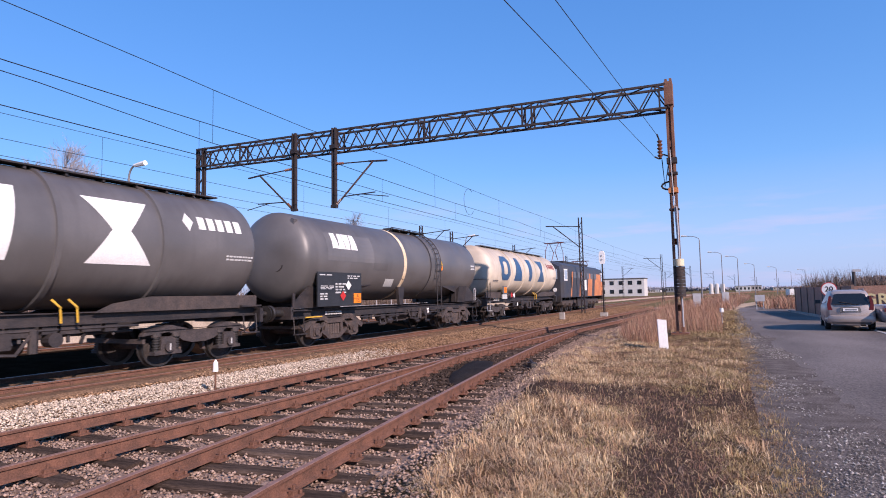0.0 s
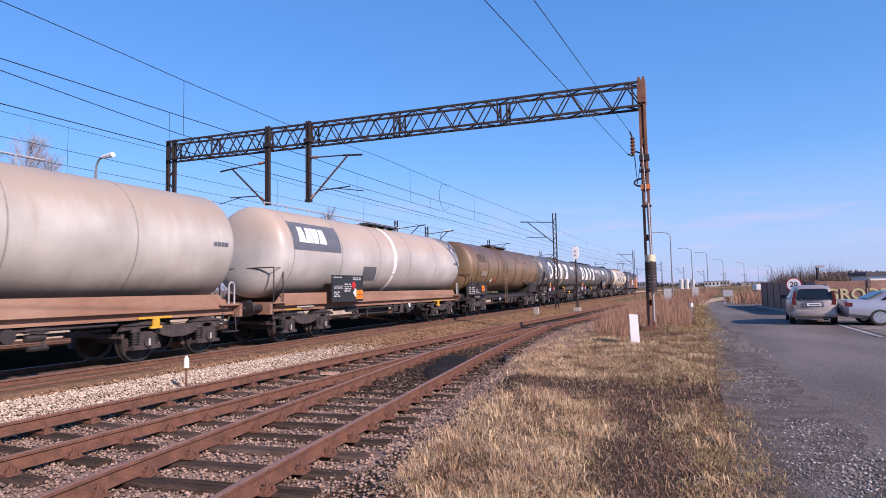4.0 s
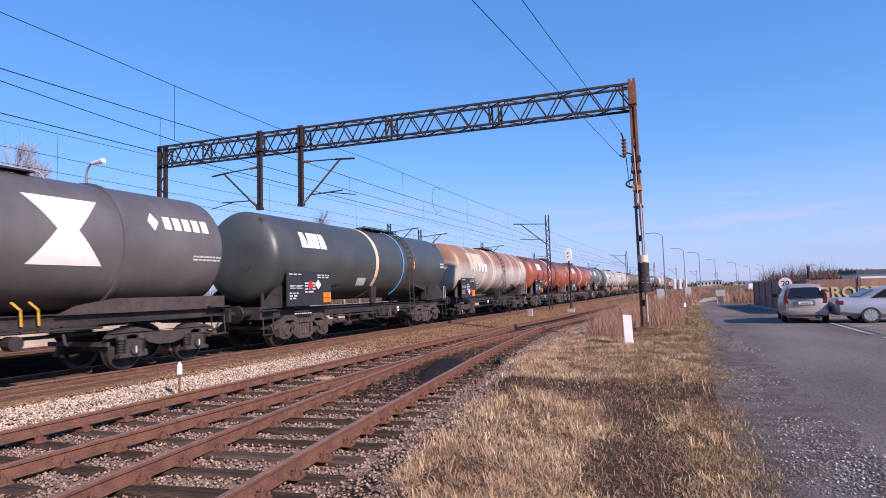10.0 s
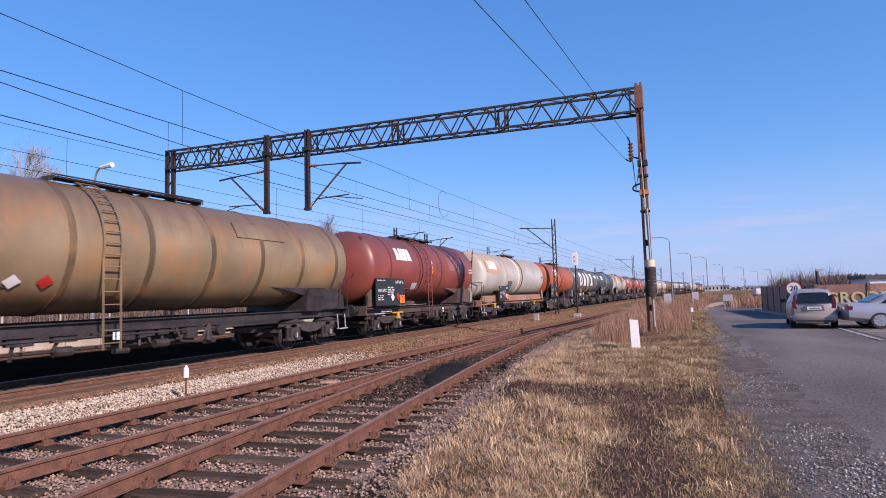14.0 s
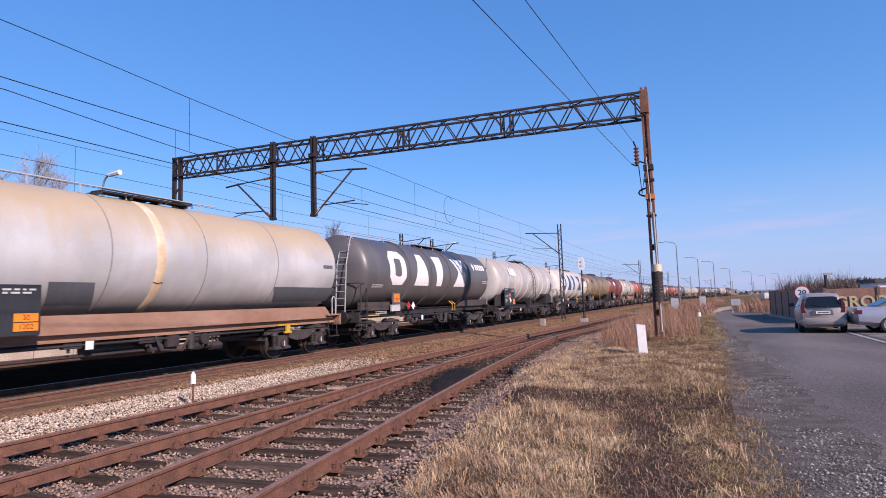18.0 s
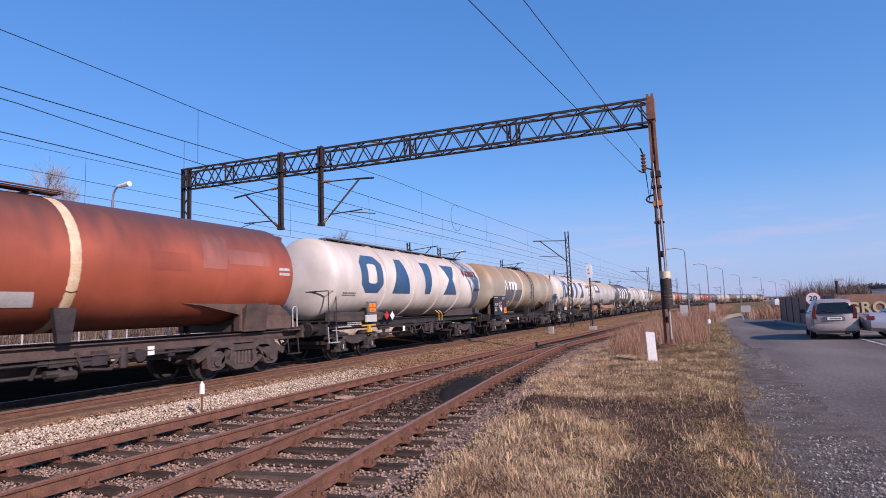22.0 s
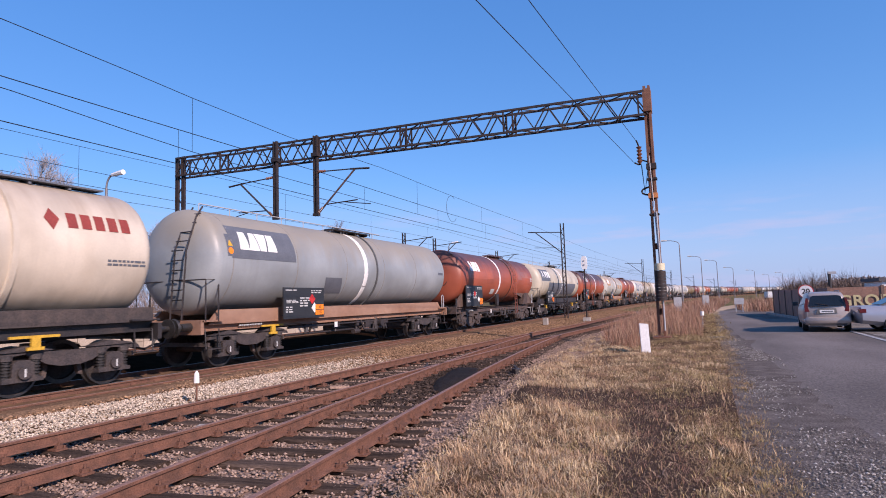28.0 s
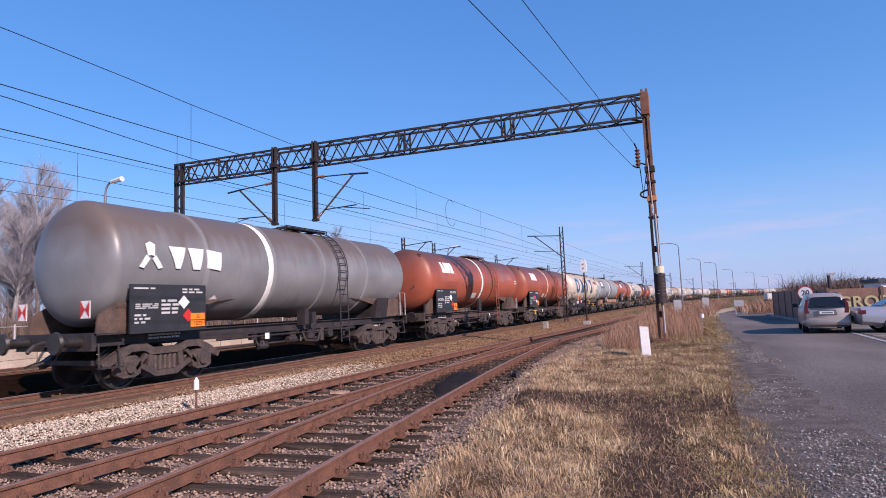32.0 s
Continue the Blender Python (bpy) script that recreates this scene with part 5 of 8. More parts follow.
def make_wagon(front, rear, kind, paint, opts, seed, over):
    """A bogie tank wagon. front, rear: bogie pivots along the track at the start."""
    rng = random.Random(seed)
    d = front - rear
    half = d / 2 + over
    words = {"plain": "smooth", "letters": "big-emblem ribbed", "skirt": "skirted", "banded": "many-ribbed", "strap": "strapped"}[kind]
    w = thing("tank_wagon", f"{COLOUR_WORDS[paint]} {words} bogie tank wagon on the main line", "tank wagon", group="train wagons")
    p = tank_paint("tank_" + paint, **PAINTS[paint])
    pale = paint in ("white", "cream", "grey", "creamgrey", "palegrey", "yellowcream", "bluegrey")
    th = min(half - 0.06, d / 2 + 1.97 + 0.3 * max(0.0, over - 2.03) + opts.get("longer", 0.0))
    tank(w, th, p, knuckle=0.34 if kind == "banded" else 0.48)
    add_bogie(w, d / 2, opts.get("bogie", "beam"))
    add_bogie(w, -d / 2, opts.get("bogie", "beam"))
    frame = SKIRT if kind == "skirt" and not opts.get("darkframe") else mat("dusty_brown_frame", (0.062, 0.044, 0.038), 0.7, var=0.3, col2=(0.095, 0.062, 0.05)) if kind == "plain" and "red" in paint else BLACK
    underframe(w, d, half, "skirt" if kind == "skirt" else "deck" if kind == "letters" else "saddle", rng, frame, {"letters": mat("dusty_deck_steel", (0.045, 0.036, 0.033), 0.7, var=0.3, col2=(0.075, 0.055, 0.046)), ("plain" if "red" in paint else "strap"): mat("brown_saddle_steel", (0.12, 0.075, 0.055), 0.75, var=0.25, col2=(0.075, 0.05, 0.04))}.get(kind) if paint != "palegrey" else None)
    if kind == "plain":
        ly = opts.get("ladder", 2.15)
        walkway(w, ly - 2.5 if ly > 1 else ly - 1.6, ly + 0.3 if ly > 1 else ly + 2.2, p if paint == "red" else BLACK)
        ladder(w, ly, 0.62, R_TANK, BLACK if paint in ("dark", "green") else p)
        g = Geo()
        g.tube([((R_TANK + 0.03) * math.cos(radians(a)), ly - 0.62, Z_TANK + (R_TANK + 0.03) * math.sin(radians(a))) for a in range(-62, 82, 9)], 0.02, 6)
        part("vent_pipe", g, HOSEBLUE if paint == "green" else BLACK, w, "light blue hose" if paint == "green" else "")
        if opts.get("stripe", True):
            sy = opts.get("stripe_y", -0.6)
            ring(w, sy, 0.24, 0.006, CREAM if rng.random() < 0.4 else WHITE, "stripe", label="pale painted band round the tank")
            part("stripe_foot", Geo().prism([(sy - 0.3, 1.84), (sy + 0.16, 1.84), (sy + 0.06, 1.16), (sy - 0.2, 1.16)], 1.12, 1.24), BLACK, w)
            part("stripe_chevron", curved([((0, 0.35), (0.5, 0.0), (0.5, 0.22), (0, 0.57)), ((0.5, 0.0), (1, 0.35), (1, 0.57), (0.5, 0.22))], sy - 0.12, -27, 0.24, 0.1, R_TANK + 0.010), BLACK, w)
        emblem(w, SLANTS, opts.get("logo", -d / 2 - 0.52), 12, 1.42, 0.56, R_TANK + 0.007, WHITE, "white painted emblem block")
        placard(w, opts.get("panel", -d / 2 - 0.12), rng)
        part("flow_label", curved([((0.12, 0), (1, 0), (0.88, 1), (0, 1))], opts.get("stripe_y", -0.6) - 1.3, -40, 0.7, 0.34, R_TANK + 0.006), GREYBAR, w)
        part("end_stencil", curved(bars(rng, 4.0, 2, 0, 0, 1, 1), th - 1.0, -3, 0.45, 0.28, R_TANK + 0.006), GREYBAR, w)
        my = ly + 0.34
        part("warning_triangle", curved([((0, 0), (1, 0), (0.5, 1), (0.5, 1))], my, 1, 0.2, 0.2, R_TANK + 0.008), YELLOW, w, "yellow warning triangle")
        part("warning_disc", curved([((0.3, 0), (0.7, 0), (1, 0.35), (0, 0.35)), ((0, 0.35), (1, 0.35), (1, 0.65), (0, 0.65)), ((0, 0.65), (1, 0.65), (0.7, 1), (0.3, 1))], my, -8, 0.2, 0.2, R_TANK + 0.008), ORANGE, w, "orange warning disc")
        if paint in ("red", "redbrown"):
            part("warning_plate", curved([((0, 0), (1, 0), (0.5, 1), (0.5, 1))], my, 10, 0.2, 0.2, R_TANK + 0.008), GREYBAR, w, "pale warning mark")
        for x in (-1.22, 1.22):
            part("grip", Geo().tube([(x, half - 0.42, 1.2), (x, half - 0.42, 1.72), (x, half - 0.36, 1.8), (x, half - 0.28, 1.8), (x, half - 0.22, 1.72), (x, half - 0.22, 1.2)], 0.022, 6), PALEGREY, w)
            part("lamp_bracket", Geo().box((x, -half + 0.1, 1.42), (0.05, 0.10, 0.42)), BLACK, w)
        if opts.get("patches", 2):
            light = tank_paint("fresh_" + paint, **{**PAINTS[paint], "col": tuple(min(1, c * 1.12 + 0.008) for c in PAINTS[paint]["col"])})
            dull = tank_paint("dull_" + paint, **{**PAINTS[paint], "col": tuple(c * 0.86 for c in PAINTS[paint]["col"])})
            ye, sy = opts.get("logo", -d / 2 - 0.52), opts.get("stripe_y", -0.6)
            if rng.random() < 0.6:
                part("paint_patch", curved([rect(0, 0, 1, 1)], ye - 0.25, -4, rng.uniform(2.6, 3.8), rng.uniform(0.9, 1.15), R_TANK + 0.004), light, w, "fresher repainted area round the emblem")
            part("paint_patch", curved([rect(0, 0, 1, 1)], ye + 2.4, -14, rng.uniform(0.9, 1.5), rng.uniform(0.25, 0.4), R_TANK + 0.005), dull, w, "dull repainted patch on the shell")
            part("paint_patch", curved([rect(0, 0, 1, 1)], th - 5.2, -4, rng.uniform(0.8, 1.1), rng.uniform(0.4, 0.5), R_TANK + 0.004), dull, w, "dull repainted patch on the shell")
            if "red" in paint:
                pale = tank_paint("faded_" + paint, **{**PAINTS[paint], "col": tuple(c * 0.85 + 0.055 for c in PAINTS[paint]["col"])})
                part("paint_patch", curved([((0, 0), (0.8, 0), (1, 1), (0.1, 1))], th - 3.75, 0, 0.95, 0.95, R_TANK + 0.005), pale, w, "paler faded patch on the shell")
                part("paint_patch", curved([rect(0, 0, 1, 1)], th - 2.9, 6, 1.5, 0.40, R_TANK + 0.004), pale, w, "paler faded patch on the shell")
        for sy in (-1, 1):
            g = Geo()
            g.tube([(0.35 + 0.3 * math.cos(a), sy * (th - 0.06), 2.55 + 0.26 * math.sin(a)) for a in np.linspace(3.3, 6.1, 8)], 0.03, 6)
            part("end_handle", g, BLACK, w)
            part("end_bracket", Geo().prism([(0.7, 3.62), (0.86, 3.55), (0.9, 3.9), (0.78, 3.95)], sy * (th - 0.42), sy * (th - 0.27), 'y'), p, w)
        if opts.get("ribs"):
            for y in (-4.0, -1.35, 1.06, 3.94):
                ring(w, y, 0.10, 0.03, tank_paint("band_" + paint, **{**PAINTS[paint], "col": tuple(c * 0.6 for c in PAINTS[paint]["col"])}))
    elif kind == "letters":
        second = opts.get("series") == 2
        for y in ((-3.30, -0.95, 1.42, 3.72) if second else (-3.15, -1.02, 1.06, 3.62)):
            ring(w, y, 0.13, 0.05, p)
        ink = BLUE if opts.get("ink") == "blue" else WHITE
        spans = ((-5.05, -3.55), (-2.86, -1.25), (-0.28, 0.90), (1.95, 3.42)) if second else ((-4.88, -3.50), (-2.76, -1.20), (-0.78, 0.50), (1.58, 3.12))
        for shape, (y0, y1) in zip((OCTAGON, WEDGE, PILLAR, HOURGLASS), spans):
            part("painted_shape", curved(shape, y0, -21, y1 - y0, 1.45, R_TANK + 0.007, 9), ink, w, "big blue painted emblem shape" if ink is BLUE else "big white painted emblem shape")
        if opts.get("stripe", ink is WHITE):
            ring(w, opts.get("stripe_y", 0.66), 0.22, 0.006, CREAM, "stripe", label="pale painted band round the tank")
        sub_q = placed([((0.5, 0), (1, 0.5), (0.5, 1), (0, 0.5))], 0.0, 0.16) + [rect(0.24 + 0.155 * i, 0.15, 0.35 + 0.155 * i, 0.85) for i in range(5)]
        part("sub_emblem", curved(sub_q, th - 2.6, 14, 1.85, 0.48, R_TANK + 0.007), mat("dull_red_emblem", (0.27, 0.045, 0.03), 0.55, var=0.15) if ink is BLUE else WHITE, w, "small painted operator emblem")
        part("end_stencil", curved(bars(rng, 1.2, 2, 0, 0, 1, 1), th - 1.35, -12, 0.9, 0.16, R_TANK + 0.007), GREYBAR if ink is WHITE else GREYP, w)
        part("shell_stencil", curved(bars(rng, 1.2, 2, 0, 0, 1, 1), -th + 0.75, -26, 0.8, 0.16, R_TANK + 0.007), GREYBAR if ink is WHITE else GREYP, w)
        walkway(w, -th + 0.9 if second else -1.1, th - 0.9 if second else 2.2, BLACK if paint == "dark" else GREYP, rails=False, rise=-0.08)
        y = -4.25
        part("plate_holder", Geo().box((1.30, y, 1.72), (0.05, 0.62, 0.44)), GREYP, w)
        part("plate_box", Geo().box((1.26, y, 1.34), (0.06, 0.72, 0.26)), GREYBAR, w)
        orange_plate(w, 1.335, y, 1.72)
        part("red_label", diamond(1.34, y + 1.0, 1.42, 0.17), REDP, w, "red diamond hazard label")
        part("white_label", diamond(1.34, y + 1.42, 1.40, 0.17), WHITE, w, "white diamond hazard label")
        g = Geo()
        for s in (0, 0.32):
            g.tube([(1.1, 1.5 + s, 1.55), (1.25, 1.58 + s, 1.4), (1.22, 1.62 + s, 1.1)], 0.025, 6)
        part("hose", g, YELLOW, w, "short yellow hoses")
        if opts.get("endladder", True):
            end_ladder(w, -th, -1, PALEGREY if paint == "dark" else BLACK)
            g = Geo()
            g.tube([(0.55, -th + 0.35, Z_TANK + R_TANK - 0.1), (0.55, -th + 0.45, Z_TANK + R_TANK + 0.02), (0.55, 2.3, Z_TANK + R_TANK + 0.02), (0.55, 2.4, Z_TANK + R_TANK - 0.1)], 0.02, 6)
            for k in range(7):
                g.cyl((0.55, -th + 0.6 + k * 1.2, Z_TANK + R_TANK - 0.14), (0.55, -th + 0.6 + k * 1.2, Z_TANK + R_TANK + 0.02), 0.016, 5)
            part("top_handrail", g, PALEGREY, w)
        end_rail(w, -half + 0.1, 1, BLACK, 1.1)
        part("deck_stencil", flat(bars(rng, 0.7, 2, 0, 0, 1, 1), 1.085, -half + 0.9, 1.32, 1.3, 0.16), GREYBAR, w)
    elif kind == "skirt":
        for y in (-6.5, -3.86, -1.2, 1.36, 4.02):
            ring(w, y, 0.035, 0.006, mat("dark_weld_seam", (0.27, 0.25, 0.225), 0.7, var=0.2))
        ring(w, 0.03, 0.26, 0.007, WHITE if paint != "yellowcream" else CREAM, "stripe", label="pale painted band round the tank")
        if opts.get("hoop", True):
            ring(w, 0.78, 0.07, 0.05, mat("grey_hoop", (0.10, 0.10, 0.10), 0.5), "hoop")
        pm = {"grey": GREYP, "rust": RUSTPANEL, "mixed": mat("half_rusted_panel", (0.36, 0.35, 0.35), 0.7, var=0.2, scale=0.9, col2=(0.50, 0.27, 0.11))}[opts.get("panelcol", "grey")]
        part("emblem_panel", curved([rect(0, 0, 1, 1)], -6.55, 2, 2.6, 0.98, R_TANK + 0.006), pm, w, "painted panel behind the emblem")
        if opts.get("tre"):
            part("emblem", curved(TREFOIL, -6.2, 12, 0.6, 0.6, R_TANK + 0.010), WHITE, w, "white trefoil emblem")
        emblem(w, BLOCKS if opts.get("tre") else SLANTS, (-5.4 if opts.get("tre") else -6.26), 12, 1.5, 0.54, R_TANK + 0.010, WHITE, "white painted emblem block")
        if opts.get("tre"):
            part("grey_patch", curved([((0.0, 0), (0.965, 0), (1.0, 1), (0.0, 1))], -4.4, -44, 9.8, 1.05, R_TANK + 0.006), GREYP, w, "dark grey painted area")
        else:
            part("grey_patch", curved([((0.12, 0), (1, 0), (0.85, 1), (0, 1))], -2.4, -50 if paint == "yellowcream" else -38, 1.1, 0.58, R_TANK + 0.006), GREYP, w, "dark grey painted area")
        if paint == "yellowcream":
            part("grey_patch", curved([((0.1, 0), (1, 0), (1, 1), (0.0, 1))], th - 3.3, -50, 3.0, 0.55, R_TANK + 0.006), GREYP, w, "dark grey painted area")
        part("stripe_chevron", curved([((0, 0.35), (0.5, 0.0), (0.5, 0.22), (0, 0.57)), ((0.5, 0.0), (1, 0.35), (1, 0.57), (0.5, 0.22))], -0.1, -27, 0.26, 0.1, R_TANK + 0.011), BLACK, w)
        if opts.get("patch2"):
            part("rust_patch", curved([rect(0, 0, 1, 1)], th - 5.3, -11, 1.25, 0.52, R_TANK + 0.006), RUSTPANEL, w)
            part("rust_patch", curved([rect(0, 0, 1, 1)], th - 3.3, -12, 1.9, 0.5, R_TANK + 0.006), RUSTPANEL, w)
        placard(w, opts.get("panel", -3.62), rng, 1.95, 1.14, 2.06, 1.45)
        if opts.get("endladder", True):
            end_ladder(w, -th, -1, BLACK)
            part("end_plate", curved([rect(0, 0, 1, 1)], -th + 0.62, 4, 0.24, 0.62, R_TANK + 0.004), GREYP, w)
            part("warning_triangle", curved([((0, 0), (1, 0), (0.5, 1), (0.5, 1))], -th + 0.65, 15, 0.18, 0.18, R_TANK + 0.008), YELLOW, w, "yellow warning triangle")
            part("warning_disc", curved([((0.3, 0), (0.7, 0), (1, 0.35), (0, 0.35)), ((0, 0.35), (1, 0.35), (1, 0.65), (0, 0.65)), ((0, 0.65), (1, 0.65), (0.7, 1), (0.3, 1))], -th + 0.65, 6, 0.18, 0.18, R_TANK + 0.008), ORANGE, w, "orange warning disc")
        g = Geo()
        z = Z_TANK + R_TANK
        g.tube([(0.5, -th + 0.5, z + 0.12), (0.5, th * 0.35, z + 0.12)], 0.018, 5)
        for y in np.arange(-th + 0.5, th * 0.36, 1.1):
            g.cyl((0.5, y, z - 0.08), (0.5, y, z + 0.12), 0.015, 5)
        part("top_handrail", g, PALEGREY, w)
        walkway(w, -0.9, 1.6, BLACK)
        end_rail(w, -half + 0.1, 1, BLACK, 1.05)
        for x in (-1.22, 1.22):
            part("grip", Geo().tube([(x, half - 0.42, 1.2), (x, half - 0.42, 1.72), (x, half - 0.36, 1.8), (x, half - 0.28, 1.8), (x, half - 0.22, 1.72), (x, half - 0.22, 1.2)], 0.022, 6), PALEGREY, w)
        part("end_stencil", curved(bars(rng, 2.0, 1, 0, 0, 1, 1), th - 1.1, -2, 0.5, 0.2, R_TANK + 0.008), GREYP, w)
    elif kind == "banded":
        for i in range(8):
            ring(w, -th + 1.1 + (2 * th - 2.0) * i / 7, 0.16, 0.022, tank_paint("band_" + paint, **{**PAINTS[paint], "col": tuple(c * 0.42 for c in PAINTS[paint]["col"]), "soot_amt": 0.5}))
        ladder(w, opts.get("ladder", -1.47), 0.6, R_TANK, p)
        walkway(w, -2.6, 1.4, BLACK)
        emblem(w, SLANTS, -6.1, 12, 1.33, 0.46, R_TANK + 0.03, mat("faded_emblem", (0.12, 0.085, 0.06), 0.6), "faded dark emblem block")
        part("white_sheet", curved([rect(0, 0, 1, 1)], -th + 1.7, -22, 0.9, 0.3, R_TANK + 0.03), mat("dusty_sheet", (0.26, 0.22, 0.18), 0.7), w)
        part("red_label", curved([((0.5, 0), (1, 0.5), (0.5, 1), (0, 0.5))], -th + 4.2, -39, 0.34, 0.32, R_TANK + 0.03), REDP, w, "red diamond hazard label")
        part("white_label", curved([((0.5, 0), (1, 0.5), (0.5, 1), (0, 0.5))], -th + 3.6, -39, 0.34, 0.32, R_TANK + 0.03), WHITE, w, "white diamond hazard label")
        g = Geo()
        g.box((1.2, -d / 2 - 0.4, 1.42), (0.05, 3.3, 0.52))
        part("data_board", g, BLACK, w)
        part("stencil", flat(bars(rng, 0.4, 4, 0, 0, 1, 1), 1.228, -7.4, 1.24, 1.0, 0.4), GREYBAR, w)
        part("stencil", flat(bars(rng, 0.3, 2, 0, 0, 1, 1), 1.228, -6.2, 1.28, 0.7, 0.26), GREYBAR, w)
        part("plate_bracket", Geo().box((1.24, -5.2, 1.5), (0.06, 0.3, 0.1)), BLACK, w)
        orange_plate(w, 1.285, -5.2, 1.52)
        part("side_plate", curved([rect(0, 0, 1, 1)], 1.9, 20, 2.0, 0.5, R_TANK + 0.03), p, w)
        end_rail(w, -half + 0.1, 1, BLACK, 1.1)
        end_rail(w, half - 0.5, 1, BLACK, 1.0)
    elif kind == "strap":
        for y in opts.get("straps", (-4.8, -2.9, -0.85, 1.05, 3.0, 4.92)):
            ring(w, y, 0.14, 0.035, tank_paint("strap_" + paint, **{**PAINTS[paint], "col": tuple(min(1, c * 1.2) for c in PAINTS[paint]["col"]), "soot_amt": PAINTS[paint]["soot_amt"] * 0.5, "rust": 0.0}))
        ring(w, opts.get("stripe_y", -1.2), 0.26, 0.008, WHITE if paint not in ("beige", "palebeige") else CREAM, "stripe", label="pale painted band round the tank")
        ladder(w, opts.get("ladder", 0.75), 0.45, R_TANK, BLACK, 0.46)
        walkway(w, opts.get("ladder", 0.75) - 1.9, opts.get("ladder", 0.75) + 0.3, BLACK)
        if opts.get("emblem", "tre") == "tre":
            part("emblem", curved(TREFOIL, -4.95 + opts.get("shift", 0), -7, 0.62, 0.62, R_TANK + 0.04), WHITE, w, "white trefoil emblem")
            emblem(w, BLOCKS, -4.15 + opts.get("shift", 0), -6, 1.6, 0.52, R_TANK + 0.04, WHITE, "white painted emblem block")
        else:
            emblem(w, SLANTS, -4.83, 12, 1.38, 0.5, R_TANK + 0.04, WHITE, "white painted emblem block")
        if paint == "beige":
            part("cream_patch", curved([rect(0, 0, 1, 1)], -5.35, -2, 2.3, 1.05, R_TANK + 0.006), mat("cream_patch_paint", (0.56, 0.46, 0.33), 0.5, var=0.08), w, "cream repainted square")
            part("cream_patch", curved([rect(0, 0, 1, 1)], th - 1.75, 0, 1.0, 0.85, R_TANK + 0.006), mat("cream_patch_paint", (0.56, 0.46, 0.33), 0.5, var=0.08), w, "cream repainted square")
        if opts.get("endladder"):
            end_ladder(w, -th, -1, PALEGREY)
        if opts.get("darkpanel"):
            part("grey_patch", curved([rect(0, 0, 1, 1)], -4.6, -34, 3.15, 0.75, R_TANK + 0.006), GREYP, w, "dark painted lower band")
        placard(w, opts.get("panel", -5.87), rng, 2.06, 1.17, 2.24, 1.43)
        part("red_label", curved([((0.5, 0), (1, 0.5), (0.5, 1), (0, 0.5))], -4.2, -44, 0.36, 0.32, R_TANK + 0.008), REDP, w, "red diamond hazard label")
        part("white_label", curved([((0.5, 0), (1, 0.5), (0.5, 1), (0, 0.5))], -3.7, -45, 0.36, 0.32, R_TANK + 0.008), WHITE, w, "white diamond hazard label")
        g = Geo()
        g.box((1.2, 0.05, 1.35), (0.3, 0.2, 0.5))
        g.box((1.25, 0.45, 1.3), (0.16, 0.2, 0.36))
        part("valve_box", g, BLACK, w)
        end_rail(w, half - 0.5, 1, PALEGREY, 0.9)
    if opts.get("graffiti"):
        stroke = [((0.00, 0.1), (0.05, 0.1), (0.16, 0.9), (0.11, 0.9)), ((0.13, 0.84), (0.33, 0.84), (0.33, 0.93), (0.13, 0.93)), ((0.05, 0.42), (0.30, 0.48), (0.30, 0.56), (0.06, 0.50)), ((0.24, 0.1), (0.28, 0.1), (0.38, 0.9), (0.34, 0.9)), ((0.22, 0.12), (0.44, 0.06), (0.44, 0.15), (0.22, 0.21)), ((0.40, 0.85), (0.62, 0.9), (0.62, 0.98), (0.40, 0.93)), ((0.40, 0.5), (0.58, 0.46), (0.58, 0.55), (0.40, 0.59)), ((0.54, 0.08), (0.58, 0.08), (0.46, 0.9), (0.42, 0.9)), ((0.62, 0.2), (0.66, 0.2), (0.72, 0.88), (0.68, 0.88)), ((0.64, 0.2), (0.88, 0.26), (0.88, 0.34), (0.64, 0.28)), ((0.68, 0.52), (0.88, 0.56), (0.88, 0.64), (0.68, 0.60)), ((0.70, 0.82), (0.95, 0.88), (0.95, 0.96), (0.70, 0.90)), ((0.93, 0.4), (0.96, 0.4), (1.02, 0.8), (0.99, 0.8))]
        part("paint_patch", curved([rect(0, 0, 1, 1)], th - 3.1, 4, 2.3, 0.85, R_TANK + 0.004), tank_paint("patched_red", **{**PAINTS["red"], "col": (0.40, 0.125, 0.075), "soot_amt": 0.5}), w, "paler red repainted square")
        spray = mat("green_spray", (0.20, 0.26, 0.07), 0.6, var=0.45, scale=9, col2=(0.30, 0.14, 0.05))
        for q in stroke:
            part("scrawl", curved([q], d / 2 - 4.3, -24, 2.9, 0.55, R_TANK + 0.009), spray, w, "green spray scrawl")
        for k, (ch, dy, z, tilt) in enumerate((("R", -0.95, 2.10, -12), ("O", -0.48, 1.98, -8), ("S", -0.02, 1.70, -10), ("S", 0.40, 1.60, -8))):
            cu = bpy.data.curves.new("spray_letter", 'FONT')
            cu.body, cu.size, cu.offset = ch, 0.62, 0.010
            tmp = bpy.data.objects.new("spray_letter", cu)
            me = bpy.data.meshes.new_from_object(tmp)
            bpy.data.objects.remove(tmp)
            me.materials.append(WHITE)
            turn = Matrix(((0, 0, 1, 0), (1, 0, 0, 0), (0, 1, 0, 0), (0, 0, 0, 1)))
            lean = radians((28, 22, 9, 9)[k])
            x = (1.185, 1.175, 1.315, 1.295)[k]
            part("spray_letter", me, None, w, "white sprayed letter", at=Matrix.Translation((x, d / 2 - 0.15 + dy, z - 0.18)) @ Matrix.Rotation(lean, 4, 'Y') @ turn @ Matrix.Rotation(radians(tilt), 4, 'Z'))
    for ch in w.children_recursive:
        if "stencil" in ch.name:
            ch["kind"] = "stuff"
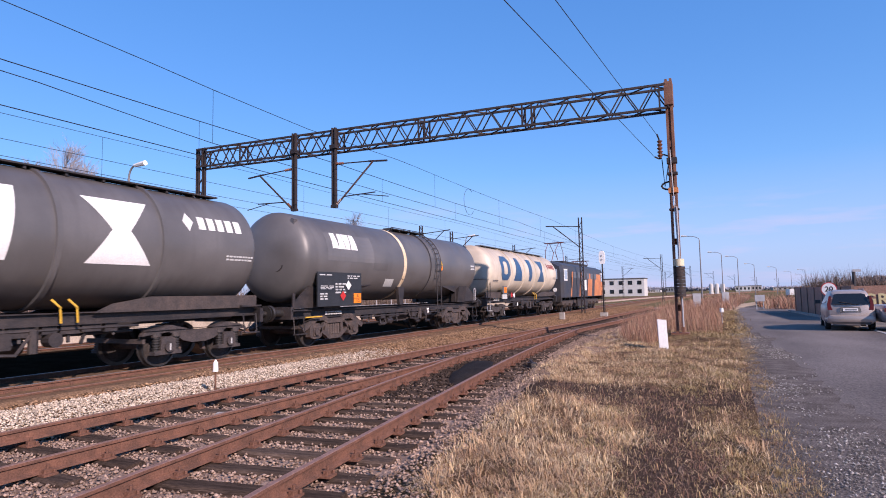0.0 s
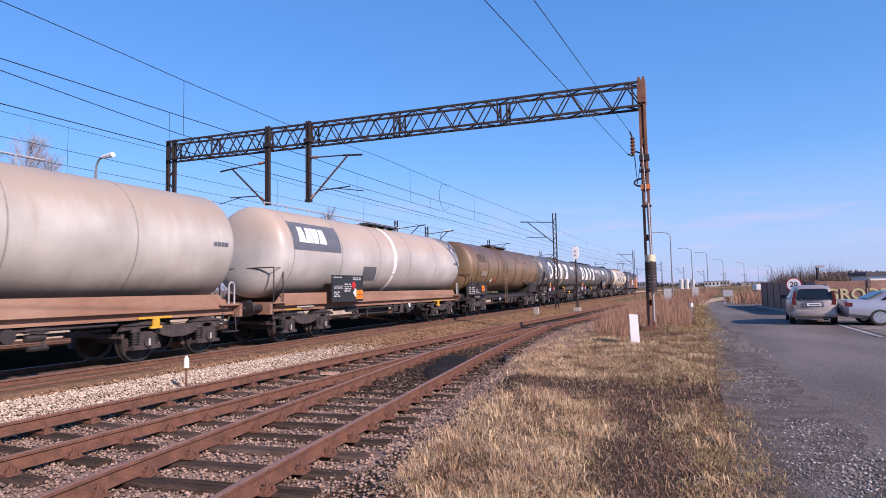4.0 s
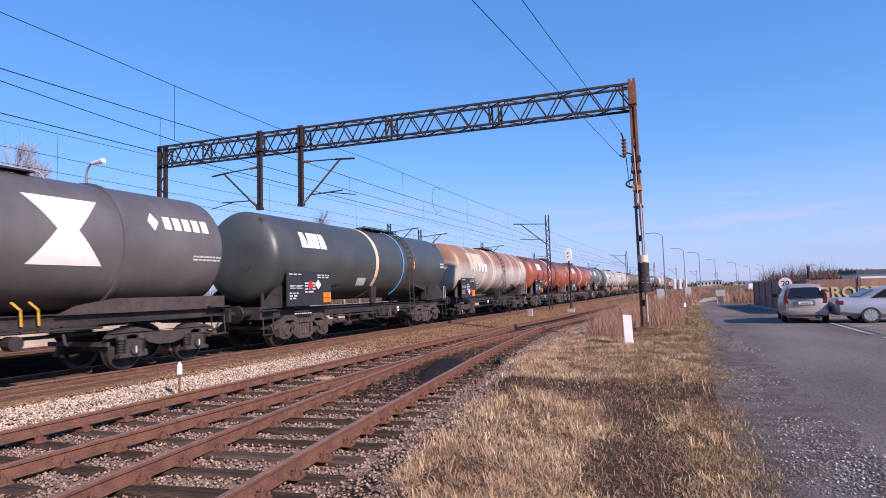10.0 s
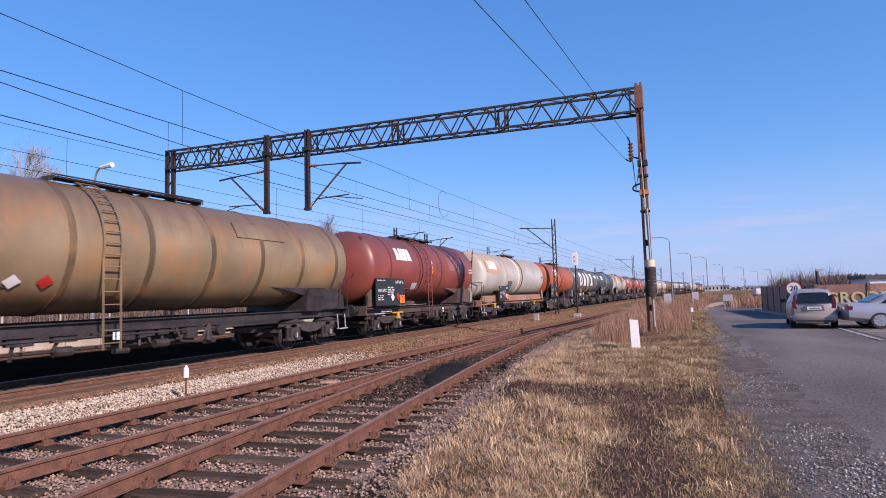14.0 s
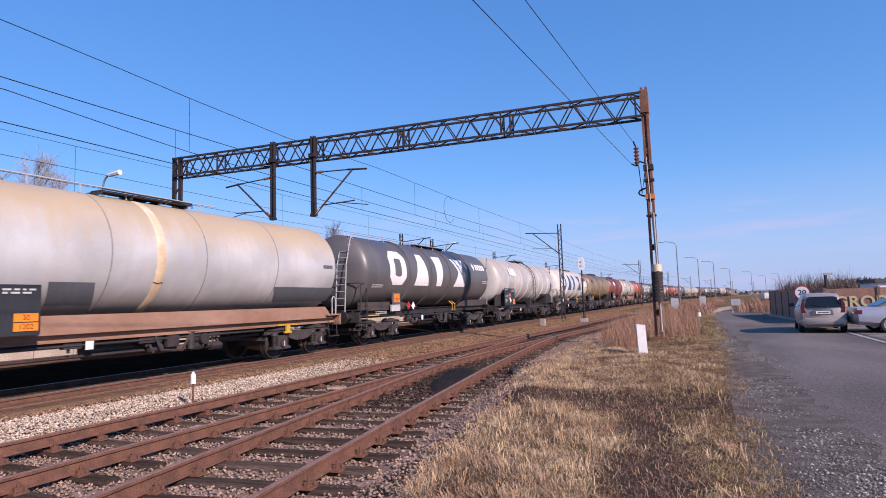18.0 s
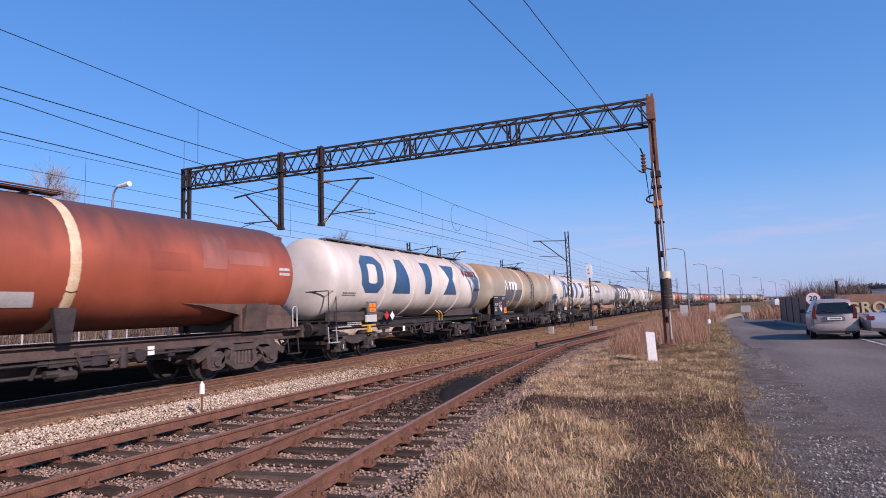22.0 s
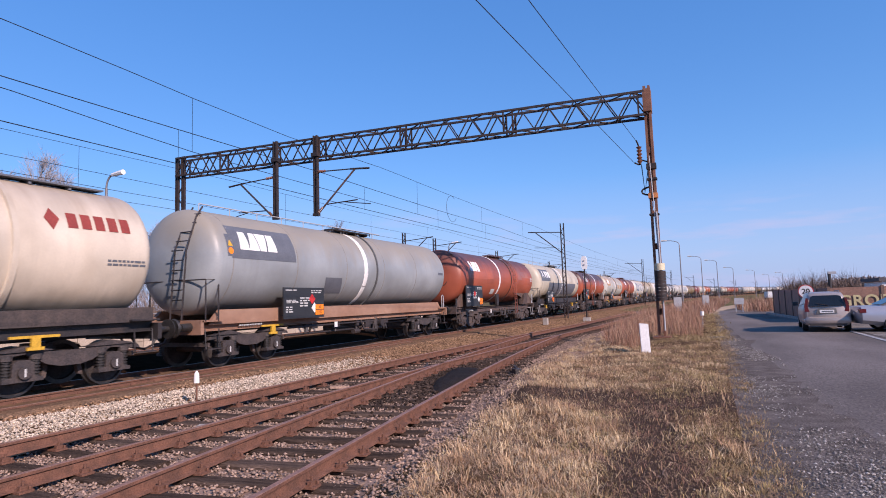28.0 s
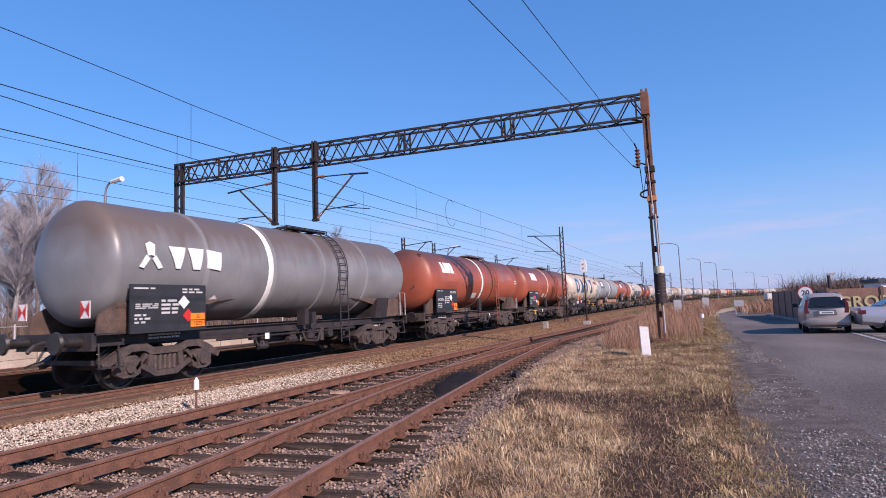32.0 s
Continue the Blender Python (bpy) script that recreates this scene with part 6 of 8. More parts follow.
    lift = {"letters": 0.14, "plain": -0.05, "skirt": 0.03}.get(kind, 0.03)
    for ch in w.children:
        stem = ch.name.split(".")[0]
        if stem in ("solebar", "centre_sill", "end_deck", "deck_plate", "bolster_block", "deck_stencil", "frame_stencil", "brake_rigging", "shunter_step", "grip_bar", "jacking_hook"):
            ch.location.z += lift
        elif stem != "bogie":
            ch.location.z += 0.03
    if opts.get("tail"):
        for sx in (-1.05, 1.05):
            t = part("tail_board", Geo().box((sx, -half - 0.05, 1.75), (0.28, 0.02, 0.36)), WHITE, w, "red and white end-of-train board")
            g = Geo()
            g.prism([(sx - 0.14, 1.57), (sx, 1.75), (sx - 0.14, 1.93)], -half - 0.066, -half - 0.062, 'y')
            g.prism([(sx + 0.14, 1.57), (sx, 1.75), (sx + 0.14, 1.93)], -half - 0.066, -half - 0.062, 'y')
            part("red_wedges", g, REDP, t)
    return w


CONSIST = [
    (40.56, 30.54, "letters", "cream", dict(ink="blue", endladder=False, series=2)),
    (25.13, 15.64, "plain", "dark", dict(bogie="cast")),
    (10.23, 0.21, "letters", "dark", dict(endladder=False, stripe_y=-0.62, series=2)),
    (-4.85, -14.86, "letters", "dark", dict(stripe_y=0.62)),
    (-19.92, -31.07, "banded", "brown", dict()),
    (-36.13, -47.05, "skirt", "grey", dict(endladder=False, hoop=False)),
    (-52.11, -63.03, "skirt", "creamgrey", dict()),
    (-68.44, -77.93, "plain", "dark", dict(bogie="cast", stripe_y=-0.44, ladder=2.27)),
    (-83.71, -93.20, "plain", "red", dict(bogie="cast", ladder=-2.05, stripe_y=-0.09, graffiti=True)),
    (-98.97, -108.46, "plain", "red", dict(bogie="cast")),
    (-113.87, -124.44, "strap", "beige", dict()),
    (-129.86, -139.35, "plain", "green", dict(bogie="cast", patches=0, stripe_y=-0.42, ladder=2.4)),
    (-144.76, -154.78, "letters", "dark", dict()),
    (-160.19, -166.67, "plain", "orange", dict(bogie="cast", stripe=False, logo=-3.03, panel=-3.47, ladder=0.0, patches=3)),
    (-172.08, -183.00, "skirt", "creamgrey", dict(panelcol="mixed")),
    (-188.06, -195.68, "plain", "redbrown", dict(stripe=False, logo=-3.53, panel=-4.07, ladder=-0.49, ribs=True)),
    (-200.73, -211.89, "banded", "brown2", dict(ladder=-1.85)),
    (-216.94, -226.96, "letters", "white", dict(ink="blue")),
    (-232.01, -242.58, "strap", "palegrey", dict(emblem="small", endladder=True, stripe_y=1.0, panel=-5.0, straps=(-5.1, -3.58, -2.12, -0.66, 2.21, 3.47, 4.94))),
    (-247.64, -257.65, "letters", "dark", dict(stripe=False)),
    (-262.71, -273.63, "skirt", "yellowcream", dict(endladder=False, hoop=False)),
    (-278.68, -288.70, "letters", "white", dict(ink="blue")),
    (-293.75, -304.32, "strap", "palebeige", dict(darkpanel=True)),
    (-309.38, -319.39, "letters", "white", dict(ink="blue", endladder=False, series=2)),
    (-324.81, -334.30, "plain", "red", dict(bogie="cast", ladder=-2.1, stripe_y=-0.1, logo=-5.16)),
    (-339.71, -350.63, "skirt", "creamgrey", dict(panelcol="rust", patch2=True)),
    (-356.05, -365.54, "plain", "redsoot", dict(bogie="cast", ladder=-2.12, stripe_y=0.62)),
    (-370.95, -381.88, "skirt", "sandbeige", dict(tre=True, hoop=False, endladder=False, panel=-4.3, darkframe=True)),
    (-387.29, -396.78, "plain", "red", dict(bogie="cast")),
    (-402.19, -413.12, "skirt", "bluegrey", dict()),
    (-418.17, -428.19, "letters", "cream", dict(ink="blue", endladder=False, series=2)),
    (-433.60, -443.09, "plain", "red", dict(bogie="cast", stripe_y=-0.77, ladder=2.1)),
    (-448.87, -458.35, "plain", "red", dict(bogie="cast", stripe_y=0.04, ladder=2.2)),
    (-464.25, -473.95, "strap", "midgrey", dict(tail=True, bogie="cast", longer=0.25, shift=-0.95, panel=-5.07, stripe_y=-1.6, ladder=1.9, straps=(-3.96, -1.46, 0.9, 3.5))),
]
TRAIN = []
for number, (front, rear, kind, paint, opts) in enumerate(CONSIST):
    wagon = make_wagon(front, rear, kind, paint, opts, 100 + number, 2.27 if kind == "plain" and paint != "redbrown" else 1.91)
    TRAIN.append((wagon, (front + rear) / 2))

# metres rolled since the start, every two seconds: the train slows a little
ROLLED = (0.00, 31.34, 62.60, 93.84, 124.65, 155.10, 185.88, 216.57, 247.33, 277.64, 307.35, 336.95, 366.71, 396.34, 425.77, 454.70, 483.81)


def motions():
    """The train rolls away along the line, slowing gently; everything else stands still."""
    for carried, s0 in TRAIN:
        rows = []
        for k, rolled in enumerate(ROLLED):
            x, y, a = track_at(s0 + rolled)
            rows.append((2.0 * k, pose(x, y, RAIL_Z, 0, 0, -a)))
        walk(carried, rows)


# ---- locomotive ----
def make_loco():
    s0 = 43.4
    ln, hw = 16.2, 1.48
    w = thing("locomotive", "dark electric locomotive with orange flashes hauling the tank train", "locomotive", group="")
    dark = mat("loco_dark_blue", (0.035, 0.04, 0.055), 0.5, var=0.3, scale=1.2, col2=(0.05, 0.045, 0.045))
    flame = mat("loco_orange", (0.62, 0.22, 0.07), 0.5, var=0.25, scale=1.0, col2=(0.45, 0.16, 0.06))
    h = ln / 2
    poly = [(-hw, 1.15), (-hw, 3.2), (-hw + 0.1, 3.65), (-0.8, 3.92), (0.8, 3.92), (hw - 0.1, 3.65), (hw, 3.2), (hw, 1.15)]
    part("body", Geo().prism(poly, -h + 0.55, h - 0.55, 'y'), dark, w)
    for sy in (-1, 1):
        nose = Geo()
        n = len(poly)
        for k, (sc, y, lift) in enumerate(((1.0, sy * (h - 0.55), 0), (0.9, sy * (h - 0.05), -0.12))):
            nose.v += [(x * sc, y, z + (lift if z > 2 else 0)) for x, z in poly]
        nose.f = [(i, (i + 1) % n, n + (i + 1) % n, n + i) for i in range(n)] + [tuple(range(n, 2 * n))]
        part("cab_front", nose, dark if sy < 0 else flame, w)
        for sx in (-1, 1):
            part("cab_window", Geo().box((sx * 0.62, sy * (h - 0.2), 2.95), (0.95, 0.35, 0.75)), mat("cab_glass", (0.35, 0.42, 0.5), 0.1, var=0.1), w)
            part("buffer", BUFFER, None, w, at=pose(sx * 0.875, sy * (h - 0.1), 1.06, 0, 0, 0 if sy > 0 else 180))
            part("headlamp", Geo().cyl((sx * 0.9, sy * (h - 0.1), 1.75), (sx * 0.9, sy * (h + 0.02), 1.75), 0.15, 12), WHITE, w)
        part("coupling", COUPLER, None, w, at=pose(0, sy * h, 1.03, 0, 0, 0 if sy > 0 else 180))
        part("buffer_beam", Geo().box((0, sy * (h - 0.12), 1.05), (2.7, 0.2, 0.42)), BLACK, w)
    for y0, y1, m in ((-5.6, -4.9, flame), (0.5, 2.6, flame), (3.4, 7.4, flame), (-2.6, -1.9, flame)):
        part("flash", Geo().prism([(y0, 1.2), (y1 - 0.3, 1.2), (y1 + 0.3, 3.2), (y0 + 0.6, 3.2)], hw + 0.002, hw + 0.012), m, w, "orange painted flash")
    part("side_emblem", Geo().prism([(-0.9, 1.7), (0.2, 1.7), (0.2, 2.6), (-0.9, 2.6)], hw + 0.004, hw + 0.016), WHITE, w, "white painted block emblem")
    for y in (-7.0, 6.9):
        part("side_window", Geo().box((hw, y, 2.9), (0.03, 0.8, 0.7)), mat("cab_glass", (0.35, 0.42, 0.5), 0.1), w)
        part("window_frame", Geo().box((hw - 0.006, y, 2.9), (0.03, 1.0, 0.9)), WHITE, w)
    for y in np.arange(-4, 4.1, 1.6):
        part("louvre", Geo().box((hw + 0.01, y, 2.95), (0.03, 1.0, 0.5)), GREYP, w)
    part("roof_gear", Geo().box((0, 0, 4.0), (1.4, 9.0, 0.25)), BLACK, w)
    for y, up in ((-4.6, 1), (4.6, 0)):
        g = Geo()
        for sx in (-0.5, 0.5):
            for sy in (-1, 1):
                k = 1.45 if up else 0.35
                g.cyl((sx, y + sy * 0.9, 4.15), (sx * 0.8, y + sy * 1.25, 4.15 + k / 2), 0.03, 5)
                g.cyl((sx * 0.8, y + sy * 1.25, 4.15 + k / 2), (sx * 0.9, y + sy * 0.2, 4.15 + k), 0.025, 5)
        for sy in (-0.2, 0.2):
            g.cyl((-0.8, y + sy, 4.15 + (1.45 if up else 0.35)), (0.8, y + sy, 4.15 + (1.45 if up else 0.35)), 0.03, 5)
        part("pantograph", g, mat("reddish_pantograph", (0.16, 0.05, 0.04), 0.6), w)
    for y in (-4.6, 4.6):
        b = part("bogie", Geo().box((0, y, 0.75), (2.2, 4.4, 0.4)), BOGIE, w)
        for k in (-1.5, 0.0, 1.5):
            for sx in (-1, 1):
                part("wheel", BM["wheel"], None, b, at=Matrix.Translation((sx * 0.745, y + k, 0.6)) @ Matrix.Scale(1.3, 4))
                part("axle_box", BM["axle_box"], None, b, at=pose(sx * 1.1, y + k, 0.1, 0, 0, 180 if sx < 0 else 0))
    part("underbody", Geo().box((0, 0, 0.7), (2.3, 4.0, 0.7)), BLACK, w)
    TRAIN.append((w, s0 + h))


make_loco()


# ---- small trackside things ----
def box_thing(name, label, category, c, s, m, kind="", rot=0):
    return tagged(part(name, Geo().box((0, 0, s[2] / 2), s), m, at=pose(*c, 0, 0, rot)), label, category, kind=kind)


g = Geo()
g.prism([(-0.12, 0), (0.12, 0), (0.12, 0.86), (-0.12, 0.89)], -0.06, 0.06, 'y')
post = tagged(part("kilometre_post", g, mat("whitewashed_concrete", (0.74, 0.73, 0.72), 0.8, var=0.1, scale=5)), "leaning whitewashed concrete marker post in the grass", "marker post")
post.matrix_basis = pose(-1.72, 17.6, -0.04, 0, -2, 15)
peg = thing("track_peg", "short rusty stake with a white top beside the ballast", "stake", pose(-8.72, 8.05, -0.2))
part("stake", Geo().cyl((0, 0, 0), (0, 0, 0.58), 0.018, 8), RUSTY, peg)
part("white_top", Geo().cyl((0, 0, 0.50), (0, 0, 0.66), 0.05, 10, 0.045).cyl((0, 0, 0.66), (0, 0, 0.72), 0.045, 10, 0.012), WHITE, peg, "white painted top")


def make_signal(x, y):
    s = thing("shunting_signal", "white signal head on a slim dark post beside the tracks", "signal", pose(x, y, -0.1))
    part("post", Geo().cyl((0, 0, 0), (0, 0, 3.9), 0.055, 10), STEEL, s)
    g = Geo()
    g.prism([(-0.15, 3.85), (0.15, 3.85), (0.22, 4.1), (0.22, 4.6), (0.13, 4.85), (-0.13, 4.85), (-0.22, 4.6), (-0.22, 4.1)], -0.08, 0.10, 'y')
    part("head", g, WHITE, s)
    for z in (4.2, 4.5):
        part("lens", Geo().cyl((0, -0.08, z), (0, -0.12, z), 0.06, 12), PALEGREY, s)
    g = Geo()
    for i in range(9):
        g.cyl((-0.13, -0.1, 0.4 + i * 0.35), (0.13, -0.1, 0.4 + i * 0.35), 0.01, 5)
    for sx in (-0.13, 0.13):
        g.cyl((sx, -0.1, 0.2), (sx, -0.1, 3.5), 0.012, 5)
    part("ladder", g, STEEL, s)
    part("footing", Geo().box((0, 0, 0.05), (0.5, 0.5, 0.3)), CONC, s)


make_signal(-8.5, 44.9)
box_thing("marker_stone", "small pale stone marker in the ballast", "marker", (-9.9, 38.0, -0.15), (0.3, 0.3, 0.5), CONC)
# low near-black patch with a wavy outline, and dark stones around it
g = Geo()
g.v = [(-5.64, 13.1, -0.085)]
for r_, z in ((0.5, -0.095), (0.85, -0.125), (1.0, -0.19)):
    for i in range(28):
        a = i * math.tau / 28
        wob = r_ * (1 + 0.10 * math.sin(3 * a + 0.6) + 0.07 * math.sin(5 * a + 2) + 0.04 * math.sin(9 * a))
        g.v.append((-5.64 + 0.43 * wob * math.cos(a) - 0.42 * wob * math.sin(a), 13.1 + 2.0 * wob * math.sin(a), z + 0.008 * math.sin(7 * a + 9 * r_)))
g.f = [(0, 1 + i, 1 + (i + 1) % 28) for i in range(28)] + [(1 + 28 * k + i, 29 + 28 * k + i, 29 + 28 * k + (i + 1) % 28, 1 + 28 * k + (i + 1) % 28) for k in range(2) for i in range(28)]
tagged(part("oily_patch", g, mat("near_black_patch", (0.024, 0.019, 0.017), 0.85, 0.0, var=0.35, scale=3, bump=0.4), smooth=True), "irregular near-black patch between the siding rails", "oil patch")
stones("oily_ballast", "blackish stones around the turnout", mat("blackish_stone", (0.06, 0.044, 0.036), 0.9, var=0.3, island=0.4), 3000, lambda rng: (rng.normal(-5.9, 0.75), rng.normal(13.0, 2.0), -0.20 + rng.uniform(0, 0.035)), (0.02, 0.045))
for i, (x, y) in enumerate(((-8.45, 13.6), (-7.1, 14.4), (-4.5, 14.2))):
    g = Geo()
    g.box((0, 0, 0.06), (0.16, 0.26, 0.12))
    g.cyl((0, -0.1, 0.08), (0, 0.14, 0.17), 0.03, 8)
    tagged(part("point_lock", g, BLACK, at=pose(x, y, -0.2, 0, 0, 20 * i)), "small greasy point fitting beside the rail", "track fitting", group="point fittings")
g = Geo()
g.box((0, 0, 0.03), (0.5, 0.2, 0.06))
tagged(part("concrete_block", g, CONC, at=pose(-7.1, 6.9, -0.19, 0, 0, 30)), "pale broken concrete slab on the ballast", "concrete block")
for x, y, r in ((-7.6, 11.0, 15),):
    tagged(part("timber_offcut", Geo().box((0, 0, 0.03), (0.42, 0.09, 0.05)), mat("pale_wood", (0.50, 0.33, 0.24), 0.8, var=0.3), at=pose(x, y, -0.2, 0, 0, r)), "pale broken timber piece between the rails", "timber piece")

# far platform and fence
g = Geo()
PLATC = mat("platform_concrete", (0.44, 0.37, 0.30), 0.9, var=0.18, scale=0.9, fine=18, col2=(0.35, 0.29, 0.23), objvar=0.10)
g.box((-25.2, 40, 0.36), (4.3, 150, 0.9))
PLATFORM = tagged(part("platform", g, PLATC), "pale concrete platform with a slab-faced edge beyond the second line", "platform", kind="structure")
slab = Geo().box((0, 0, 0), (0.10, 1.46, 0.40)).mesh("slab", PLATC)
cope = Geo().box((0, 0, 0), (0.5, 1.47, 0.10)).mesh("coping", PLATC)
for k in range(58):
    y = -14 + 1.5 * k
    for z in (0.12, 0.535):
        part("slab", slab, None, PLATFORM, at=pose(-23.02, y, z))
    part("coping", cope, None, PLATFORM, at=pose(-23.12, y, 0.83))
FENCE = thing("mesh_fence", "thin grey post-and-wire fence beyond the tracks", "fence")
for i in range(30):
    part("post", Geo().cyl((-27.5, -12 + i * 2.5, -0.1), (-27.5, -12 + i * 2.5, 1.6), 0.04, 6), PALEGREY, FENCE)
for z in (0.4, 0.9, 1.5):
    part("rail", Geo().cyl((-27.5, -12, z), (-27.5, 60.5, z), 0.015, 5), PALEGREY, FENCE)


def street_lamp(x, y, h, reach, side, z=-0.1, head=None):
    s = tagged(thing("street_lamp", "tall grey street lamp with a curved arm", "street lamp", pose(x, y, z)), group="street lamps")
    g = Geo()
    g.cyl((0, 0, 0), (0, 0, h * 0.35), 0.11, 8, 0.09)
    g.cyl((0, 0, h * 0.35), (0, 0, h - 0.6), 0.08, 8, 0.06)
    part("pole", g, mat("lamp_pole_grey", (0.22, 0.21, 0.22), 0.6, 0.3, var=0.2), s)
    g = Geo()
    pts = [(side * reach * (1 - math.cos(a)) , 0, h - 0.6 + 0.6 * math.sin(a)) for a in np.linspace(0, 1.5, 6)]
    g.tube(pts, 0.045, 6)
    part("arm", g, mat("lamp_pole_grey", (0.22, 0.21, 0.22), 0.6, 0.3), s)
    g = Geo()
    e = Vector(pts[-1])
    g.cyl(e, e + Vector((side * 0.75, 0, 0.05)), 0.09, 8, 0.13)
    part("lantern", g, WHITE if head else GREYBAR, s)
    return s


for x, y, h in ((-3.3, 88, 9.3), (-0.9, 122, 8.9), (2.0, 138, 8.8), (6.4, 175, 8.5), (13.1, 200, 8.3), (21.7, 258, 8.3), (31, 320, 8.3), (42, 390, 8.3), (24.5, 240, 8.3)):
    street_lamp(x, y, h, 1.7, -1)
street_lamp(-26.0, 18.5, 8.3, 0.45, 1, head=True)
street_lamp(-26.4, 60, 8.3, 0.45, 1, head=True)
for x, y, s in ((-2.72, 59.8, 1.35), (-0.35, 74.9, 1.4)):
    box_thing("trackside_cabinet", "pale grey metal cabinet on legs in the brush", "cabinet", (x, y, 0.05), (0.5 * s, 0.4, 0.95 * s), PALEGREY, rot=8)
c = thing("utility_box", "white metal box on a stand beside the road", "utility box", pose(2.17, 52.3, 0))
part("box", Geo().box((0, 0, 0.92), (0.68, 0.4, 0.5)), PALEGREY, c)
for sx in (-0.3, 0.3):
    part("leg", Geo().box((sx * 0.8, 0, 0.34), (0.07, 0.07, 0.68)), PALEGREY, c)

# ---- cars, sign and fence by the road ----
GLASS = mat("car_glass", (0.012, 0.015, 0.018), 0.05, var=0.1, bump=0)
TYRE = mat("tyre_rubber", (0.02, 0.02, 0.021), 0.8, var=0.2)
ALLOY = mat("alloy", (0.62, 0.62, 0.63), 0.3, 0.8, var=0.08)
TAIL = mat("tail_light_red", (0.11, 0.012, 0.014), 0.2, var=0.1)


def loft(rings):
    """A closed skin through rings of equal point count."""
    g = Geo()
    n = len(rings[0])
    for r in rings:
        g.v += r
    for j in range(len(rings) - 1):
        g.f += [(j * n + i, j * n + (i + 1) % n, (j + 1) * n + (i + 1) % n, (j + 1) * n + i) for i in range(n)]
    g.f += [tuple(range(n))[::-1], tuple(range((len(rings) - 1) * n, len(rings) * n))]
    return g


def car_section(y, w, z0, z1, round_=0.14):
    h = w / 2
    return [(-h + round_, y, z0), (-h, y, z0 + round_), (-h - 0.015, y, (z0 + z1) / 2), (-h + 0.01, y, z1 - round_), (-h + round_, y, z1), (h - round_, y, z1), (h - 0.01, y, z1 - round_), (h + 0.015, y, (z0 + z1) / 2), (h, y, z0 + round_), (h - round_, y, z0)]


def cabin_section(y, wb, wt, z0, z1):
    b, t = wb / 2, wt / 2
    return [(-b, y, z0), (-(b + t) / 2 - 0.02, y, (z0 + z1) / 2), (-t, y, z1 - 0.08), (-t + 0.12, y, z1), (t - 0.12, y, z1), (t, y, z1 - 0.08), ((b + t) / 2 + 0.02, y, (z0 + z1) / 2), (b, y, z0)]


def make_wheel(parent, x, y, r, out):
    t = Geo()
    t.lathe([(-0.1, r - 0.09), (-0.1, r - 0.02), (-0.07, r), (0.07, r), (0.1, r - 0.02), (0.1, r - 0.09)], 0, 28)
    t.v = [(a[1], a[0], a[2]) for a in t.v]
    wheel = part("wheel", t, TYRE, parent, at=pose(x, y, r), smooth=True)
    k = Geo()
    k.cyl((out * 0.05, 0, 0), (out * 0.075, 0, 0), r - 0.10, 24)
    for i in range(10):
        a = 2 * math.pi * i / 10
        k.bar((out * 0.085, 0, 0), (out * 0.085, (r - 0.1) * math.cos(a), (r - 0.1) * math.sin(a)), 0.025, 0.035)
    part("rim", k, ALLOY, wheel)


def van_ring(y, w, z0, belt, top, wt, lean=0.0):
    """A closed section of a tall car: sill, flank, belt line, glass line and crowned roof; lean slopes the part above the belt."""
    h, t = w / 2, wt / 2
    half = [(h * 0.80, z0), (h * 0.96, z0 + 0.07), (h, z0 + 0.22), (h * 1.005, (z0 + belt) / 2 + 0.05), (h * 0.985, belt - 0.05), (h * 0.95, belt)]
    up = max(0.0, top - belt)
    half += [(h * 0.95 + (t - h * 0.95) * k, belt + up * v) for k, v in ((0.35, 0.35), (0.75, 0.72), (0.98, 0.90))] + [(t * 0.82, belt + up * 0.97), (t * 0.45, belt + up)]
    ring_ = half + [(-x, z) for x, z in half[::-1]]
    return [(x, y + lean * max(0.0, z - belt), z) for x, z in ring_]


